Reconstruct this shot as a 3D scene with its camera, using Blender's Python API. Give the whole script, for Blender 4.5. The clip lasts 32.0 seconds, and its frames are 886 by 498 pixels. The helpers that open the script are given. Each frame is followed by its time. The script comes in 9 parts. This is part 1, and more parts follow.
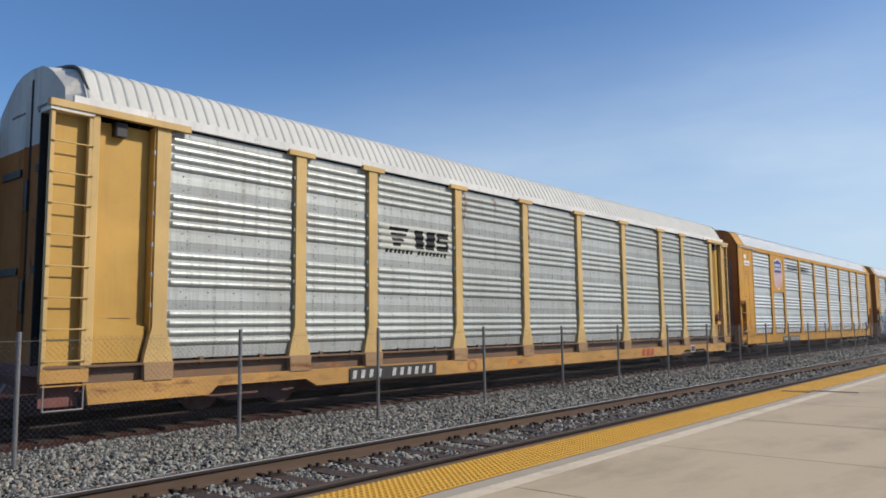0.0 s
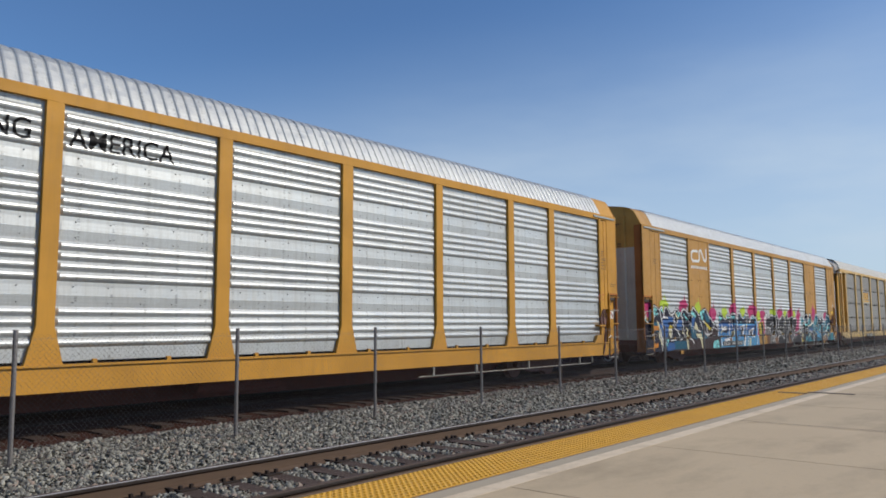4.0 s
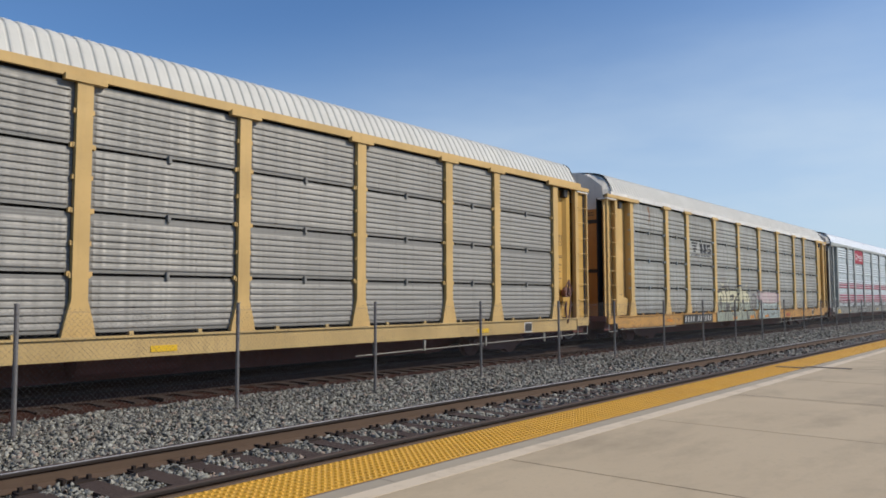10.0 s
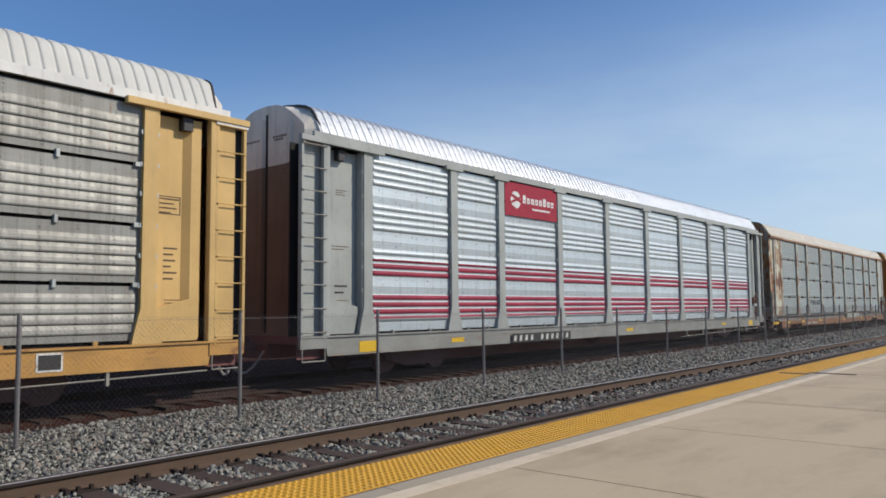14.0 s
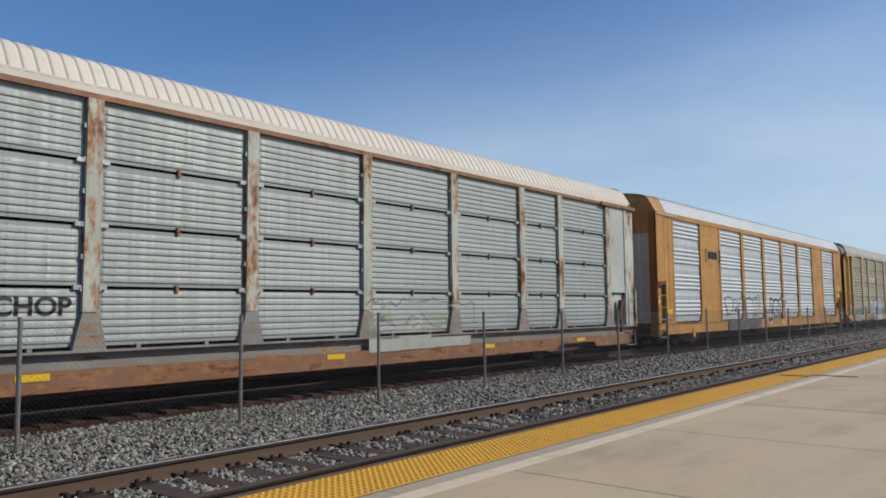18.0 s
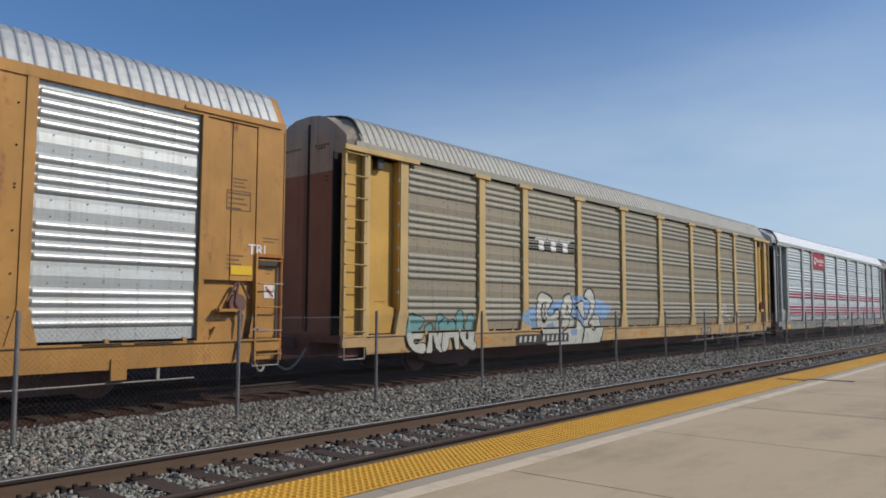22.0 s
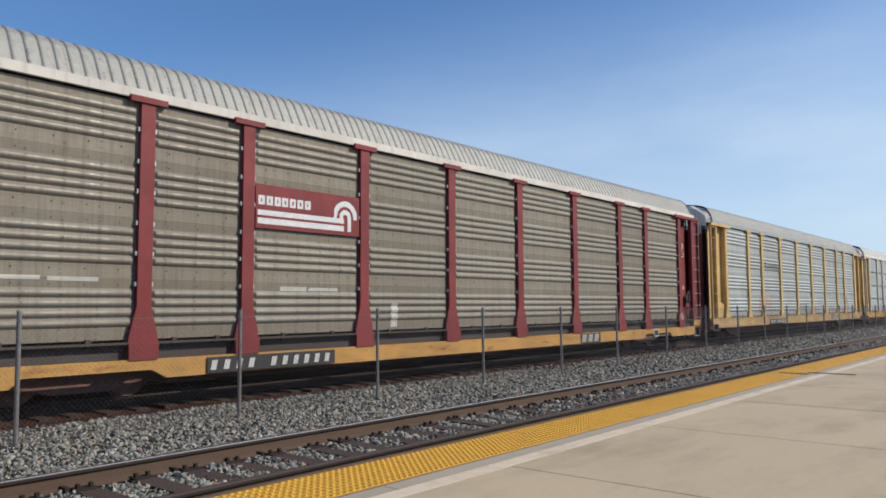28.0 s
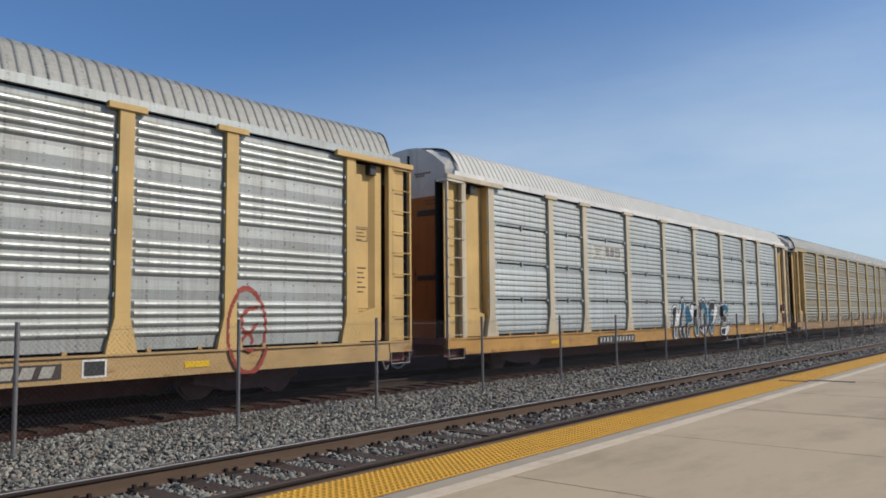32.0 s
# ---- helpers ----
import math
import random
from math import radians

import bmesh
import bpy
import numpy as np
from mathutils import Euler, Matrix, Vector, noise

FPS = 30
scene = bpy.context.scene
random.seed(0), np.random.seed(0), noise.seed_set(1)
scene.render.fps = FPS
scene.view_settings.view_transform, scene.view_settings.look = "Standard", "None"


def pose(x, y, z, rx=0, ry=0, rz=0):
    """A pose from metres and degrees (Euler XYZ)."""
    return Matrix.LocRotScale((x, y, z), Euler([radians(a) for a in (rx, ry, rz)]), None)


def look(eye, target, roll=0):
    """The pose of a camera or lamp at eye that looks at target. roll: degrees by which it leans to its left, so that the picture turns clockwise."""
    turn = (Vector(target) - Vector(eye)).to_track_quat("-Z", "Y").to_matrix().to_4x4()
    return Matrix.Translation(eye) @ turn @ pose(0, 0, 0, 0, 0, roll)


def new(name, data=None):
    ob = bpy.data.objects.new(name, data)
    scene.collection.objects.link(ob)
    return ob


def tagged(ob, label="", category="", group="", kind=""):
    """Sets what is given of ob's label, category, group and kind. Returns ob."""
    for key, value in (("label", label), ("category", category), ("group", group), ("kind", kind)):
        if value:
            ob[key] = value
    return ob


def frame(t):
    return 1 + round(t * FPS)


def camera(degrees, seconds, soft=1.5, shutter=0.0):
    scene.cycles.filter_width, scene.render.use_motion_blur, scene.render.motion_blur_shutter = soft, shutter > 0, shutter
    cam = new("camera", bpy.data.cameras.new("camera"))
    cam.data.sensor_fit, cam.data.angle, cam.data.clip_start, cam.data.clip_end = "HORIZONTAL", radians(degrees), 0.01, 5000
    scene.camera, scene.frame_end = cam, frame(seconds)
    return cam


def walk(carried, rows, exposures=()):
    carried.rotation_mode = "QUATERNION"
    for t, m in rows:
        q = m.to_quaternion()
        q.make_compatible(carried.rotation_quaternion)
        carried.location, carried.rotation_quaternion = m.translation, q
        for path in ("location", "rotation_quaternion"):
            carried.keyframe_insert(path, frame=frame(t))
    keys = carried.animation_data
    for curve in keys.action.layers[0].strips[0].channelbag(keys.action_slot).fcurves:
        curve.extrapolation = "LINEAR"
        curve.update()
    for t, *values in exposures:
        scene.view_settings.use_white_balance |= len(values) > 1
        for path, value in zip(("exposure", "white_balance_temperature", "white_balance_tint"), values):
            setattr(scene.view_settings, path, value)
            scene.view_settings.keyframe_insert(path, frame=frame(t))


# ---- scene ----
# Axes: x runs along the tracks, y across them towards the train, z up from the rail heads.
EYE = (0.0, 0.0, 1.43)
TURNS = [
    (0.0, 95.814, 0.514, -49.875),
    (0.5, 95.868, 0.632, -49.884),
    (1.0, 95.833, 0.373, -49.831),
    (1.5, 95.867, 0.225, -49.818),
    (2.0, 95.934, 0.436, -49.853),
    (2.5, 95.997, 0.613, -49.929),
    (3.0, 95.975, 0.317, -50.036),
    (3.5, 95.873, 0.248, -50.052),
    (5.5, 95.554, 0.323, -50.217),
    (6.0, 95.524, 0.076, -50.222),
    (6.5, 95.440, 0.114, -50.213),
    (7.0, 95.362, 0.276, -50.244),
    (7.5, 95.181, 0.223, -50.292),
    (8.0, 94.478, -0.130, -50.259),
    (8.5, 94.105, -0.262, -50.184),
    (9.0, 93.894, -0.172, -50.128),
    (9.5, 93.803, -0.083, -50.102),
    (10.0, 93.871, 0.152, -50.089),
    (10.5, 94.011, 0.168, -50.116),
    (11.0, 94.038, 0.204, -50.055),
    (11.5, 94.196, 0.362, -50.074),
    (12.0, 94.369, 0.327, -50.082),
    (12.5, 94.512, 0.482, -50.058),
    (13.0, 94.510, 0.387, -50.046),
    (13.5, 94.464, 0.405, -49.962),
    (14.0, 94.449, 0.449, -49.907),
    (14.5, 94.489, 0.540, -49.888),
    (16.5, 94.666, 0.551, -49.878),
    (17.0, 94.681, 0.797, -49.894),
    (17.5, 94.705, 0.617, -49.891),
    (18.0, 94.677, 0.568, -49.855),
    (18.5, 94.690, 0.480, -49.824),
    (19.0, 94.705, 0.690, -49.825),
    (19.5, 94.713, 0.626, -49.843),
    (20.0, 94.689, 0.514, -49.824),
    (20.5, 94.671, 0.348, -49.804),
    (21.0, 94.644, 0.416, -49.812),
    (21.5, 94.632, 0.200, -49.864),
    (22.0, 94.598, -0.236, -49.984),
    (22.5, 94.323, -0.306, -49.963),
    (23.0, 94.002, 0.239, -49.853),
    (23.5, 93.996, 0.374, -49.839),
    (24.0, 94.019, 0.597, -49.822),
    (24.5, 94.052, 0.481, -49.842),
    (25.0, 94.089, 0.416, -49.839),
    (25.5, 94.092, 0.282, -49.811),
    (27.5, 94.302, 0.423, -49.905),
    (28.0, 94.362, 0.277, -49.927),
    (28.5, 94.500, 0.443, -49.945),
    (29.0, 94.745, 0.676, -49.987),
    (29.5, 94.834, 0.603, -50.031),
    (30.0, 94.951, 0.705, -50.036),
    (30.5, 95.003, 0.715, -50.018),
    (31.0, 95.034, 0.585, -49.956),
    (31.5, 95.049, 0.604, -49.978),
    (32.0, 95.054, 0.543, -50.004),]
cam = camera(61.0, 32.0, soft=1.75)
EXPOSURES = [(0, 0.06), (1, 0.0), (2, -0.13), (3, 0.0), (5.5, -0.30), (6, -0.16), (7, -0.17), (8, -0.26), (9, 0.0), (14, 0.0), (16.5, -0.22), (17, -0.14), (20, -0.07), (21, -0.16), (22, -0.18), (23, 0.0), (24, -0.05), (25, 0.09), (27.3, -0.12), (27.6, -0.12), (28, 0.12), (30, 0.12), (31, 0.03), (32, -0.10)]
walk(cam, [(t, pose(*EYE, a, b, c)) for t, a, b, c in TURNS], EXPOSURES)

# ---- daylight ----
TO_SUN = Vector((0.46, -0.66, 0.60)).normalized()
world = bpy.data.worlds.new("sky")
scene.world = world
world.use_nodes = True
wn = world.node_tree
sky = wn.nodes.new("ShaderNodeTexSky")
sky.sky_type, sky.sun_disc = "NISHITA", False
sky.sun_elevation = math.asin(TO_SUN.z)
sky.sun_rotation = math.atan2(TO_SUN.x, TO_SUN.y)
sky.air_density, sky.dust_density, sky.ozone_density = 1.0, 0.5, 4.0
# thin high cloud, thicker towards the horizon
where = wn.nodes.new("ShaderNodeTexCoord")
split = wn.nodes.new("ShaderNodeSeparateXYZ")
wn.links.new(where.outputs["Generated"], split.inputs[0])
low = wn.nodes.new("ShaderNodeMapRange")
low.interpolation_type = "SMOOTHSTEP"
low.inputs[1].default_value, low.inputs[2].default_value, low.inputs[3].default_value, low.inputs[4].default_value = 0.0, 0.42, 0.96, 0.0
# haze gathers towards the sun's side of the sky
lean = wn.nodes.new("ShaderNodeMath")
lean.operation, lean.inputs[1].default_value = "MULTIPLY_ADD", -0.30
wn.links.new(split.outputs[0], lean.inputs[0]), wn.links.new(split.outputs[2], lean.inputs[2])
offset = wn.nodes.new("ShaderNodeMath")
offset.operation, offset.inputs[1].default_value = "ADD", 0.22
wn.links.new(lean.outputs[0], offset.inputs[0]), wn.links.new(offset.outputs[0], low.inputs[0])
stretch = wn.nodes.new("ShaderNodeMapping")
stretch.inputs["Scale"].default_value = (1.5, 2.5, 9.0)
stretch.inputs["Rotation"].default_value = (0.15, 0.1, 0.3)
wn.links.new(where.outputs["Generated"], stretch.inputs["Vector"])
wisps = wn.nodes.new("ShaderNodeTexNoise")
wisps.inputs["Scale"].default_value, wisps.inputs["Detail"].default_value = 1.4, 6
wn.links.new(stretch.outputs[0], wisps.inputs["Vector"])
veil = wn.nodes.new("ShaderNodeMapRange")
veil.inputs[1].default_value, veil.inputs[2].default_value, veil.inputs[3].default_value, veil.inputs[4].default_value = 0.35, 0.65, 0.66, 1.0
wn.links.new(wisps.outputs[0], veil.inputs[0])
share = wn.nodes.new("ShaderNodeMath")
share.operation = "MULTIPLY"
wn.links.new(low.outputs[0], share.inputs[0]), wn.links.new(veil.outputs[0], share.inputs[1])
clear = wn.nodes.new("ShaderNodeMix")
clear.data_type, clear.blend_type = "RGBA", "MULTIPLY"
clear.inputs[0].default_value, clear.inputs[7].default_value = 1.0, (0.98, 1.22, 1.46, 1)
wn.links.new(sky.outputs[0], clear.inputs[6])
blend = wn.nodes.new("ShaderNodeMix")
blend.data_type = "RGBA"
blend.inputs[7].default_value = (6.6, 8.0, 9.5, 1)
wn.links.new(share.outputs[0], blend.inputs[0]), wn.links.new(clear.outputs[2], blend.inputs[6])
background = wn.nodes["Background"]
wn.links.new(blend.outputs[2], background.inputs[0])
background.inputs[1].default_value = 0.088
sun = new("sun", bpy.data.lights.new("sun", "SUN"))
sun.data.energy, sun.data.angle, sun.data.color = 3.7, radians(0.53), (1.0, 0.90, 0.76)
sun.matrix_world = look(TO_SUN * 60, (0, 0, 0))


# ---- materials ----
class Nodes:
    """Short words for the node tree of one material."""

    def __init__(self, name):
        self.m = bpy.data.materials.new(name)
        self.m.use_nodes = True
        self.t = self.m.node_tree
        self.b = self.t.nodes["Principled BSDF"]
        self.place = self.t.nodes.new("ShaderNodeTexCoord").outputs["Object"]

    def on_ground(self):
        """Grain laid out over the place as a whole, so that like pieces differ."""
        self.place = self.t.nodes.new("ShaderNodeNewGeometry").outputs["Position"]
        return self

    def put(self, socket, value):
        if hasattr(value, "is_output"):
            self.t.links.new(value, socket)
        elif isinstance(value, (tuple, list)) and len(value) == 3 and socket.type == "RGBA":
            socket.default_value = (*value, 1)
        else:
            socket.default_value = value

    def scaled(self, x, y, z):
        n = self.t.nodes.new("ShaderNodeMapping")
        self.put(n.inputs["Vector"], self.place)
        n.inputs["Scale"].default_value = (x, y, z)
        return n.outputs[0]

    def noise(self, scale, detail=4.0, rough=0.55, place=None):
        n = self.t.nodes.new("ShaderNodeTexNoise")
        self.put(n.inputs["Vector"], place or self.place)
        n.inputs["Scale"].default_value, n.inputs["Detail"].default_value, n.inputs["Roughness"].default_value = scale, detail, rough
        return n.outputs[0]

    def ramp(self, value, low, high, a=0.0, b=1.0):
        n = self.t.nodes.new("ShaderNodeMapRange")
        for i, v in enumerate((value, low, high, a, b)):
            self.put(n.inputs[i], v)
        return n.outputs[0]

    def mix(self, factor, a, b, kind="MIX"):
        n = self.t.nodes.new("ShaderNodeMix")
        n.data_type, n.blend_type = "RGBA", kind
        self.put(n.inputs[0], factor), self.put(n.inputs[6], a), self.put(n.inputs[7], b)
        return n.outputs[2]

    def maths(self, op, a, b=0.0):
        n = self.t.nodes.new("ShaderNodeMath")
        n.operation = op
        self.put(n.inputs[0], a), self.put(n.inputs[1], b)
        return n.outputs[0]

    def random(self):
        return self.t.nodes.new("ShaderNodeObjectInfo").outputs["Random"]

    def island(self):
        return self.t.nodes.new("ShaderNodeNewGeometry").outputs["Random Per Island"]

    def bump(self, height, strength, distance):
        n = self.t.nodes.new("ShaderNodeBump")
        n.inputs["Strength"].default_value, n.inputs["Distance"].default_value = strength, distance
        self.put(n.inputs["Height"], height)
        self.t.links.new(n.outputs[0], self.b.inputs["Normal"])

    def end(self, colour, rough=0.6, metal=0.0, spec=0.5):
        self.put(self.b.inputs["Base Color"], colour)
        self.put(self.b.inputs["Roughness"], rough)
        self.put(self.b.inputs["Metallic"], metal)
        self.b.inputs["Specular IOR Level"].default_value = spec
        return self.m


def dim(c, k):
    return tuple(v * k for v in c)


def paint(name, colour, dirt=(0.10, 0.075, 0.05), amount=0.35, rust=0.0, rough=0.55, vary=0.12, blotch=1.0, level=False, spec=0.3):
    """Weathered coach paint: faded patches, rain streaks, specks of rust."""
    n = Nodes(name)
    faded = n.mix(n.ramp(n.noise(0.9, 5), 0.35, 0.7), dim(colour, 1 - vary), dim(colour, 1 + vary))
    streak = n.noise(1.0, 6, 0.65, n.scaled(0.8, 7, 5) if level else n.scaled(7, 7, 0.45))
    c = n.mix(n.ramp(streak, 0.52, 0.80, 0.0, amount), faded, dirt)
    c = n.mix(n.ramp(n.noise(14, 3), 0.62, 0.75, 0, amount * 0.6), c, dirt)
    if rust:
        field = n.noise(1.7, 8, 0.68, n.scaled(0.7, 2.0, 3.0) if level else n.scaled(2.0 / blotch, 2.0 / blotch, 0.6))
        spots = n.ramp(field, 0.665 - 0.2 * rust, 0.745 - 0.2 * rust)
        halo = n.ramp(field, 0.595 - 0.2 * rust, 0.675 - 0.2 * rust, 0.0, 0.9)
        c = n.mix(halo, c, n.mix(n.ramp(n.noise(5, 6, 0.7), 0.35, 0.65), (0.40, 0.20, 0.075), (0.20, 0.078, 0.03)))
        c = n.mix(spots, c, n.mix(n.noise(6, 5), (0.045, 0.018, 0.012), (0.16, 0.060, 0.028)))
    n.bump(n.noise(30, 3), 0.15, 0.004)
    return n.end(c, n.ramp(n.noise(5, 3), 0.3, 0.7, rough - 0.1, rough + 0.15), 0.0, spec)


def sheet(name, colour, metal=0.55, rough=0.42, dirt=(0.16, 0.14, 0.12), amount=0.35, pale=0.12, rust=0.0, lines=0.22):
    """Galvanised sheet: spangle, vertical rain marks, dust, a little change from sheet to sheet."""
    n = Nodes(name)
    base = n.mix(n.ramp(n.random(), 0, 1), dim(colour, 1 - pale), dim(colour, 1 + pale * 0.6))
    base = n.mix(n.ramp(n.noise(26, 4, 0.7), 0.40, 0.65, 0, 0.30), base, dim(colour, 0.72))
    # drawn lines along the sheet
    base = n.mix(n.ramp(n.noise(1.0, 4, 0.7, n.scaled(0.5, 0.5, 36)), 0.44, 0.60, 0, lines), base, dim(colour, 0.55))
    streak = n.noise(1.0, 6, 0.7, n.scaled(13, 13, 0.35))
    c = n.mix(n.ramp(streak, 0.47, 0.74, 0.0, amount), base, dirt)
    c = n.mix(n.ramp(n.noise(0.8, 5, 0.6), 0.42, 0.70, 0, amount * 0.8), c, dim(dirt, 1.5))
    if rust:
        spots = n.ramp(n.noise(2.2, 7, 0.7, n.scaled(2.5, 2.5, 0.6)), 0.70 - 0.15 * rust, 0.76 - 0.15 * rust)
        c = n.mix(spots, c, (0.22, 0.085, 0.04))
    # grimy columns where the sheet is pierced and bolted
    split = n.t.nodes.new("ShaderNodeSeparateXYZ")
    n.put(split.inputs[0], n.place)
    wave = n.maths("SINE", n.maths("MULTIPLY", split.outputs[0], 11.6))
    column = n.ramp(wave, 0.955, 0.985)
    specks = n.ramp(n.noise(1.0, 3, 0.6, n.scaled(9, 9, 34)), 0.50, 0.60)
    c = n.mix(n.maths("MULTIPLY", n.maths("MULTIPLY", column, specks), 0.30 + 0.6 * amount), c, (0.07, 0.065, 0.06))
    n.bump(n.noise(18, 4), 0.12, 0.006)
    return n.end(c, n.ramp(streak, 0.35, 0.7, rough - 0.06, rough + 0.22), metal)


def plain(name, colour, rough=0.7, metal=0.0, vary=0.18, scale=8.0, bump=0.0):
    n = Nodes(name)
    c = n.mix(n.noise(scale, 5), dim(colour, 1 - vary), dim(colour, 1 + vary))
    c = n.mix(n.ramp(n.noise(scale * 5, 3), 0.4, 0.7, 0, 0.4), c, dim(colour, 1 - 1.6 * vary))
    if bump:
        n.bump(n.noise(scale * 4, 4), 0.5, bump)
    return n.end(c, rough, metal)


paint_yellow = paint("rack_yellow_paint", (0.52, 0.31, 0.075), amount=0.14)
paint_cream = paint("faded_yellow_paint", (0.575, 0.385, 0.150), amount=0.18)
paint_orange = paint("flatcar_orange_yellow", (0.50, 0.275, 0.080), amount=0.50, rust=0.22, level=True)
paint_gold = paint("armour_yellow_paint", (0.50, 0.25, 0.035), amount=0.24)
paint_brown = paint("tan_brown_paint", (0.42, 0.225, 0.055), amount=0.28)
paint_rust_door = paint("red_brown_end_door_paint", (0.40, 0.165, 0.055), amount=0.4, rust=0.1, rough=0.8, spec=0.06)
paint_white = paint("dusty_white_paint", (0.70, 0.69, 0.65), amount=0.30, rust=0.05)
paint_grey = paint("light_grey_paint", (0.345, 0.362, 0.338), amount=0.30)
paint_ash_sill = paint("grimy_light_grey_sill_paint", (0.265, 0.268, 0.245), amount=0.5, rust=0.06, level=True)
paint_mint = paint("chalky_pale_green_grey_paint", (0.40, 0.43, 0.39), amount=0.35, rust=0.08)
paint_maroon = paint("dark_red_paint", (0.20, 0.035, 0.035), amount=0.22, vary=0.2)
paint_pale = paint("pale_green_grey_rusted_paint", (0.44, 0.46, 0.40), amount=0.4, rust=0.40, blotch=1.3)
paint_pale_door = paint("badly_rusted_pale_paint", (0.52, 0.53, 0.42), amount=0.45, rust=0.84, blotch=2.2)
paint_post_rust = paint("rusted_post_paint", (0.42, 0.43, 0.36), amount=0.5, rust=0.62, blotch=1.4)
paint_rusty_sill = paint("rusted_brown_sill", (0.22, 0.115, 0.065), amount=0.5, rust=0.6, level=True)
paint_red = paint("crimson_stripe_paint", (0.30, 0.032, 0.062), amount=0.15, vary=0.2)
paint_tan = paint("stained_tan_orange_paint", (0.415, 0.215, 0.058), amount=0.36, vary=0.18, rust=0.05, blotch=1.6)
paint_wheat = paint("grimy_wheat_post_paint", (0.50, 0.355, 0.155), amount=0.30)
paint_oat = paint("pale_oat_post_paint", (0.54, 0.46, 0.33), amount=0.40)
paint_umber_sill = paint("rusty_brown_yellow_sill_paint", (0.36, 0.225, 0.115), amount=0.55, rust=0.25, level=True)
# upper sill band, darker than the sill below it
paint_walnut = paint("dark_brown_upper_sill_paint", (0.19, 0.115, 0.070), amount=0.5, rust=0.15, level=True)
end_light = paint("stained_pale_grey_end_paint", (0.60, 0.57, 0.46), dirt=(0.16, 0.13, 0.10), amount=0.40, rough=0.8, spec=0.06)
end_soot = paint("sooty_grey_brown_end_paint", (0.25, 0.205, 0.18), dirt=(0.08, 0.05, 0.035), amount=0.7, rough=0.8, spec=0.06)
paint_dusty = paint("dusty_yellow_sill_paint", (0.46, 0.305, 0.138), amount=0.50, rust=0.16, level=True)
door_gold = paint("golden_brown_end_door_paint", (0.58, 0.35, 0.095), amount=0.35, rough=0.8, spec=0.06)
door_tan = paint("orange_tan_end_door_paint", (0.55, 0.275, 0.10), amount=0.35, rough=0.8, spec=0.06)
door_plum = paint("dark_plum_brown_end_door_paint", (0.30, 0.155, 0.122), amount=0.35, rough=0.8, spec=0.06)
end_white = paint("end_white_paint", (0.66, 0.62, 0.55), amount=0.35, rough=0.8, spec=0.06)
end_stone = paint("stained_stone_end_paint", (0.44, 0.37, 0.29), amount=0.5, rough=0.8, spec=0.06)
end_streaked = paint("streaked_grey_end_paint", (0.30, 0.285, 0.235), dirt=(0.045, 0.025, 0.018), amount=1.0, rust=0.75, blotch=1.5, rough=0.8, spec=0.06)
end_dark = paint("soot_brown_end_paint", (0.20, 0.145, 0.11), amount=0.5, rough=0.8, spec=0.06)

sheet_bright = sheet("bright_galvanised_sheet", (0.625, 0.655, 0.655), 0.55, 0.38, amount=0.20, lines=0.28)
sheet_frost = sheet("frosted_bluish_silver_sheet", (0.62, 0.68, 0.70), 0.5, 0.40, amount=0.16, lines=0.28)
sheet_light = sheet("light_weathered_sheet", (0.47, 0.495, 0.47), 0.45, 0.42, amount=0.40, lines=0.3, rust=0.12)
sheet_grey = sheet("dull_grey_sheet", (0.268, 0.261, 0.237), 0.14, 0.54, dirt=(0.15, 0.145, 0.13), amount=0.14, lines=0.75)
sheet_dark = sheet("streaked_grey_sheet", (0.315, 0.315, 0.285), 0.18, 0.50, dirt=(0.09, 0.082, 0.065), amount=0.55, rust=0.2)
sheet_blue = sheet("pale_blue_grey_sheet", (0.305, 0.340, 0.325), 0.10, 0.5, amount=0.14, rust=0.2, lines=0.50)
sheet_tan = sheet("dusty_tan_grey_sheet", (0.295, 0.283, 0.230), 0.25, 0.48, dirt=(0.22, 0.19, 0.14), amount=0.45)
sheet_umber = sheet("grimy_brown_grey_sheet", (0.255, 0.236, 0.19), 0.20, 0.5, dirt=(0.13, 0.105, 0.085), amount=0.55)

# darker sheet copies for flat laps, which catch less sun than the ridges
LAPS = {sheet_frost: sheet("shaded_frost_lap", (0.58, 0.645, 0.66), 0.45, 0.42, amount=0.2), sheet_bright: sheet("shaded_bright_lap", (0.58, 0.61, 0.60), 0.50, 0.42, amount=0.26), sheet_light: sheet("shaded_light_lap", (0.43, 0.45, 0.425), 0.38, 0.48, amount=0.45, rust=0.1),
        sheet_tan: sheet("shaded_tan_lap", (0.265, 0.235, 0.170), 0.12, 0.6, dirt=(0.20, 0.16, 0.10), amount=0.6), sheet_umber: sheet("shaded_brown_lap", (0.225, 0.200, 0.150), 0.12, 0.6, dirt=(0.13, 0.10, 0.07), amount=0.6)}
roof_white = paint("white_roof_paint", (0.55, 0.54, 0.49), amount=0.12, vary=0.06)
roof_cream = paint("cream_roof_paint", (0.62, 0.57, 0.48), amount=0.14, vary=0.05)
roof_silver = sheet("bare_roof_sheet", (0.55, 0.57, 0.56), 0.50, 0.36, amount=0.18)
roof_bright = sheet("bright_bare_roof_sheet", (0.74, 0.76, 0.76), 0.60, 0.33, amount=0.10, lines=0.1)
roof_dull = sheet("dusty_roof_sheet", (0.34, 0.34, 0.305), 0.25, 0.48, amount=0.4)

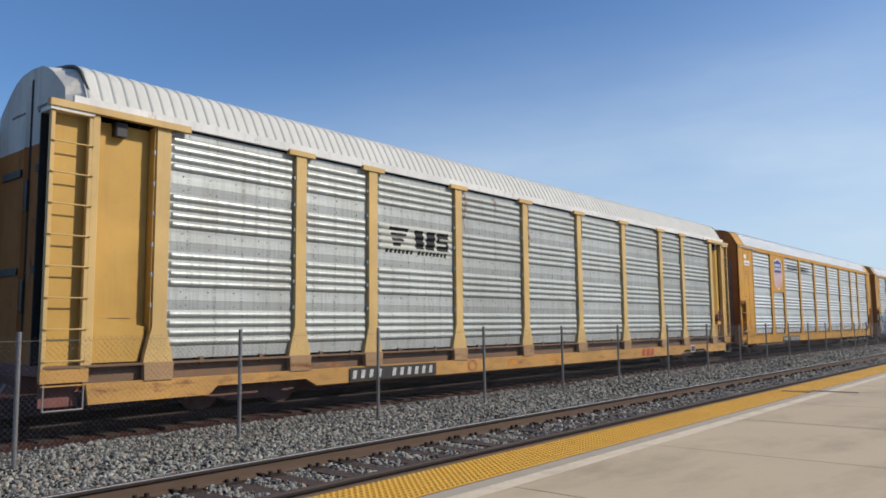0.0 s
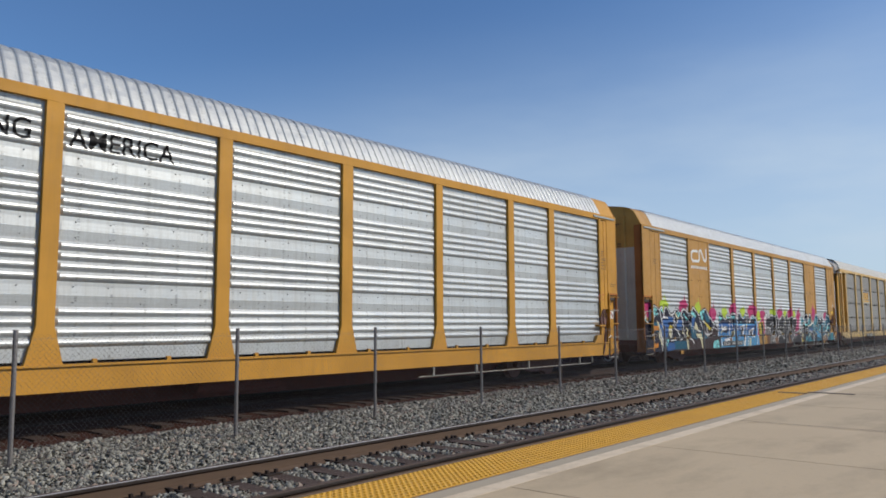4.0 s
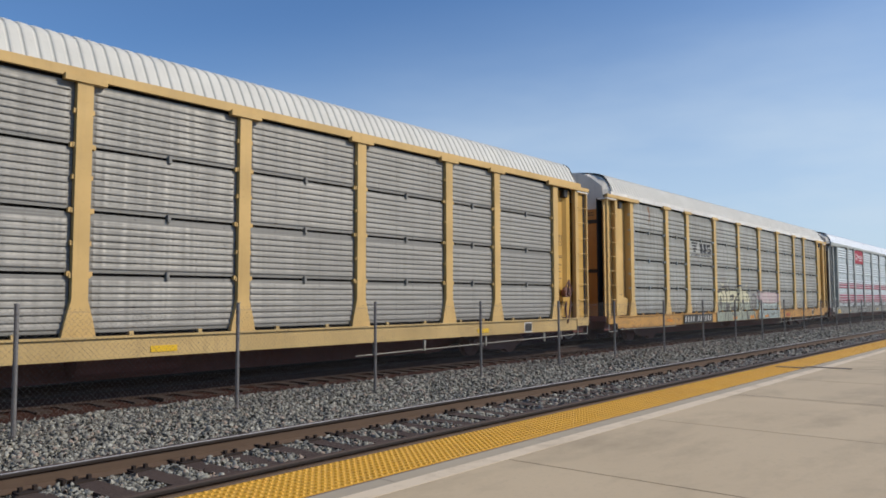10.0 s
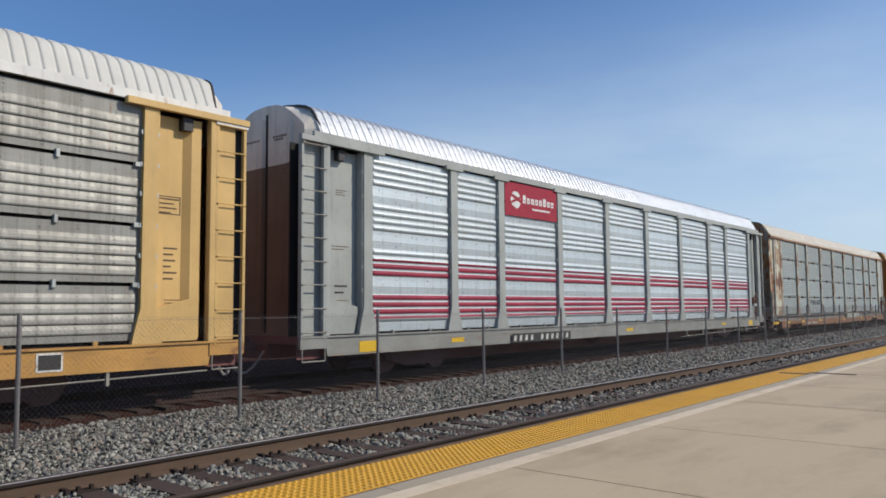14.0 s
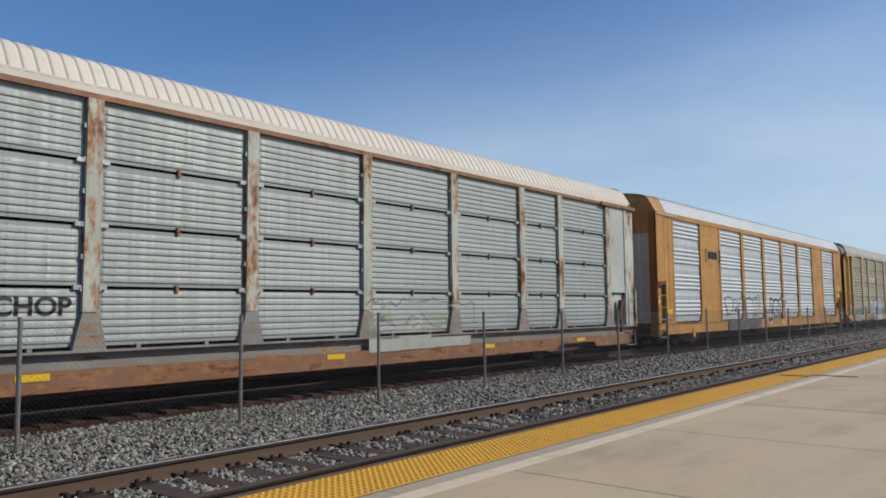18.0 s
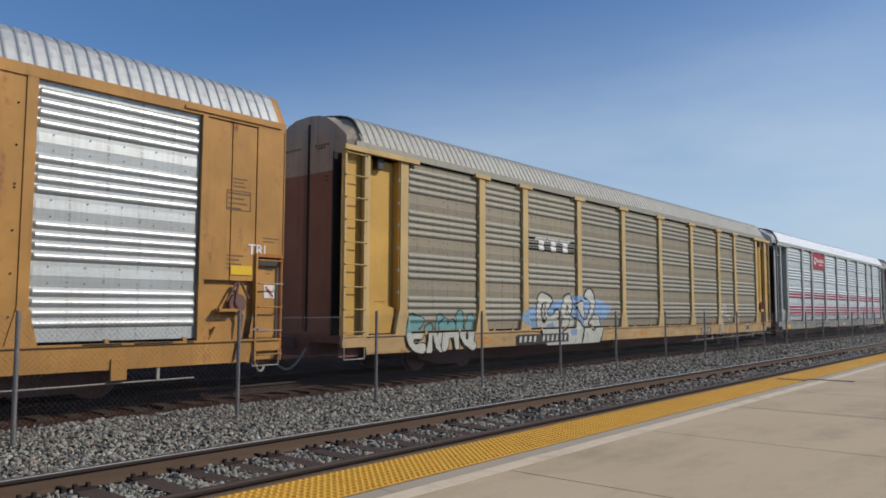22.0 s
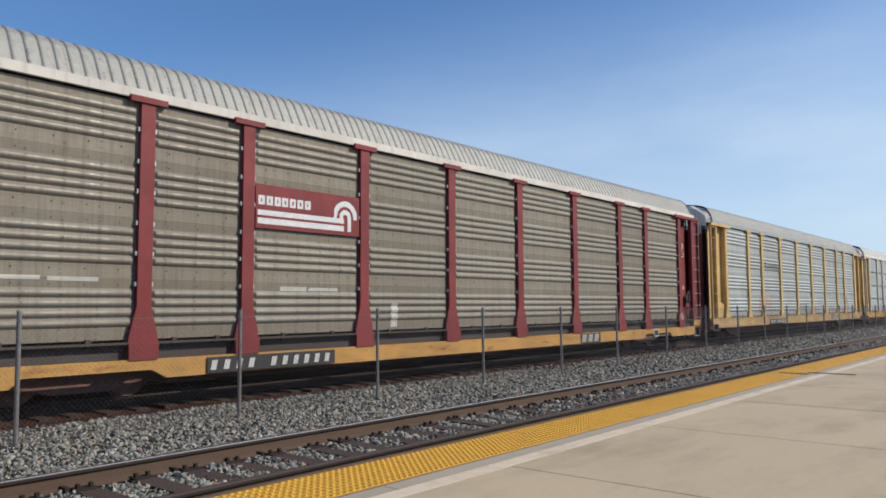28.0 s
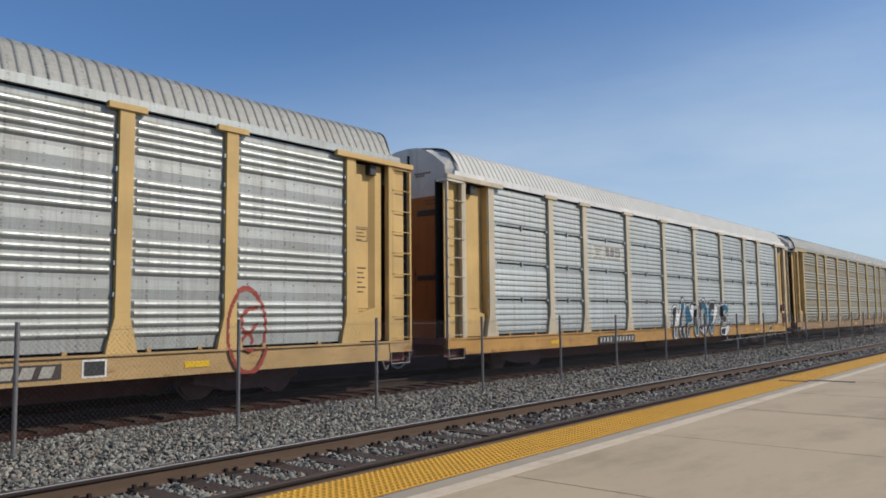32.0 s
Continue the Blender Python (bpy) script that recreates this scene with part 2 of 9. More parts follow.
black_steel = plain("brown_dusty_underframe_steel", (0.205, 0.085, 0.072), 0.95, 0.0, 0.3)
brake_steel = plain("dusty_truck_steel", (0.17, 0.090, 0.075), 0.85, 0.0, 0.4, 12)
spring_dust = plain("dusty_grey_spring_steel", (0.34, 0.24, 0.21), 0.9, 0.0, 0.3, 12)
# near-black that stands for shade in gaps; also colours rivets, bolts and slots
dark_gap = plain("gap_shade_and_rivet_black", (0.02, 0.019, 0.018), 0.9, 0.0, 0.2)
bar_steel = plain("galvanised_bar", (0.42, 0.39, 0.34), 0.5, 0.6, 0.2)
mark_black = plain("black_marking_paint", (0.032, 0.03, 0.03), 0.6, 0, 0.2)
print_brown = plain("faded_print", (0.13, 0.085, 0.045), 0.7, 0, 0.2)
faded_white = plain("faded_white_paint", (0.38, 0.36, 0.31), 0.7, 0, 0.3, 14)
plate_white = plain("scuffed_white_paint", (0.55, 0.54, 0.50), 0.7, 0, 0.25, 14)
mark_white = plain("white_marking_paint", (0.72, 0.72, 0.70), 0.6, 0, 0.1)
hose_rubber = plain("grey_rubber_hose", (0.30, 0.29, 0.28), 0.6, 0, 0.2)
grey_band = paint("grimy_grey_band", (0.23, 0.22, 0.20), amount=0.5, rust=0.3, level=True)
# dark paint for sills and boards; also stands for shade in recesses
dark_sill = paint("dark_paint_and_recess_shade", (0.066, 0.054, 0.048), amount=0.4)
reflector = plain("yellow_reflector_tape", (0.72, 0.45, 0.02), 0.4, 0, 0.1)
CRIMSON_PRINT = plain("red_print", (0.42, 0.06, 0.03), 0.6, 0, 0.15)
orange_patch = plain("orange_patch_paint", (0.62, 0.23, 0.015), 0.6, 0, 0.15)


# ---- building blocks ----
class Shape:
    """Gathers faces of one mesh."""

    def __init__(self):
        self.v, self.f, self.k = [], [], []

    def poly(self, points, k=0):
        i = len(self.v)
        self.v += points
        self.f.append(tuple(range(i, i + len(points))))
        self.k.append(k)

    def box(self, x0, x1, y0, y1, z0, z1, c=0.0, k=0):
        if c <= 0:
            i = len(self.v)
            self.v += [(x, y, z) for x in (x0, x1) for y in (y0, y1) for z in (z0, z1)]
            for q in ((0, 1, 3, 2), (4, 6, 7, 5), (0, 4, 5, 1), (2, 3, 7, 6), (0, 2, 6, 4), (1, 5, 7, 3)):
                self.f.append(tuple(i + j for j in q))
                self.k.append(k)
            return self
        outline = [(x0 + c, y0), (x1 - c, y0), (x1, y0 + c), (x1, y1 - c), (x1 - c, y1), (x0 + c, y1), (x0, y1 - c), (x0, y0 + c)]
        return self.prism(outline, z0, z1, "z", k)

    def prism(self, outline, a, b, axis, k=0):
        """A straight solid on an outline: axis y takes (x, z) pairs, axis z (x, y) pairs, axis x (y, z) pairs."""
        at = {"y": lambda p, s: (p[0], s, p[1]), "z": lambda p, s: (p[0], p[1], s), "x": lambda p, s: (s, p[0], p[1])}[axis]
        i, n = len(self.v), len(outline)
        self.v += [at(p, a) for p in outline] + [at(p, b) for p in outline]
        self.f += [tuple(range(i + n - 1, i - 1, -1)), tuple(range(i + n, i + 2 * n))]
        self.f += [(i + j, i + (j + 1) % n, i + n + (j + 1) % n, i + n + j) for j in range(n)]
        self.k += [k] * (n + 2)
        return self

    def tube(self, p, q, r, n=6, k=0):
        p, q = Vector(p), Vector(q)
        d = (q - p).normalized()
        a = d.orthogonal().normalized()
        b = d.cross(a)
        i = len(self.v)
        for e in (p, q):
            self.v += [tuple(e + (a * math.cos(w) + b * math.sin(w)) * r) for w in (2 * math.pi * j / n for j in range(n))]
        self.f += [(i + j, i + (j + 1) % n, i + n + (j + 1) % n, i + n + j) for j in range(n)]
        self.f += [tuple(range(i + n - 1, i - 1, -1)), tuple(range(i + n, i + 2 * n))]
        self.k += [k] * (n + 2)
        return self

    def path(self, points, r, n=6, k=0):
        for p, q in zip(points, points[1:]):
            self.tube(p, q, r, n, k)
        return self

    def net(self, rows, k=0, kinds=None):
        """Quads over rows of points."""
        i, w = len(self.v), len(rows[0])
        for row in rows:
            self.v += row
        for a in range(len(rows) - 1):
            for b in range(w - 1):
                self.f.append((i + a * w + b, i + (a + 1) * w + b, i + (a + 1) * w + b + 1, i + a * w + b + 1))
                self.k.append(kinds[b] if kinds else k)
        return self

    def mesh(self, name, *materials, smooth=False):
        me = bpy.data.meshes.new(name)
        me.from_pydata(self.v, [], self.f)
        for m in materials:
            me.materials.append(m)
        me.polygons.foreach_set("material_index", self.k)
        if smooth:
            me.polygons.foreach_set("use_smooth", [True] * len(self.f))
        me.update()
        return me


def part(name, shape, material, parent, label="", kind=""):
    """Links a shape as one mesh under a thing or a part."""
    materials = material if isinstance(material, (list, tuple)) else (material,)
    me = shape if isinstance(shape, bpy.types.Mesh) else shape.mesh(name, *materials)
    ob = new(name, me)
    ob.parent = parent
    return tagged(ob, label, kind=kind)


def thing(name, label, category, group="", kind="", at=(0, 0, 0)):
    ob = new(name)
    ob.location = at
    return tagged(ob, label, category, group, kind)


# ---- ground, ballast, tracks, platform ----
NEAR_RAILS, FAR_RAILS = (5.40, 6.91), (12.0, 13.51)
n = Nodes("dry_ground")
soil = n.mix(n.noise(0.15, 6), (0.12, 0.085, 0.06), (0.19, 0.14, 0.10))
n.bump(n.noise(3, 6), 0.6, 0.05)
dry_ground = n.end(n.mix(n.ramp(n.noise(2.0, 5), 0.5, 0.7, 0, 0.6), soil, (0.10, 0.085, 0.045)), 0.95, 0.0, 0.1)

n = Nodes("ballast_bed")
cells = n.t.nodes.new("ShaderNodeTexVoronoi")
n.put(cells.inputs["Vector"], n.place)
cells.inputs["Scale"].default_value = 17
grey = n.mix(cells.outputs["Color"], (0.05, 0.046, 0.042), (0.25, 0.235, 0.215))
grey = n.mix(0.55, grey, n.mix(n.noise(0.7, 5), (0.095, 0.088, 0.08), (0.15, 0.14, 0.127)))
grey = n.mix(n.ramp(n.noise(0.35, 4), 0.5, 0.68, 0, 0.5), grey, (0.16, 0.125, 0.10))
n.bump(cells.outputs["Distance"], 1.0, 0.05)
ballast_skin = n.end(grey, 0.9)

n = Nodes("ballast_stone")
tone = n.island()
c = n.mix(tone, (0.075, 0.074, 0.060), (0.40, 0.395, 0.335))
c = n.mix(n.ramp(n.maths("FRACT", n.maths("MULTIPLY", tone, 17.0)), 0.86, 0.9), c, (0.30, 0.23, 0.18))
stone_skin = n.end(n.mix(n.ramp(n.noise(25, 3), 0.3, 0.8, 0, 0.6), c, (0.15, 0.14, 0.13)), 0.85)

n = Nodes("rusty_rail")
c = n.mix(n.noise(3, 5, 0.6, n.scaled(1, 6, 6)), (0.065, 0.040, 0.026), (0.125, 0.080, 0.050))
n.bump(n.noise(60, 3), 0.3, 0.003)
rail_rust = n.end(n.mix(n.ramp(n.noise(20, 3), 0.55, 0.7, 0, 0.5), c, (0.09, 0.05, 0.035)), 0.8, 0.1)
rail_top = plain("worn_rail_head", (0.50, 0.48, 0.46), 0.45, 0.9, 0.10, 4)
rail_dull = plain("dull_rail_head", (0.07, 0.045, 0.035), 0.7, 0.2, 0.2, 4)
# darker rail brown for the train's track, with shade in the colour
rail_in_shade = plain("shaded_brown_rail", (0.036, 0.019, 0.014), 0.9, 0.0, 0.3, 6)
rail_black = plain("dark_rail_head_side", (0.028, 0.02, 0.016), 0.7, 0.1, 0.3, 6)

n = Nodes("creosoted_tie_wood").on_ground()
grain = n.noise(3.0, 6, 0.7, n.scaled(14, 1.2, 14))
c = n.mix(grain, (0.024, 0.014, 0.011), (0.080, 0.050, 0.038))
c = n.mix(n.ramp(n.random(), 0, 1, 0, 0.45), c, (0.072, 0.048, 0.038))
n.bump(grain, 0.7, 0.015)
tie_wood = n.end(c, 0.85)
iron = plain("rusty_black_iron", (0.030, 0.019, 0.014), 0.8, 0.2, 0.4, 20)

n = Nodes("platform_concrete").on_ground()
c = n.mix(n.noise(0.5, 6), (0.46, 0.362, 0.235), (0.57, 0.452, 0.292))
c = n.mix(n.ramp(n.noise(1.1, 7, 0.65, n.scaled(0.5, 1.2, 1)), 0.46, 0.72, 0, 0.75), c, (0.30, 0.235, 0.15))
c = n.mix(n.ramp(n.noise(30, 3), 0.55, 0.75, 0, 0.25), c, (0.31, 0.26, 0.19))
c = n.mix(n.ramp(n.random(), 0, 1, 0, 0.12), c, (0.35, 0.29, 0.20))
n.bump(n.noise(45, 4), 0.25, 0.004)
concrete = n.end(c, 0.82)
n = Nodes("edge_concrete")
c = n.mix(n.noise(1.2, 5), (0.36, 0.305, 0.22), (0.43, 0.37, 0.275))
n.bump(n.noise(45, 4), 0.25, 0.004)
edge_concrete = n.end(n.mix(n.ramp(n.noise(4, 5), 0.5, 0.7, 0, 0.4), c, (0.29, 0.26, 0.22)), 0.85)
n = Nodes("worn_cream_line_paint")
c = n.mix(n.ramp(n.noise(2.5, 7, 0.75), 0.48, 0.66), (0.66, 0.55, 0.40), (0.50, 0.405, 0.28))
cream_line = n.end(c, 0.8)
n = Nodes("yellow_tactile_plastic").on_ground()
c = n.mix(n.noise(1.5, 5), (0.58, 0.30, 0.018), (0.70, 0.375, 0.026))
c = n.mix(n.ramp(n.noise(9, 5), 0.5, 0.75, 0, 0.45), c, (0.40, 0.215, 0.03))
tactile_yellow = n.end(n.mix(n.ramp(n.random(), 0, 1, 0, 0.2), c, (0.52, 0.28, 0.035)), 0.6)
nosing_brown = plain("brown_edge_timber", (0.15, 0.095, 0.055), 0.8, 0, 0.3, 6, 0.004)
joint_dark = plain("joint_filler", (0.15, 0.12, 0.095), 0.9, 0, 0.3)

ground = tagged(new("ground", Shape().box(-2500, 2500, -2500, 2500, -1.2, -0.47).mesh("ground", dry_ground)),
                "dry bare tan soil around the tracks", "ground", kind="structure")


# bed stays high out to y 26, to hide sunlit ground beyond the train
def bed_height(y):
    return float(np.interp(y, [4.6, 5.0, 7.3, 7.9, 8.6, 9.6, 11.3, 11.6, 13.9, 14.6, 26.0, 29.0], [-0.24, -0.21, -0.195, -0.225, -0.25, -0.215, -0.205, -0.20, -0.20, -0.21, -0.22, -0.52]))


xs = [-400, -60, -20] + [x * 0.3 for x in range(-10, 150)] + [60, 90, 140, 520]
ys = [4.63 + 0.25 * i for i in range(49)] + [18, 20, 23, 26, 29]
rows = [[(x, y, bed_height(y) + 0.035 * noise.noise((x * 1.3, y * 1.3, 2)) + 0.02 * noise.noise((x * 4, y * 4, 7))) for y in ys] for x in xs]
# rust brown, darkened further to put the train's shade into the colour
rust_and_shade = plain("rust_brown_shaded_ballast", (0.060, 0.032, 0.026), 0.95, 0, 0.4, 9, 0.03)
rust_and_shade.node_tree.nodes["Principled BSDF"].inputs["Specular IOR Level"].default_value = 0.0
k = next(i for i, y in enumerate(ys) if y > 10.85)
ballast = tagged(new("ballast", Shape().net([r[:k + 1] for r in rows]).mesh("ballast", ballast_skin, smooth=True)), "bed of grey crushed stone under and between the tracks", "ballast", kind="structure")
track_bed = tagged(new("track_bed", Shape().net([r[k:] for r in rows]).mesh("track_bed", rust_and_shade, smooth=True)), "rust-brown ballast under and beyond the train, darkened for its shade", "ballast", kind="structure")

ICO = [(0, 0, 1), (0.894, 0, 0.447), (0.276, 0.851, 0.447), (-0.724, 0.526, 0.447), (-0.724, -0.526, 0.447), (0.276, -0.851, 0.447),
       (0.724, 0.526, -0.447), (-0.276, 0.851, -0.447), (-0.894, 0, -0.447), (-0.276, -0.851, -0.447), (0.724, -0.526, -0.447)]
ICO_FACES = [(0, 1, 2), (0, 2, 3), (0, 3, 4), (0, 4, 5), (0, 5, 1), (1, 6, 2), (2, 7, 3), (3, 8, 4), (4, 9, 5), (5, 10, 1),
             (6, 7, 2), (7, 8, 3), (8, 9, 4), (9, 10, 5), (10, 6, 1)]


def scatter(name, label, regions, seed):
    """Loose stones as one mesh: regions are (x0, x1, y0, y1, number, size)."""
    rng = np.random.default_rng(seed)
    ico, faces = np.array(ICO), np.array(ICO_FACES)
    points = []
    for x0, x1, y0, y1, number, size in regions:
        p = np.stack([rng.uniform(x0, x1, number), rng.uniform(y0, y1, number)], 1)
        if y1 < 7 and y0 > 5.4:
            on_tie = np.abs((p[:, 0] - 0.12 + 0.254) % 0.508 - 0.254) < 0.13
            p[on_tie, 0] += 0.254 * rng.uniform(0.75, 1.25, on_tie.sum())
        z = np.interp(p[:, 1], [4.6, 5.0, 7.3, 7.9, 8.6, 9.6, 11.3, 11.6, 13.9], [-0.24, -0.21, -0.195, -0.225, -0.25, -0.215, -0.205, -0.20, -0.20])
        s = size * rng.uniform(0.45, 1.45, (number, 1)) * rng.uniform(0.5, 1.35, (number, 3))
        q = rng.normal(size=(number, 4))
        q /= np.linalg.norm(q, axis=1, keepdims=True)
        w, a, b, c = q.T
        turn = np.stack([1 - 2 * (b * b + c * c), 2 * (a * b - c * w), 2 * (a * c + b * w), 2 * (a * b + c * w), 1 - 2 * (a * a + c * c), 2 * (b * c - a * w),
                         2 * (a * c - b * w), 2 * (b * c + a * w), 1 - 2 * (a * a + b * b)], 1).reshape(-1, 3, 3)
        body = ico[None] * rng.uniform(0.75, 1.2, (number, len(ico), 1)) * s[:, None]
        body = np.einsum("nij,nkj->nki", turn, body)
        body[..., :2] += p[:, None]
        body[..., 2] += (z + rng.uniform(-0.01, 0.03, number))[:, None]
        points.append(body.reshape(-1, 3))
    points = np.concatenate(points)
    number = len(points) // len(ico)
    tris = (faces[None] + (np.arange(number) * len(ico))[:, None, None]).reshape(-1, 3)
    me = bpy.data.meshes.new(name)
    me.vertices.add(len(points)), me.loops.add(tris.size), me.polygons.add(len(tris))
    me.vertices.foreach_set("co", points.ravel())
    me.loops.foreach_set("vertex_index", tris.ravel().astype(np.int32))
    me.polygons.foreach_set("loop_start", np.arange(0, tris.size, 3, dtype=np.int32))
    me.update(calc_edges=True)
    me.materials.append(stone_skin)
    return tagged(new(name, me), label, "gravel", kind="stuff")


scatter("ballast_stones", "loose grey and whitish crushed ballast stones", [
    (2.0, 9.0, 7.1, 10.94, 12500, 0.030), (9.0, 16.0, 7.1, 10.94, 9500, 0.032), (16.0, 30.0, 7.1, 10.94, 9500, 0.038), (30.0, 62.0, 7.1, 10.94, 9000, 0.05),
    (2.0, 9.0, 7.05, 10.94, 16000, 0.017), (9.0, 16.0, 7.05, 10.94, 12000, 0.020), (1.5, 9.0, 5.5, 6.82, 4500, 0.016), (1.5, 9.0, 5.5, 6.82, 3800, 0.028), (9.0, 22.0, 5.5, 6.82, 4200, 0.032), (22.0, 45.0, 5.5, 6.82, 3000, 0.045),
    (1.5, 20.0, 4.7, 5.3, 2500, 0.03)], 3)


def rail_outline(y):
    half = [(0.070, -0.170), (0.070, -0.158), (0.012, -0.136), (0.009, -0.050), (0.034, -0.036), (0.036, -0.016), (0.0335, -0.006), (0.027, 0.0)]
    return [(y + a, z) for a, z in half] + [(y - a, z) for a, z in reversed(half)]


for y in NEAR_RAILS + FAR_RAILS:
    s = Shape()
    edges = rail_outline(y)
    for i in range(len(edges)):
        (ya, za), (yb, zb) = edges[i], edges[(i + 1) % len(edges)]
        top = za > -0.008 and zb > -0.008
        if za == zb == 0.0:
            top = False
        side = not top and za > -0.04 and zb > -0.04
        s.poly([(-420, ya, za), (520, ya, za), (520, yb, zb), (-420, yb, zb)], 1 if top else 3 if za == zb == 0.0 else 2 if side else 0)
    tagged(new("rail", s.mesh("rail", rail_rust if y in NEAR_RAILS else rail_in_shade, rail_top if y == NEAR_RAILS[1] else rail_dull if y in NEAR_RAILS else rail_in_shade, rail_black, rail_dull if y in NEAR_RAILS else rail_in_shade)), "rusty brown steel rail with a worn head", "rail", "rails", "structure")

# ties: one mesh shared by all, spike heads and anchors as parts of the near ones
tie_mesh = Shape().box(-0.115, 0.115, -1.3, 1.3, -0.345, -0.165, 0.012).mesh("railroad_tie", tie_wood)
# brown ties below the train, coloured darker for the shade there
shaded_tie_mesh = Shape().box(-0.115, 0.115, -1.3, 1.3, -0.345, -0.165, 0.012).mesh("railroad_tie", plain("shaded_brown_tie_wood", (0.042, 0.024, 0.016), 0.9, 0, 0.4, 9, 0.01))
plate_mesh = Shape().box(-0.10, 0.10, -0.17, 0.17, -0.166, -0.150, 0.01).mesh("tie_plate", iron)
spike = Shape()
for sx, sy in ((-0.055, -0.095), (0.055, 0.095), (-0.055, 0.1), (0.06, -0.1)):
    spike.box(sx - 0.017, sx + 0.017, sy - 0.02, sy + 0.02, -0.155, -0.112, 0.004)
spike_mesh = spike.mesh("spike", iron)
clip_mesh = Shape().box(-0.02, 0.02, -0.10, 0.10, -0.175, -0.125, 0.006).mesh("rail_anchor", iron)
random.seed(4)
for track, (ya, yb) in (("near", NEAR_RAILS), ("far", FAR_RAILS)):
    mid = (ya + yb) / 2
    count = 110 if track == "near" else 70
    for i in range(count):
        x = 0.12 + 0.508 * i + random.uniform(-0.03, 0.03)
        tie = new("railroad_tie", tie_mesh if track == "near" else shaded_tie_mesh)
        tie.location, tie.rotation_euler = (x, mid + random.uniform(-0.04, 0.04), random.uniform(-0.014, 0.004)), (0, 0, random.uniform(-0.025, 0.025))
        tagged(tie, "dark creosoted timber tie sunk in ballast", "railroad tie", "ties of the tracks", "structure")
        if track == "near" and i < 64:
            for y in (ya - mid, yb - mid):
                for name, me, dx in (("tie_plate", plate_mesh, 0.0), ("spike", spike_mesh, 0.0)) + ((("rail_anchor", clip_mesh, random.choice((-0.15, 0.15))),) if i % 2 == 0 else ()):
                    o = new(name, me)
                    o.parent, o.location = tie, (dx, y, 0)

far_ties = Shape()
for i in range(-600, 900):
    for mid, lo, hi in ((sum(NEAR_RAILS) / 2, 0.12, 56.0), (sum(FAR_RAILS) / 2, 0.12, 35.6)):
        x = 0.12 + 0.508 * i
        if x < lo - 0.1 or x > hi:
            far_ties.box(x - 0.115, x + 0.115, mid - 1.3, mid + 1.3, -0.345, -0.167)
tagged(new("distant_ties", far_ties.mesh("distant_ties", tie_wood)), "dark timber ties further along the line", "railroad tie", kind="stuff")

# platform
platform = thing("platform", "tan concrete station platform with a yellow warning strip", "platform", kind="structure")
TOP = 0.15
part("base", Shape().box(-60, 160, -14, 4.60, -0.9, TOP - 0.10), edge_concrete, platform)
slab_mesh = Shape()
slab_mesh.box(-1.302, 1.302, -2.28, 2.28, -0.12, 0.0, 0.0)
slab_mesh = slab_mesh.mesh("slab", concrete)
slab_back = Shape().box(-1.302, 1.302, -6.3, 6.3, -0.12, 0.0).mesh("slab_back", concrete)
for i in range(-8, 40):
    x = 5.05 + 2.62 * (i + 0.5)
    for me, y in ((slab_mesh, 1.292), (slab_back, -7.30)):
        o = new("slab", me)
        o.parent, o.location = platform, (x, y, TOP)
part("joint_filler", Shape().box(-16, 110, -13.6, 3.5, TOP - 0.1, TOP - 0.012), joint_dark, platform)
s = Shape()
for i in range(-12, 62):
    s.box(2.62 * i * 0.75 + 0.004, 2.62 * (i + 1) * 0.75 - 0.004, 3.712, 3.881, TOP - 0.1, TOP - 0.002)
part("edge_strip", s, edge_concrete, platform, "grey concrete edge strip")
part("painted_line", Shape().box(-30, 130, 3.545, 3.707, TOP - 0.08, TOP + 0.002), cream_line, platform, "worn cream painted line")
part("strip_joint", Shape().box(-30, 130, 3.880, 3.904, TOP - 0.08, TOP - 0.001), joint_dark, platform)
part("nosing", Shape().box(-60, 160, 4.535, 4.62, TOP - 0.22, TOP - 0.006, 0.008), nosing_brown, platform, "dark brown platform edge timber")
tile = Shape().box(-0.303, 0.303, 3.901, 4.532, TOP - 0.02, TOP + 0.003)
for i in range(10):
    for j in range(9):
        x, y = -0.2745 + 0.061 * i, 3.937 + 0.0698 * j
        low = [(x + 0.021 * math.cos(a), y + 0.021 * math.sin(a), TOP + 0.003) for a in (k * math.pi / 3 for k in range(6))]
        high = [(x + 0.012 * math.cos(a), y + 0.012 * math.sin(a), TOP + 0.012) for a in (k * math.pi / 3 for k in range(6))]
        for k in range(6):
            tile.poly([low[k], low[(k + 1) % 6], high[(k + 1) % 6], high[k]])
        tile.poly(high)
tile = tile.mesh("tactile_tile", tactile_yellow)
for i in range(-10, 150):
    o = new("tactile_tile", tile)
    o.parent, o.location = platform, (0.61 * i, 0, 0)
part("expansion_plate", Shape().box(14.95, 15.07, 3.86, 4.36, TOP + 0.003, TOP + 0.016, 0.01).box(15.30, 15.42, 3.15, 3.95, TOP + 0.003, TOP + 0.012, 0.01), joint_dark, platform, "dark metal expansion joint plate")
for _x in (10.39,):
    part("crack", Shape().box(_x - 0.006, _x + 0.006, -3, 3.5, TOP + 0.001, TOP + 0.002), joint_dark, platform)

# plain station wall that closes the platform at its back
wall_paint = plain("tan_station_wall", (0.34, 0.27, 0.19), 0.9, 0, 0.1, 1.2, 0.006)
tagged(new("wall_south", Shape().box(-60, 16, -13.6, -13.2, 0.0, 5.5).mesh("wall_south", wall_paint)), "plain tan station wall behind the platform", "wall", kind="structure")

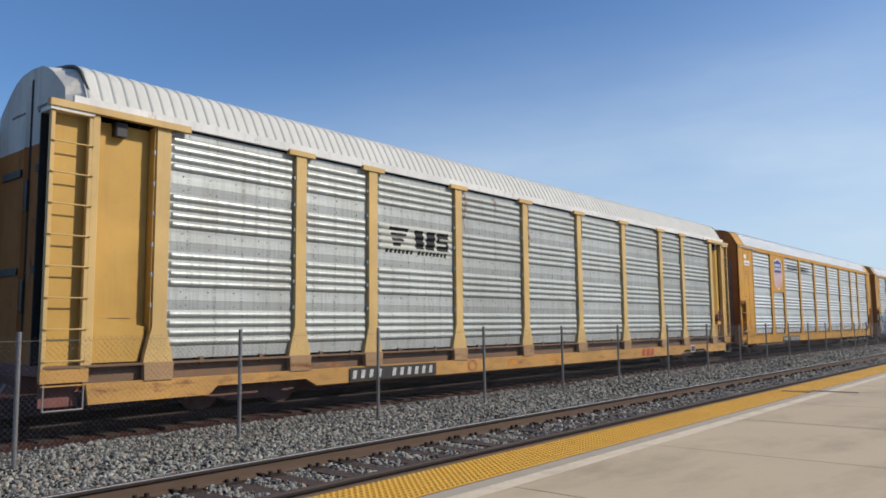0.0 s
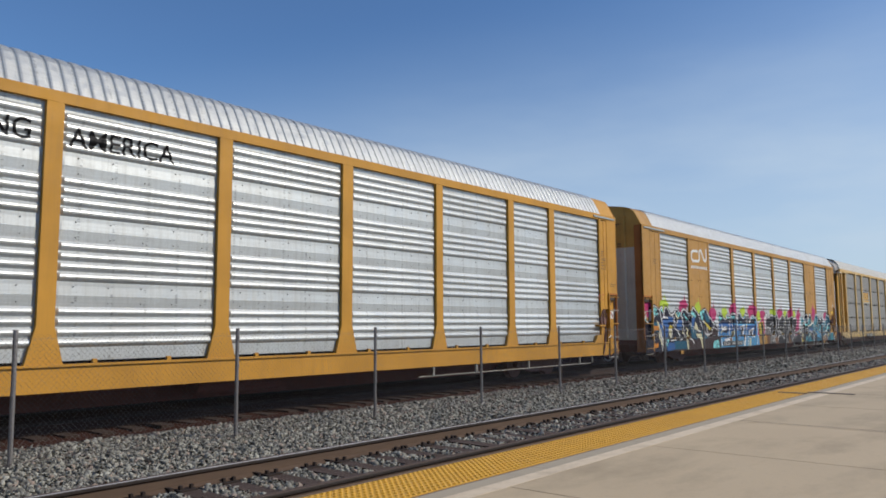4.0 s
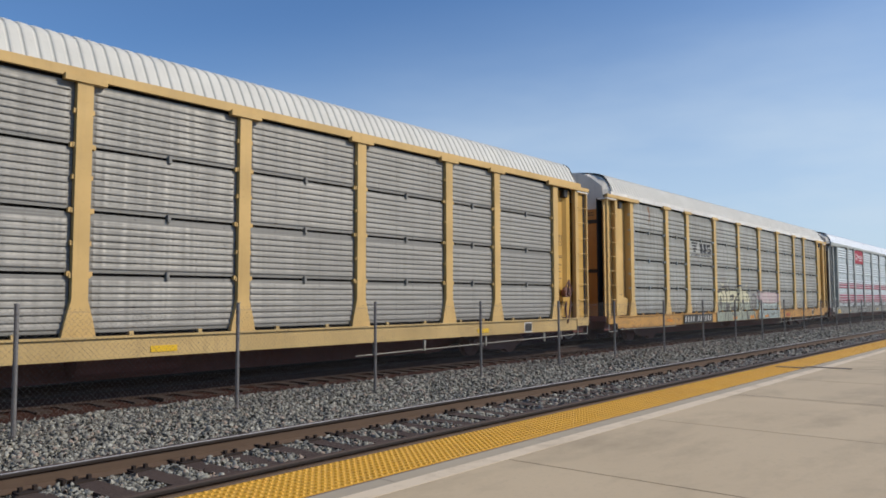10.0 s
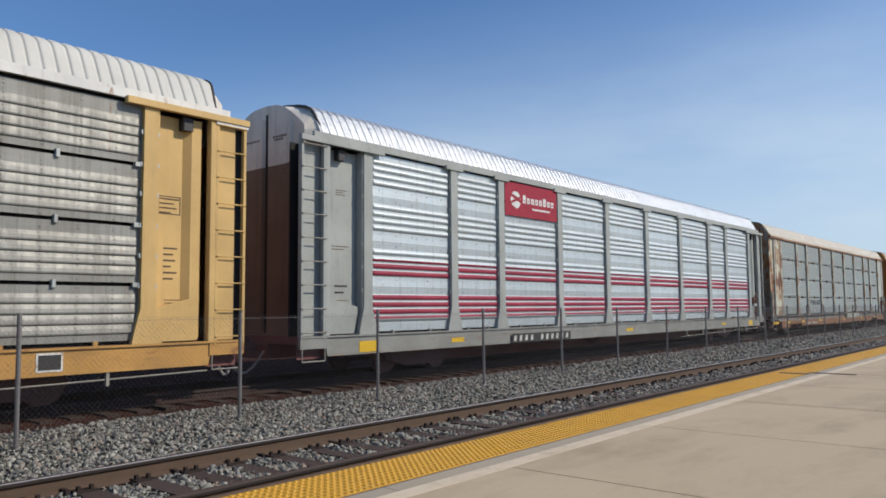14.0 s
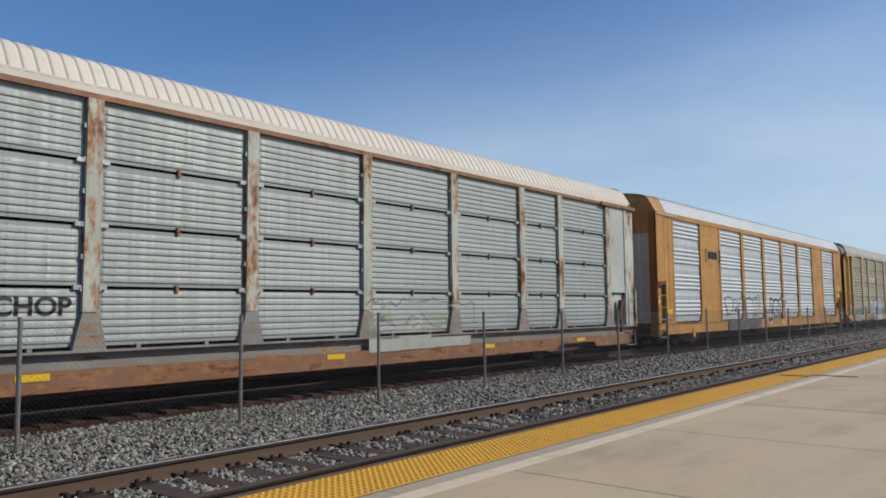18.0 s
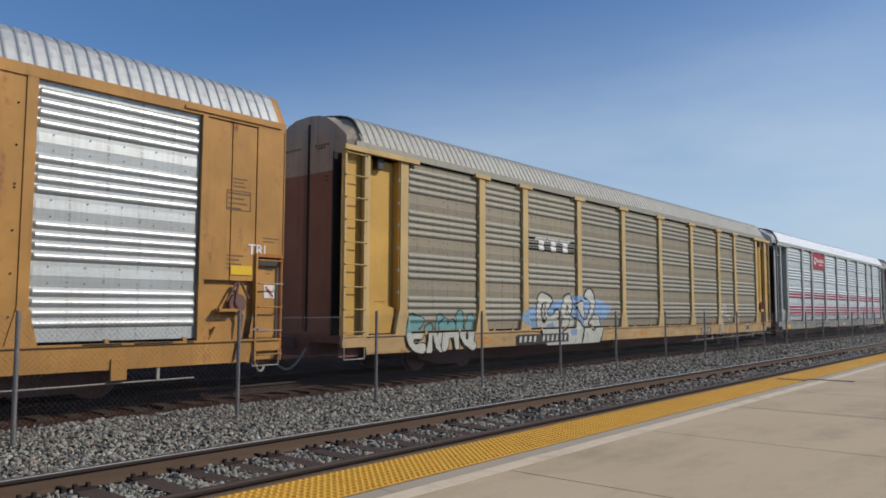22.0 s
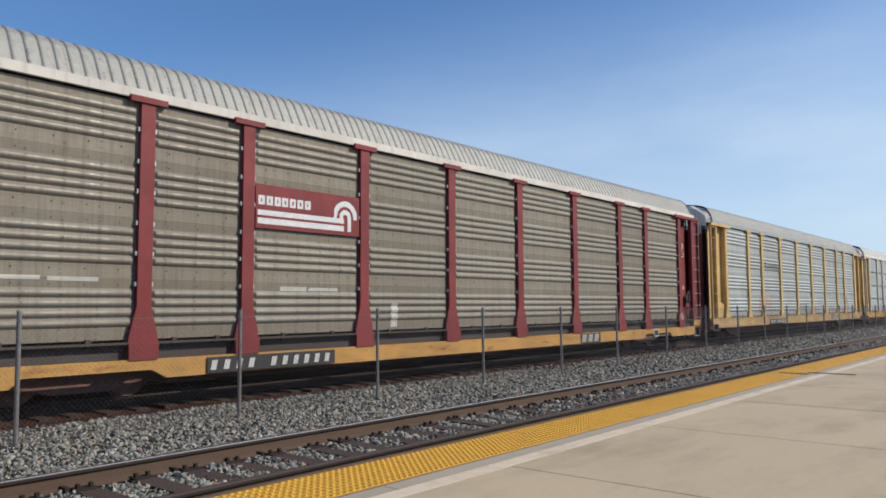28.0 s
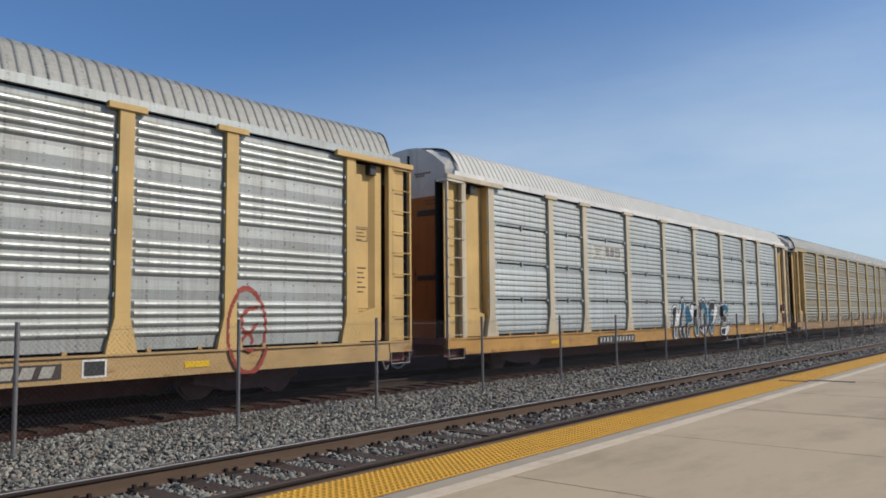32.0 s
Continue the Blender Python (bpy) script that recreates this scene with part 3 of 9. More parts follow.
# ---- chain-link fence between the tracks ----
FENCE_Y = 9.6
galvanised = plain("galvanised_post", (0.23, 0.22, 0.215), 0.6, 0.4, 0.3, 9)
dark_wire = plain("dull_wire", (0.19, 0.175, 0.165), 0.7, 0.25, 0.2)
fence = thing("chain_link_fence", "chain-link fence with thin grey steel posts standing in ballast", "fence", at=(0, FENCE_Y, -0.2))
random.seed(9)
posts = [3.62, 6.70, 9.59, 12.72, 15.85, 18.74, 21.95, 25.12, 28.3, 31.4, 34.4, 37.5, 40.6, 43.7, 46.8, 49.9, 53.0, 56.1, 59.2, 62.3]
posts = [0.55 - 3.05 * i for i in range(8)] + posts + [65.4 + 3.08 * i for i in range(8)]
for x in posts:
    lean = random.uniform(-0.018, 0.018)
    s = Shape().tube((x - lean * 0.2, 0, -0.15), (x + lean, random.uniform(-0.01, 0.01), 1.585), 0.028, 10)
    s.tube((x + lean, 0, 1.585), (x + lean, 0, 1.60), 0.031, 10)
    for z in (0.25, 0.65, 1.05, 1.45):
        s.tube((x + lean * z / 1.6, 0, z), (x + lean * z / 1.6, 0, z + 0.018), 0.0325, 8)
    part("post", s, galvanised, fence)
x0, x1, low, high, step = -21.0, 88.0, 0.03, 1.50, 0.071
s = Shape()
k = x0
while k < x1:
    for sign, y in ((1, -0.034), (-1, -0.037)):
        a, b = (k, y, low), (k + sign * (high - low) * 0.98, y, high + 0.04)
        s.tube(a, b, 0.0013, 3)
    k += step
part("wire_mesh", s, dark_wire, fence, "grey diamond wire mesh", "stuff")
part("top_wire", Shape().tube((x0, -0.036, 1.49), (x1, -0.036, 1.49), 0.003, 4).tube((x0, -0.036, 0.06), (x1, -0.036, 0.06), 0.003, 4), dark_wire, fence)

# ---- low house beyond the line, seen between the cars ----
stucco = plain("tan_stucco", (0.40, 0.29, 0.18), 0.9, 0, 0.12, 1.5, 0.01)
shingle = plain("brown_grey_roof_felt", (0.13, 0.105, 0.09), 0.9, 0, 0.25, 2.0, 0.02)
fascia_white = plain("white_fascia_paint", (0.75, 0.74, 0.70), 0.6, 0, 0.06)
window_dark = plain("dark_window_glass", (0.02, 0.025, 0.03), 0.1, 0.0, 0.2)
house = thing("low_house", "low tan house with brown roof and white fascia beyond the tracks", "house", at=(0, 40, -0.47))
part("wall", Shape().box(4, 34, 0, 9, 0, 3.1), stucco, house)
part("fascia", Shape().box(3.3, 34.7, -0.75, -0.65, 3.1, 3.62).box(3.3, 34.7, 9.65, 9.75, 3.1, 3.62), fascia_white, house)
part("roof", Shape().prism([(-0.65, 3.3), (4.5, 5.1), (9.65, 3.3), (9.65, 3.6), (4.5, 5.4), (-0.65, 3.6)], 3.3, 34.7, "x"), shingle, house)
for x in (7, 12, 17.5, 23, 29):
    w = part("window", Shape().box(x, x + 1.5, -0.03, 0.02, 1.1, 2.3), fascia_white, house)
    part("pane", Shape().box(x + 0.07, x + 1.43, -0.04, -0.02, 1.17, 2.23), window_dark, w)


# ---- auto rack cars ----
SIDE_Y, WIDTH, SILL, DECK, EAVE = 11.2, 3.10, 0.45, 0.90, 4.66
STAKED = [(1.95, 4.50), (4.78, 6.42), (6.72, 9.27), (9.57, 12.12), (12.42, 14.97), (15.27, 17.83), (18.13, 20.68), (20.98, 22.62), (22.90, 25.45)]
FLUSH = [(1.46, 4.02), (4.18, 6.04), (6.18, 8.75), (9.04, 11.63), (11.89, 14.5), (14.73, 17.3), (17.58, 20.2), (20.36, 22.2), (22.35, 25.0)]
GOLD = [(1.93, 4.47), (4.80, 6.49), (6.75, 9.33), (9.58, 12.22), (12.48, 15.10), (15.38, 18.02), (18.25, 20.93), (21.18, 22.93), (23.2, 25.83)]
ROOF_HALF = [(0.02, 4.86), (0.11, 5.04), (0.20, 5.21), (0.285, 5.355), (0.36, 5.43), (0.48, 5.492), (0.70, 5.548), (1.10, 5.605), (1.55, 5.645)]
HOOD_HALF = [(0.28, 4.80), (0.28, 4.95), (0.29, 5.06), (0.38, 5.15), (0.52, 5.26), (0.72, 5.41), (0.92, 5.53), (1.15, 5.61), (1.55, 5.64)]
ROOF_LINE = ROOF_HALF + [(WIDTH - y, z) for y, z in reversed(ROOF_HALF[:-1])]


def ridges(z0, z1, first, pitch, number, flat, depth, base=0.075, louvre=False, lap=0.0):
    """The section of a corrugated sheet from z0 to z1: groups of ridges with a flat band after each."""
    line, z = [(z0, base)], z0 + first
    while z < z1 - pitch * 0.5:
        for _ in range(number):
            if z + pitch > z1:
                break
            wave = ((0.03, 0.0), (0.10, 0.80), (0.24, 1.0), (0.58, 0.70), (0.97, 0.0)) if louvre else ((0.03, 0.0), (0.17, 0.46), (0.32, 0.86), (0.50, 1.0), (0.68, 0.86), (0.83, 0.46), (0.97, 0.0))
            line += [(z + pitch * a, base - depth * b) for a, b in wave]
            z += pitch
        if lap and z + flat < z1:
            line += [(z + 0.004, base - 0.001), (z + 0.16 * flat / 0.36, base - lap), (z + 0.165 * flat / 0.36, base - lap * 0.6), (z + 0.30 * flat / 0.36, base)]
        z += flat
    return line + [(z1, base)]


def full_section(z0=DECK + 0.04, z1=EAVE + 0.05):
    return [ridges(z0, z1, 0.19, 0.150, 4, 0.36, 0.043, lap=0.014)]


def tier_section(pitch=0.150, depth=0.030, number=12, first=0.05, slot=0.024):
    cuts = [DECK + 0.03, 1.825, 2.765, 3.73, EAVE + 0.06]
    return [ridges(a + slot, b - slot, first, pitch, number, 0.6, depth, louvre=True) for a, b in zip(cuts, cuts[1:])]


def section_depth(section, z):
    for line in section:
        if line[0][0] - 0.02 <= z <= line[-1][0] + 0.02:
            return float(np.interp(z, [p[0] for p in line], [p[1] for p in line]))
    return 0.075


def panel(parent, a, b, line, materials, red, base=0.075):
    """One corrugated sheet; the ridges close towards both ends."""
    rows = []
    for x, k in ((a - 0.02, 0.0), (a + 0.02, 0.15), (a + 0.06, 1.0), (b - 0.06, 1.0), (b - 0.02, 0.15), (b + 0.02, 0.0)):
        rows.append([(x, base + (y - base) * k, z) for z, y in line])
    kinds = [1 if p[1] + q[1] < 2 * base - 0.020 and any(lo < (p[0] + q[0]) / 2 < hi for lo, hi in red) else 0 for p, q in zip(line, line[1:])]
    if materials[-1] in LAPS.values():
        lap_kind = len(materials) - 1
        kinds = [lap_kind if q[0] - p[0] > 0.055 and abs(p[1] - q[1]) < 0.016 else k for k, p, q in zip(kinds, line, line[1:])]
    s = Shape().net(rows, kinds=kinds)
    z0, z1 = line[0][0], line[-1][0]
    s.box(a - 0.02, b + 0.02, base + 0.004, base + 0.02, z0, z1)
    p = part("side_panel", s, materials, parent)
    rivets, dots = Shape(), []
    for (za, ya), (zb, yb) in zip(line, line[1:]):
        if 0.12 < zb - za < 0.30 and max(ya, yb) < base and abs(ya - yb) < 0.02 and zb < line[-1][0]:
            dots += [za + 0.05, zb + 0.13]
    step = (b - a) / max(2, round((b - a) / 0.55))
    for z in dots:
        x = a + step * 0.5
        while x < b:
            rivets.box(x - 0.007, x + 0.007, base - 0.016, base, z - 0.007, z + 0.007)
            x += step
    if dots:
        part("rivet_set", rivets, dark_gap, p, kind="stuff")
    return p


def roof_shape(length, pitch=0.205):
    """Pressed roof sheet: an arch with raised ribs across it."""
    rows, x = [], 0.0
    outward = []
    for i, (y, z) in enumerate(ROOF_LINE):
        a, b = ROOF_LINE[max(i - 1, 0)], ROOF_LINE[min(i + 1, len(ROOF_LINE) - 1)]
        t = Vector((b[0] - a[0], b[1] - a[1])).normalized()
        outward.append((-t.y, t.x))
    while x < length - pitch:
        for dx, h in ((0.0, 0.0), (0.016, 0.002), (0.034, 0.020), (0.060, 0.025), (0.178, 0.020), (0.192, 0.003)):
            rows.append([(x + dx, y + o[0] * h, z + o[1] * h) for (y, z), o in zip(ROOF_LINE, outward)])
        x += pitch
    rows.append([(length, y, z) for y, z in ROOF_LINE])
    s = Shape().net(rows)
    return s


def bogie(car, x):
    """Two-axle truck with 28-inch wheels."""
    t = new("truck")
    t.parent, t.location = car, (x, WIDTH / 2, 0)
    for sy in (-1.02, 1.02):
        frame_line = [(-1.12, 0.42), (-1.12, 0.30), (-0.75, 0.22), (-0.45, 0.14), (0.45, 0.14), (0.75, 0.22), (1.12, 0.30), (1.12, 0.42), (0.62, 0.56), (-0.62, 0.56)]
        part("side_frame", Shape().prism(frame_line, sy - 0.07, sy + 0.07, "y"), brake_steel, t)
        s = Shape()
        for dx in (-0.16, 0, 0.16):
            s.tube((dx, sy, 0.18), (dx, sy, 0.46), 0.06, 8)
        part("spring_set", s, spring_dust, t)
    part("bolster", Shape().box(-0.2, 0.2, -1.1, 1.1, 0.38, 0.58, 0.03), brake_steel, t)
    for dx in (-0.86, 0.86):
        for sy in (-0.755, 0.755):
            w = Shape().tube((dx, sy - 0.06, 0.356), (dx, sy + 0.06, 0.356), 0.356, 20)
            inner = -1 if sy > 0 else 1
            w.tube((dx, sy + inner * 0.06, 0.356), (dx, sy + inner * 0.085, 0.356), 0.382, 20)
            part("wheel", w, brake_steel, t)
            part("bearing", Shape().tube((dx, sy * 1.25, 0.356), (dx, sy * 1.46, 0.356), 0.09, 10), brake_steel, t)
        part("axle", Shape().tube((dx, -1.0, 0.356), (dx, 1.0, 0.356), 0.08, 10), brake_steel, t)


def ladder(car, x0, x1, z0, z1, y0, material, step=0.455, rungs=bar_steel, stiles=True):
    l = new("ladder")
    l.parent = car
    if stiles:
        for x in (x0, x1):
            part("stile", Shape().box(x - 0.03, x + 0.03, y0 - 0.03, y0 + 0.05, z0, z1, 0.006), material, l)
    z = z0 + 0.12
    while z < z1:
        part("rung", Shape().path([(x0 - 0.01, y0 - 0.045, z), (x0 + 0.04, y0 - 0.045, z), (x1 - 0.04, y0 - 0.045, z), (x1 + 0.01, y0 - 0.045, z)], 0.011, 6), rungs, l)
        z += step


def underparts(car, length, paint_sill, notch, straight_bar, upper=None, low_edge=0.50, first=0.05):
    """Flat car below the rack."""
    part("deck", Shape().box(0.15, length - 0.15, 0.14, WIDTH - 0.14, 0.74, DECK, 0.0), black_steel, car)
    part("centre_sill", Shape().prism([(0.1, 0.45), (4.6, 0.45), (5.6, 0.14), (length - 5.6, 0.14), (length - 4.6, 0.45), (length - 0.1, 0.45), (length - 0.1, 0.74), (0.1, 0.74)], 1.1, 2.0, "y"), black_steel, car)
    part("brake_reservoir", Shape().tube((length * 0.5 - 1.2, 0.75, 0.45), (length * 0.5 + 0.6, 0.75, 0.45), 0.22, 12), black_steel, car)
    part("brake_rigging", Shape().box(5.2, length - 5.2, 2.1, 2.2, 0.12, 0.6), black_steel, car)
    for y0, y1, out in ((0.0, 0.05, -1), (WIDTH - 0.05, WIDTH, 1)):
        low = low_edge
        if notch:
            low = 0.60
            belt = [(first + 0.66, 0.32), (2.72, 0.32), (2.88, 0.46), (4.79, 0.46), (5.04, 0.32), (length - 5.04, 0.32), (length - 4.79, 0.46), (length - 2.88, 0.46),
                    (length - 2.72, 0.32), (length - 0.71, 0.32), (length - 0.67, 0.61), (length - 0.05, 0.61), (length - 0.05, 0.63), (first, 0.63), (first, 0.61), (first + 0.62, 0.61)]
            part("lower_sill", Shape().prism(belt, y0 + out * 0.02, y1 + out * 0.02, "y"), paint_sill, car)
        rise = max(low, 0.68)
        side = [(first, rise), (first + 0.62, rise), (first + 0.66, low), (length - 0.71, low), (length - 0.67, rise), (length - 0.05, rise), (length - 0.05, DECK), (first, DECK)]
        back = 0.10 if notch else 0.0
        part("side_sill", Shape().prism(side, y0 - out * back, y1 - out * back, "y"), upper if notch else paint_sill, car)
        f = -0.035 if y0 == 0 else 0.0
        part("sill_flange", Shape().box(0.05, length - 0.05, y0 + f - (0.10 if y0 > 1 and notch else 0.0), y1 + 0.035 + f + (0.10 if y0 == 0 and notch else 0.0), DECK - 0.035, DECK, 0.0), upper if notch and upper is not paint_rusty_sill else paint_sill, car)
    if straight_bar:
        stop = 0.7 if length > 27 else 1.75
        pipe = Shape().tube((length - 9.5, 0.05, SILL - 0.16), (length - stop, 0.05, SILL - (0.04 if length > 27 else 0.16)), 0.013, 6)
        for x in (length - 9.0, length - 7.4, length - 5.1, length - 2.4):
            pipe.box(x - 0.025, x + 0.025, 0.03, 0.07, SILL - 0.16, SILL + 0.08)
        part("pipe", pipe, bar_steel, car)
    for x in (0.0, length):
        out = -1 if x == 0 else 1
        c = part("coupler", Shape().box(min(x, x + out * 0.58), max(x, x + out * 0.58), 1.42, 1.68, 0.62, 0.86, 0.03), brake_steel, car)
        part("knuckle", Shape().box(x + out * 0.58 - 0.09, x + out * 0.58 + 0.09, 1.36, 1.74, 0.60, 0.88, 0.05), brake_steel, c)
        hose = [(x + out * (0.05 + 0.5 * k), 1.0 + 0.25 * k, 0.62 - 0.42 * math.sin(k * 2.2)) for k in (0, 0.2, 0.4, 0.6, 0.8, 1.0)]
        part("air_hose", Shape().path(hose, 0.024, 6), hose_rubber, car)
        foot = 0.27 if notch else 0.42
        part("sill_step", Shape().path([(x - out * 0.08, 0.0, 0.72), (x - out * 0.08, 0.0, foot), (x - out * 0.64, 0.0, foot), (x - out * 0.64, 0.0, 0.72)], 0.013, 6), bar_steel, car)
        part("step_box", Shape().box(min(x - out * 0.08, x - out * 0.64), max(x - out * 0.08, x - out * 0.64), 0.16, 0.18, foot + 0.04, 0.74), black_steel, car)
    brackets = Shape()
    for x in (2.6, 3.8, 5.2, 6.0, 7.4, 8.6, 10.2, 11.4, 13.1, 14.3, 15.9, 17.1, 18.8, 20.0, 21.3, 22.2, 23.5, 24.8):
        brackets.box(x - 0.035, x + 0.035, 0.03, 0.09, DECK - 0.07, DECK + 0.06)
    part("bracket_set", brackets, upper if notch else paint_sill, car, kind="stuff")
    bogie(car, 3.92)
    bogie(car, length - 3.92)


def end_wall(car, length, low_paint, high_paint, cut, bars, at=0.14, hood=None):
    """Both end walls with their folding doors, edges and lock bars; a hood joins a set-back wall to the roof."""
    half = HOOD_HALF if hood else [(y + 0.03, z - 0.04) for y, z in ROOF_HALF]
    arch = half + [(WIDTH - y, z) for y, z in reversed(half[:-1])]
    edge = 0.19 if hood else 0.06
    for x, out in ((at, -1), (length - at, 1)):
        low = [(edge, DECK), (edge, cut), (WIDTH - edge, cut), (WIDTH - edge, DECK)]
        high = [(edge if not hood else 0.30, cut + 0.003)] + arch + [(WIDTH - (edge if not hood else 0.30), cut + 0.003)]
        w = part("end_wall", Shape().prism(low, x, x - out * 0.05, "x").prism(high, x, x - out * 0.05, "x", 1), (low_paint, high_paint), car)
        if hood:
            part("end_hood", Shape().net([[(x, y, z) for y, z in arch], [(x - out * 0.26, y, z - 0.02) for y, z in ROOF_LINE]]), high_paint, w)
            seal = [(x - out * (0.30 - 0.10 * min(1.0, max(0.0, (z - 4.86) / 0.6))), y, z) for y, z in ROOF_LINE]
            part("roof_seal", Shape().path(seal, 0.026, 6), mark_black, w)
        folds = (1.53,) if bars else (0.62, 1.53, 2.35)
        for y in folds:
            wide = 0.15 if abs(y - 1.53) > 0.1 else 0.05
            top = 5.35 if abs(y - 1.53) < 0.1 else 5.2
            part("door_fold", Shape().prism([(x, y), (x + out * 0.06, y + 0.03), (x + out * 0.06, y + wide), (x, y + wide + 0.03)], DECK + 0.08, cut - 0.01, "z")
                 .prism([(x, y), (x + out * 0.06, y + 0.03), (x + out * 0.06, y + wide), (x, y + wide + 0.03)], cut, top, "z", 1), (low_paint, high_paint), w)
        part("door_slot", Shape().box(min(x, x + out * 0.004), max(x, x + out * 0.004), 1.44, 1.52, DECK + 0.05, 5.45), dark_gap, w)
        prints = Shape()
        for y0, y1, z in ((0.75, 1.30, 4.92), (0.95, 1.25, 4.86), (1.75, 2.3, 4.92), (0.62, 0.95, 4.22), (0.62, 0.95, 4.14)):
            for i in range(6):
                prints.box(min(x, x + out * 0.004), max(x, x + out * 0.004), y0 + (y1 - y0) * i / 6, y0 + (y1 - y0) * (i + 0.7) / 6, z, z + 0.045)
        part("small_print", prints, mark_white if low_paint is paint_maroon else print_brown, w, kind="stuff")
        if bars:
            for z in (2.35, 3.95):
                for y in (0.42, 1.75):
                    part("lock_bar", Shape().box(min(x, x + out * 0.035), max(x, x + out * 0.035), y, y + 0.75, z - 0.06, z + 0.06), mark_black, w)
            for z in (1.7, 3.3):
                part("hinge", Shape().box(min(x, x + out * 0.045), max(x, x + out * 0.045), 1.44, 1.54, z, z + 0.5), mark_black, w)
        if not hood:
            part("roof_edge", Shape().path([(x + out * 0.02, y, z - 0.03) for y, z in ROOF_LINE], 0.02, 5), high_paint, w)


def number_plate(car, x, z, wide, high, back, ink, groups, y=-0.006):
    """Dark plate with plain bars for the characters."""
    p = part("plate", Shape().box(x, x + wide, y - 0.004, y + 0.004, z, z + high), back, car)
    at = x + 0.12 * high
    total = sum(groups) + 0.9 * (len(groups) - 1)
    unit = (wide - 0.3 * high) / total
    for g in groups:
        for _ in range(g):
            part("marking_bar", Shape().prism([(at + 0.10 * unit, z + 0.18 * high), (at + 0.52 * unit, z + 0.18 * high), (at + 0.66 * unit, z + 0.80 * high), (at + 0.24 * unit, z + 0.80 * high)], y - 0.010, y - 0.004, "y"), ink, p)
            at += unit
        at += 0.9 * unit


def small_print(car, x0, x1, z0, z1, y, lines, ink, border=False):
    """Lines of print too small to read."""
    s = Shape()
    for i in range(lines):
        z = z1 - (i + 0.75) * (z1 - z0) / lines
        end = x1 - (x1 - x0) * (0.0, 0.22, 0.1, 0.35)[i % 4]
        s.box(x0 + 0.03, end - 0.03, y - 0.003, y + 0.002, z, z + 0.26 * (z1 - z0) / lines)
    if border:
        for a, b, c, d in ((x0, x1, z0, z0 + 0.012), (x0, x1, z1 - 0.012, z1), (x0, x0 + 0.012, z0, z1), (x1 - 0.012, x1, z0, z1)):
            s.box(a, b, y - 0.003, y + 0.002, c, d)
    part("small_print", s, ink, car, kind="stuff")


FULL, REED, TIER, GAPPED, FINE = full_section(), tier_section(0.106, 0.020, slot=0.022), tier_section(0.142, 0.022, slot=0.022), tier_section(0.155, 0.026, 4, 0.10, 0.028), tier_section(0.112, 0.018)


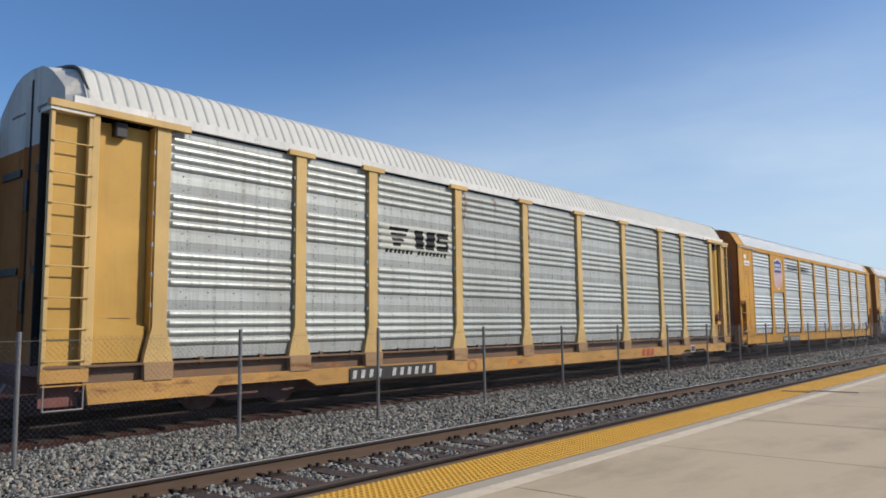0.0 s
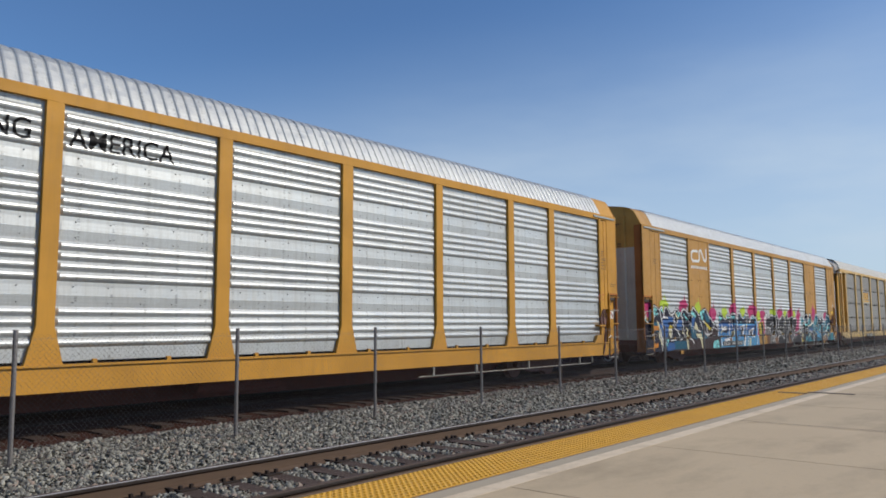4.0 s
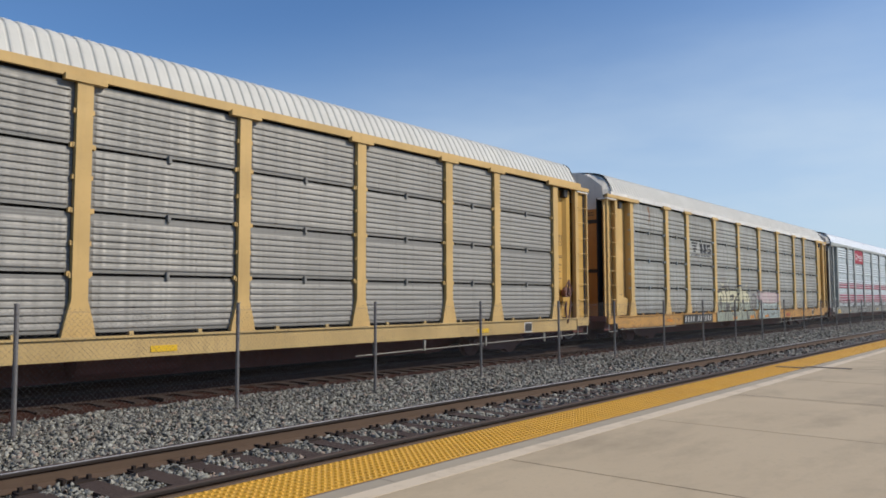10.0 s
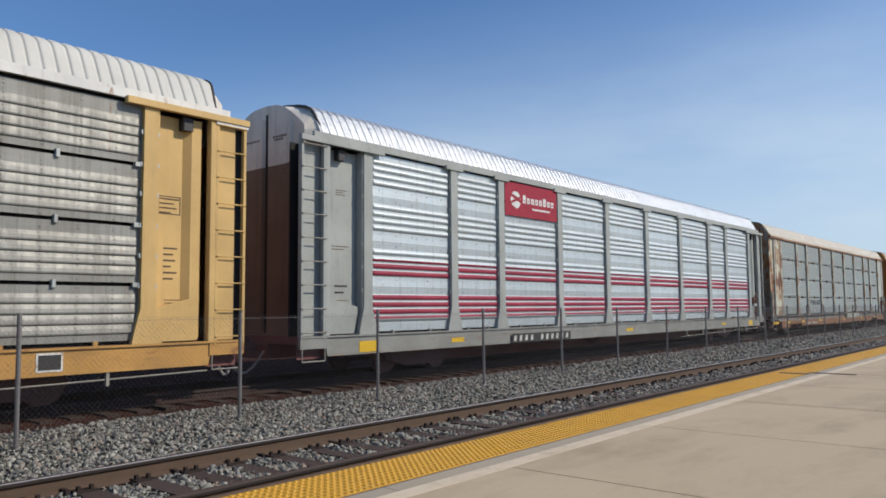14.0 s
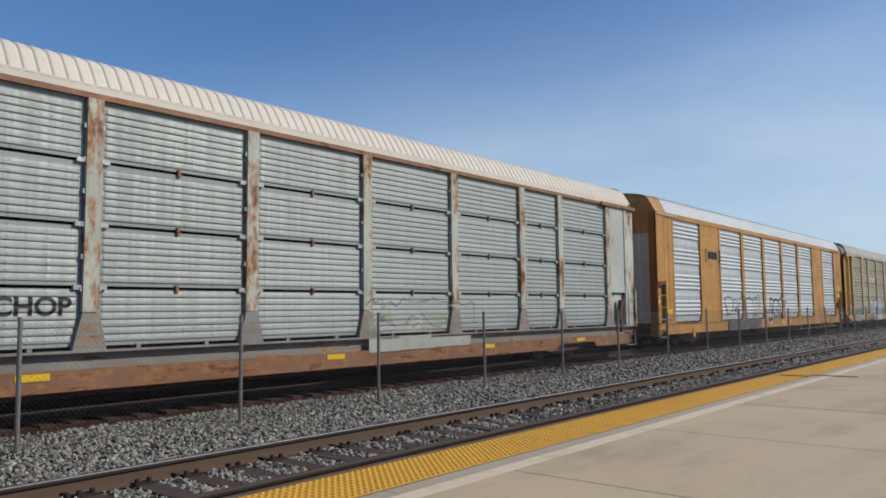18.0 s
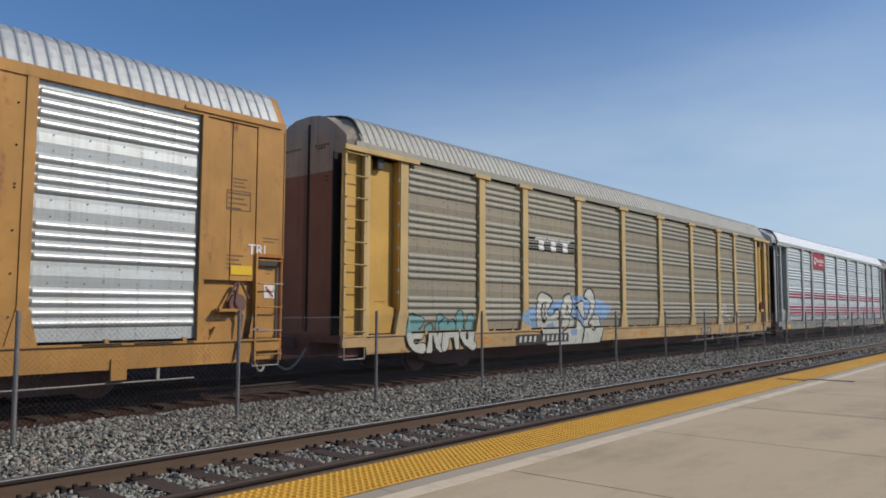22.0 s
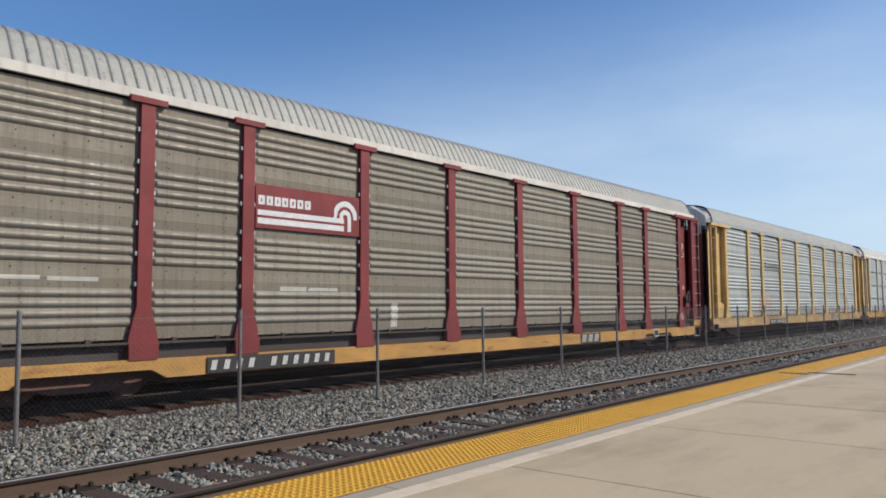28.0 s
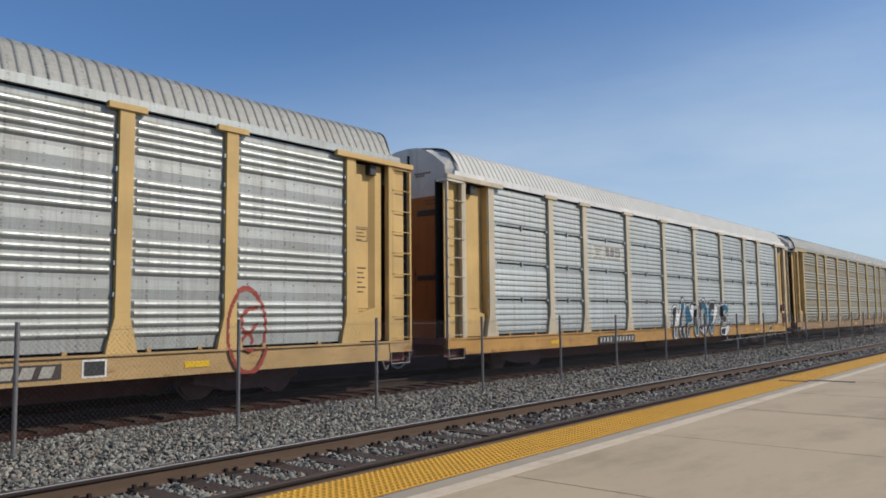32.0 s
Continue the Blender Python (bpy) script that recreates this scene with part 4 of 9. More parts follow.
def staked_car(u, label, sheets, section, posts, sill, roof, eave, doors, ends, cut=4.35, red=(), notch=False, bar=True, length=27.4, bars=True, plated=False, upper=paint_rusty_sill, low_edge=0.50, brake=True, crown=1.0):
    """Auto rack with outside posts, recessed end panels and full-height ladders."""
    global ROOF_LINE
    usual = ROOF_LINE
    ROOF_LINE = [(y, 4.86 + (z - 4.86) * crown) for y, z in usual]
    car = thing("autorack_car", label, "railcar", "cars of the train", at=(u, SIDE_Y, 0))
    spec = {"thing": car, "bays": STAKED, "section": section, "blind": (), "u": u, "length": length}
    underparts(car, length, sill, notch, bar, upper, low_edge, 0.82 if plated else 0.05)
    # black sheets added inside both walls, in place of the unlit interior
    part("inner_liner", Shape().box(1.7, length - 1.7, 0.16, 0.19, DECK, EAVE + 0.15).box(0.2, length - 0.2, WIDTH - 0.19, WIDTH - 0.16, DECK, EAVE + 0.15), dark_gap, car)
    materials = ((sheets, paint_red) if red else (sheets,)) + ((LAPS[sheets],) if section is FULL and sheets in LAPS else ())
    for a, b in STAKED:
        for line in section:
            panel(car, a, b, line, materials, red)
            if section is FINE:
                m = (a + b) / 2
                part("seam", Shape().box(m - 0.004, m + 0.004, 0.083, 0.1, line[0][0], line[-1][0]), dark_sill, car)
            if len(section) > 1 and line is not section[-1]:
                m, z = (a + b) / 2, line[-1][0] + 0.024
                small = section is REED
                for x in (a - 0.02, b - (0.04 if small else 0.10)):
                    part("panel_clip", Shape().box(x, x + (0.06 if small else 0.12), 0.02, 0.09, z - 0.035, z + 0.035), posts if small else sheet_light, car)
                part("panel_clip", Shape().box(m - 0.03, m + 0.03, 0.03, 0.12, z - 0.06, z + 0.06, 0.01), paint_rusty_sill if plated else sheets if small else sheet_light, car)
    far = Shape()
    for a, b in STAKED:
        for line in section:
            far.net([[(a, WIDTH - y, z) for z, y in line], [(b, WIDTH - y, z) for z, y in line]])
    part("far_side_panels", far, (sheets,), car)
    edges = [1.68, 4.52, 6.44, 9.30, 12.15, 15.0, 17.86, 20.71, 22.64, 25.47]
    for i, x in enumerate(edges):
        w = 0.24
        spec.setdefault("flares", []).append((x, x + w))
        line = [(x - 0.13, DECK), (x + w + 0.13, DECK), (x + w + 0.10, DECK + 0.16), (x + w, DECK + 0.55), (x + w, EAVE + 0.02), (x, EAVE + 0.02), (x, DECK + 0.55), (x - 0.10, DECK + 0.16)]
        if plated:
            p = part("post", Shape().prism([(x, DECK + 0.56), (x + w, DECK + 0.56), (x + w, EAVE + 0.02), (x, EAVE + 0.02)], -0.012, 0.085, "y"), paint_post_rust, car)
            part("post_foot", Shape().prism([(x - 0.13, DECK), (x + w + 0.13, DECK), (x + w + 0.10, DECK + 0.16), (x + w, DECK + 0.55), (x, DECK + 0.55), (x - 0.10, DECK + 0.16)], -0.014, 0.085, "y"), grey_band, p)
        else:
            p = part("post", Shape().prism(line, -0.012, 0.085, "y"), posts, car)
            if notch:
                part("post_foot", Shape().prism([(x - 0.12, 0.62), (x + w + 0.12, 0.62), (x + w + 0.13, DECK - 0.001), (x - 0.13, DECK - 0.001)], -0.042, 0.06, "y"), posts if posts is paint_maroon else paint_umber_sill, p)
        part("far_post", Shape().prism(line, WIDTH - 0.085, WIDTH + 0.012, "y"), posts, car)
        if 0 < i < len(edges) - 1 and not plated:
            part("cap", Shape().box(x - 0.20, x + w + 0.20, -0.045, 0.06, EAVE + 0.02, EAVE + 0.115, 0.01), posts, p)
        gussets = Shape()
        for z in (1.25, 1.80, 2.28, 2.76, 3.26, 3.74, 4.25):
            for g in (x - 0.035, x + w):
                gussets.box(g, g + 0.035, 0.01, 0.075, z - 0.035, z + 0.035)
        part("clip_set", gussets, posts if section is REED else sheet_light, p, kind="stuff")
    if plated:
        part("roof_skirt", Shape().box(0.35, length - 0.35, 0.008, 0.05, EAVE + 0.10, EAVE + 0.24), roof, car)
    part("eave_beam", Shape().box(0.35, length - 0.35, -0.005, 0.06, EAVE + (0.02 if plated else 0.085), EAVE + (0.105 if plated else 0.235), 0.0).box(0.35, length - 0.35, WIDTH - 0.06, WIDTH + 0.005, EAVE + 0.085, EAVE + 0.235), eave, car)
    for flip in (False, True):
        def X(x):
            return length - x if flip else x

        def bx(s, a, b, *r):
            return s.box(min(X(a), X(b)), max(X(a), X(b)), *r)
        part("top_rail", bx(Shape(), -0.02, 2.25, -0.075, 0.03, EAVE + 0.005, EAVE + 0.11, 0.012), paint_rusty_sill if plated else posts, car)
        part("corner_post", bx(Shape(), 0.62, 0.74, -0.03, 0.10 if flip and not plated else 0.32, DECK - 0.02, EAVE + 0.02, 0.01), posts, car)
        if plated:
            top = 1.95 if flip else DECK + 0.02
            part("end_plate", bx(Shape(), 0.74, 1.66, 0.0, 0.03, top, EAVE + 0.02, 0.0), paint_mint if flip else doors, car)
            part("corner_plate", bx(Shape(), 0.02, 0.60, 0.03, 0.06, DECK, EAVE + 0.02, 0.0), posts if flip else doors, car)
            if flip:
                part("end_panel", bx(Shape(), 0.74, 1.66, 0.10, 0.13, DECK, 2.0, 0.0), posts, car)
            ladder(car, X(0.58), X(0.05), DECK - 0.25 if not flip else DECK - 0.05, 2.05, -0.02, posts, 0.40)
            if not flip:
                part("step_beam", bx(Shape(), 0.05, 0.82, -0.02, 0.05, 0.48, 0.62, 0.0), black_steel, car)
                # dark plate added in the open sill end, in place of its shade
                part("sill_gusset", bx(Shape(), 0.06, 0.80, 0.09, 0.13, 0.60, DECK, 0.0), dark_sill, car)
                part("roof_end", roof_end_shape(0.17, 0.62), paint_post_rust, car)
            part("air_valve", Shape().tube((X(1.2), 0.02, 1.1), (X(1.15), -0.05, 1.7), 0.09, 8).tube((X(1.05), 0.0, 0.7), (X(1.15), -0.03, 1.2), 0.06, 8), brake_steel, car) if flip else None
            continue
        inner, outer = (0.84, 1.64) if flip else (0.74, 1.64)
        if flip and doors is not paint_maroon:
            fold = [(X(outer), 0.20), (X(1.14), 0.20), (X(1.02), 0.11), (X(inner), 0.11), (X(inner), 0.135), (X(1.03), 0.135), (X(1.15), 0.225), (X(outer), 0.225)]
            part("end_panel", Shape().prism(fold, DECK + 0.06, EAVE - 0.03, "z"), doors, car)
        else:
            part("end_panel", bx(Shape(), inner, outer, 0.20, 0.225, DECK + 0.06, EAVE - 0.03, 0.0), doors, car)
        part("end_return", bx(Shape(), 1.65, 1.68, 0.02, 0.225, DECK, EAVE, 0.0), doors, car)
        # black sheet added deep in the recess so its gap reads as shade
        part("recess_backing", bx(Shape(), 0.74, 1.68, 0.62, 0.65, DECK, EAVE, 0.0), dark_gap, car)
        foot = [(X(inner + 0.03), DECK + 0.02), (X(outer - 0.12), DECK + 0.02), (X(outer), DECK + 0.55), (X(inner), DECK + 0.75)]
        part("panel_apron", Shape().prism(foot, 0.10, 0.20, "y"), doors, car)
        part("ladder_backing", bx(Shape(), 0.22, 0.61, 0.03, 0.06, DECK, EAVE, 0.0) if flip else bx(Shape(), 0.09, 0.61, 0.13, 0.16, DECK, EAVE, 0.0), doors, car)
        # black sheet added behind the ladder, where only shade would be
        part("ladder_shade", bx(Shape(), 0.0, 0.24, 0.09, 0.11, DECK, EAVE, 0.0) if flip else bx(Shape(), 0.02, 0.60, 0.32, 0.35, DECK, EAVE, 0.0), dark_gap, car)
        ladder(car, X(0.60), X(0.05), DECK - 0.05, EAVE + 0.02, 0.0, posts, 0.455, bar_steel if doors in (paint_maroon, paint_grey) else posts)
        if bars and doors is not paint_maroon:
            part("ladder_cap", bx(Shape(), 0.0, 0.64, -0.05, 0.30, EAVE - 0.05, EAVE + 0.003, 0.0), paint_white, car)
        part("corner_bracket", Shape().box(X(1.12) - 0.1, X(1.12) + 0.1, 0.05, 0.21, EAVE - 0.24, EAVE - 0.03, 0.02), mark_black, car)
        small_print(car, min(X(0.9), X(1.45)), max(X(0.9), X(1.45)), 1.52, 1.62, 0.196, 2, print_brown)
        if flip and doors is not paint_maroon:
            small_print(car, X(1.56), X(1.16), 3.0, 3.3, 0.196, 4, print_brown, True)
            small_print(car, X(1.48), X(1.18), 1.9, 2.5, 0.196, 6, print_brown)
        if flip and brake:
            brake_wheel = part("hand_brake", Shape().tube((X(1.18), -0.02, 1.62), (X(1.18), 0.12, 1.62), 0.17, 14).tube((X(1.18), -0.06, 1.60), (X(1.18), -0.02, 1.62), 0.08, 10), dark_sill if doors is paint_maroon else brake_steel, car, "dark grey hand brake" if doors is paint_maroon else "rusty brown hand brake")
            for rod, r in (([(X(1.18), -0.04, 2.0), (X(1.20), -0.04, 1.62), (X(1.10), -0.04, 1.35), (X(1.16), -0.03, 1.0), (X(1.24), -0.02, 0.75)], 0.028), ([(X(1.20), -0.03, 1.95), (X(1.42), -0.02, 1.68)], 0.022),
                           ([(X(1.16), -0.03, 1.95), (X(0.94), -0.02, 1.66)], 0.022), ([(X(1.30), -0.03, 1.48), (X(1.36), -0.03, 1.15), (X(1.30), -0.02, 0.92)], 0.03)):
                part("brake_arm", Shape().path(rod, r, 6), dark_sill if doors is paint_maroon else brake_steel, brake_wheel)
            part("brake_step", bx(Shape(), 1.25, 1.62, -0.10, 0.10, 1.38, 1.50, 0.0), doors, brake_wheel)
            small_print(car, X(1.58), X(1.16), 2.64, 2.71, 0.196, 1, mark_white if doors is paint_maroon else print_brown, doors is not paint_maroon)
        part("jacking_pad", bx(Shape(), 0.02, 0.70, -0.02, 0.06, 0.66, 0.86, 0.0), sill, car)
    if plated:
        end_wall(car, length, ends[0], ends[1], cut, bars)
        r = part("roof", roof_shape(length - 0.34), roof, car)
        r.location.x = 0.17
    else:
        end_wall(car, length, ends[0], ends[1], cut, bars, 0.33, True)
        r = part("roof", roof_shape(length - 1.10), roof, car)
        r.location.x = 0.55
        for a in (0.03, length - 0.62):
            part("far_ladder_plate", Shape().box(a, a + 0.59, WIDTH - 0.30, WIDTH - 0.02, DECK, EAVE + 0.1, 0.02), doors, car)
    ROOF_LINE = usual
    return spec


def flush_car(u, label, sheets, wall, sill, roof, roof_end, ends, bays, blind, cut, length=26.75, gold=False):
    """Auto rack with plated corners flush with its posts."""
    car = thing("autorack_car", label, "railcar", "cars of the train", at=(u, SIDE_Y, 0))
    section = full_section()
    spec = {"thing": car, "bays": bays, "section": section, "blind": blind, "u": u, "length": length,
            "recess": ((0.0, 0.60, 2.36, 0.096), (length - 0.60, length, 2.36, 0.096), (bays[-1][1] + 0.10, length - 0.65, 1.92, 0.086))}
    underparts(car, length, sill, False, True)
    # black sheets that stand for the dark interior behind the panels
    part("inner_liner", Shape().box(0.2, length - 0.2, 0.16, 0.19, DECK, EAVE + 0.2).box(0.2, length - 0.2, WIDTH - 0.19, WIDTH - 0.16, DECK, EAVE + 0.2), dark_gap, car)
    far = Shape()
    for i, (a, b) in enumerate(bays):
        if i in blind:
            mid = (a + b) / 2
            part("blind_panel", Shape().box(a, mid - 0.006, 0.02, 0.06, DECK, EAVE + 0.06), wall, car)
            part("blind_panel", Shape().box(mid + 0.006, b, 0.02, 0.06, DECK, EAVE + 0.06), wall, car)
            bolts = Shape()
            for z in (1.3, 1.9, 2.5, 3.1, 3.15, 3.7, 4.3):
                for x in (a + 0.1, mid - 0.12, mid + 0.12, b - 0.1):
                    bolts.tube((x, 0.03, z), (x, 0.008, z), 0.016, 5)
            part("bolt_set", bolts, dark_gap, car, kind="stuff")
        else:
            for line in section:
                panel(car, a, b, line, (sheets, LAPS[sheets]), ())
        far.net([[(a, WIDTH - y, z) for z, y in section[0]], [(b, WIDTH - y, z) for z, y in section[0]]])
    part("far_side_panels", far, (sheets,), car)
    cuts = [(bays[i][1], bays[i + 1][0]) for i in range(len(bays) - 1)]
    for a, b in cuts:
        m, half = (a + b) / 2, max((b - a) / 2, 0.07)
        line = [(m - half, DECK), (m + half, DECK), (m + half, EAVE + 0.05), (m - half, EAVE + 0.05)]
        if gold or half > 0.1 or bays[0][1] == a or bays[-1][0] == b:
            line = [(m - half - 0.14, DECK), (m + half + 0.14, DECK), (m + half, DECK + 0.55), (m + half, EAVE + 0.05), (m - half, EAVE + 0.05), (m - half, DECK + 0.55)]
        if len(line) > 4:
            spec.setdefault("flares", []).append((m - half, m + half))
        part("post", Shape().prism(line, 0.0, 0.08, "y"), wall, car)
        part("far_post", Shape().prism(line, WIDTH - 0.08, WIDTH, "y"), wall, car)
    part("eave_beam", Shape().box(0.0, length, -0.004, 0.07, EAVE + 0.05, EAVE + 0.22, 0.0).box(0.0, length, WIDTH - 0.07, WIDTH + 0.004, EAVE + 0.05, EAVE + 0.22), wall, car)
    first, last = bays[0][0], bays[-1][1]
    for flip in (False, True):
        e = length - last if flip else first

        def X(x):
            return length - x if flip else x

        def bx(s, a, b, *r):
            return s.box(min(X(a), X(b)), max(X(a), X(b)), *r)
        foot = 1.92 if flip else DECK - 0.02
        mid = 0.66 + (e - 0.76) * 0.5
        part("corner_plate", bx(Shape(), 0.0, 0.62, 0.0, 0.05, 2.42, EAVE + 0.05, 0.0), wall, car)
        part("corner_plate", bx(Shape(), 0.645, mid - 0.012, 0.004, 0.05, foot, EAVE + 0.02, 0.0), wall, car)
        part("corner_plate", bx(Shape(), mid + 0.012, e - 0.10, 0.004, 0.05, foot, EAVE + 0.02, 0.0), wall, car)
        # dark sheet added behind the plates to darken their seams
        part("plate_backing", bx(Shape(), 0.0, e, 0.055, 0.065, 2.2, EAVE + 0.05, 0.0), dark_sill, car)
        part("corner_strip", bx(Shape(), e - 0.095, e + 0.0, -0.006, 0.05, DECK - 0.02, EAVE + 0.05, 0.0), wall, car)
        part("corner_post", bx(Shape(), 0.0, 0.06, 0.0, 0.3, 0.5, EAVE + 0.20, 0.02), paint_rust_door, car)
        # recess behind the ladder, with its notice plates
        part("recess_plate", bx(Shape(), 0.0, 0.54, 0.10, 0.12, 0.52, 2.38, 0.0), wall, car)
        part("recess_plate", bx(Shape(), 0.30, 0.66, 0.24, 0.26, 0.55, 2.42, 0.0), paint_rust_door, car)
        part("recess_plate", bx(Shape(), 0.60, e, 0.09, 0.11, DECK - 0.02, 2.3, 0.0), wall, car)
        part("recess_side", bx(Shape(), 0.615, 0.645, 0.0, 0.26, 0.6, 2.42, 0.0), wall, car)
        part("recess_lip", bx(Shape(), 0.0, 0.62, -0.012, 0.012, 2.36, 2.42, 0.0), paint_rust_door, car)
        plate = part("notice_plate", bx(Shape(), 0.12, 0.36, 0.090, 0.10, 1.62, 1.86, 0.0), paint_white, car, "white notice plate with a red bar")
        part("notice_bar", Shape().prism([(X(0.14), 1.66), (X(0.17), 1.64), (X(0.34), 1.82), (X(0.31), 1.84)], 0.084, 0.090, "y"), CRIMSON_PRINT, plate)
        small_print(car, min(X(0.12), X(0.36)), max(X(0.12), X(0.36)), 2.05, 2.28, 0.098, 4, print_brown)
        flare = [(X(e - 0.09), 1.45), (X(e - 0.26), DECK), (X(e - 0.09), DECK)]
        part("gusset", Shape().prism(flare, -0.004, 0.004, "y"), wall, car)
        rungs = new("ladder")
        rungs.parent = car
        for i in range(5):
            z = 0.62 + 0.42 * i
            part("rung", Shape().path([(X(0.03), 0.02, z), (X(0.05), -0.06, z), (X(0.57), -0.06, z), (X(0.60), 0.02, z)], 0.013, 6), bar_steel if i % 2 else wall, rungs)
        part("stile", bx(Shape(), 0.60, 0.635, -0.05, 0.03, 0.5, 2.42, 0.0), wall, rungs)
        part("top_angle", bx(Shape(), 0.12, e + 0.35, -0.035, -0.004, EAVE + 0.10, EAVE + 0.15, 0.0), wall if flip and not gold else sheet_light, car)
        small_print(car, min(X(0.80), X(1.15)), max(X(0.80), X(1.15)), 3.55, 3.75, 0.0, 3, print_brown)
        if flip:
            small_print(car, X(1.25), X(0.75), 3.15, 3.5, 0.0, 4, print_brown, True)
            small_print(car, X(1.25), X(0.85), 2.1, 2.4, 0.0, 4, CRIMSON_PRINT if gold else print_brown)
            small_print(car, X(0.50), X(0.08), 2.62, 2.74, -0.003, 2, print_brown)
            brake = part("hand_brake", Shape().tube((X(0.98), -0.02, 1.52), (X(0.98), 0.09, 1.52), 0.17, 14).tube((X(0.98), -0.05, 1.52), (X(0.98), -0.02, 1.52), 0.07, 10), brake_steel, car, "rusty hand brake")
            for rod, r in (([(X(0.98), -0.03, 1.9), (X(1.04), -0.03, 1.55), (X(0.90), -0.03, 1.30), (X(0.97), -0.03, 0.80), (X(1.03), -0.02, 0.55)], 0.026), ([(X(1.02), -0.03, 1.88), (X(1.22), -0.02, 1.55)], 0.022),
                           ([(X(0.93), -0.03, 1.88), (X(0.76), -0.02, 1.60)], 0.022)):
                part("brake_arm", Shape().path(rod, r, 6), brake_steel, brake)
            part("brake_step", bx(Shape(), 1.02, 1.40, -0.10, 0.06, 1.38, 1.43, 0.0), wall, brake)
            part("brace", Shape().prism([(X(0.66), 0.92), (X(0.74), 0.92), (X(0.66), 1.35), (X(0.645), 1.35)], -0.02, 0.0, "y"), wall, car)
            part("sill_bracket", Shape().prism([(X(1.55), DECK), (X(1.42), 1.12), (X(1.12), 1.12), (X(1.10), DECK)], -0.03, 0.05, "y"), wall, car)
            part("lever", Shape().path([(X(0.72), -0.04, 1.02), (X(0.60), -0.05, 1.10), (X(0.48), -0.05, 1.02), (X(0.35), -0.05, 1.04)], 0.016, 6), bar_steel, car)
        if not flip:
            part("lever", Shape().path([(0.50, -0.03, 1.06), (0.66, -0.05, 1.10), (0.86, -0.05, 1.08), (0.86, -0.03, 0.98)], 0.016, 6), bar_steel, car)
            part("valve_cap", Shape().tube((0.68, 0.03, 1.0), (0.68, -0.03, 1.0), 0.055, 10), wall, car)
        if not gold:
            slots = Shape()
            for p, q in ((e + 0.08, e + 0.2), (e + 0.45, e + 1.1), (e + 1.3, e + 1.9)):
                bx(slots, p, q, -0.037, -0.034, DECK - 0.03, DECK - 0.004, 0.0)
            part("slot_set", slots, dark_gap, car, kind="stuff")
            part("notice_plate", bx(Shape(), 0.70, 1.14, -0.012, 0.003, 2.02 if flip else 1.22, 2.18 if flip else 1.38, 0.0), reflector, car, "yellow notice plate")
            part("jack_bracket", bx(Shape(), 2.95, 3.2, -0.03, 0.02, 0.34, 0.66, 0.0), wall, car)
        elif not flip:
            part("label_plate", bx(Shape(), 0.72, 1.02, -0.004, 0.004, 4.28, 4.46, 0.0), paint_white, car, "white label")
            part("label_plate", bx(Shape(), 0.72, 1.42, -0.006, 0.004, 3.98, 4.20, 0.0), paint_white, car, "white label with faint bars")
            small_print(car, 0.78, 1.36, 4.0, 4.18, -0.007, 1, print_brown)
            small_print(car, 1.08, 1.38, 2.2, 2.5, 0.0, 4, CRIMSON_PRINT)
            small_print(car, 0.68, 0.95, 2.55, 2.65, 0.0, 1, print_brown)
            small_print(car, 1.05, 1.30, 1.35, 1.55, 0.0, 3, CRIMSON_PRINT, True)
        part("roof_end", roof_end_shape(X(0.0), X(0.16 if flip and not gold else 0.95)), roof_end, car)
    end_wall(car, length, ends[0], ends[1], cut, False, 0.035)
    r = part("roof", roof_shape(length - (1.9 if gold else 1.10)), roof, car)
    r.location.x = 0.95
    return spec


def roof_end_shape(a, b):
    a, b = min(a, b), max(a, b)
    return Shape().net([[(x, y, z - 0.008) for y, z in ROOF_LINE] for x in (a, b)])


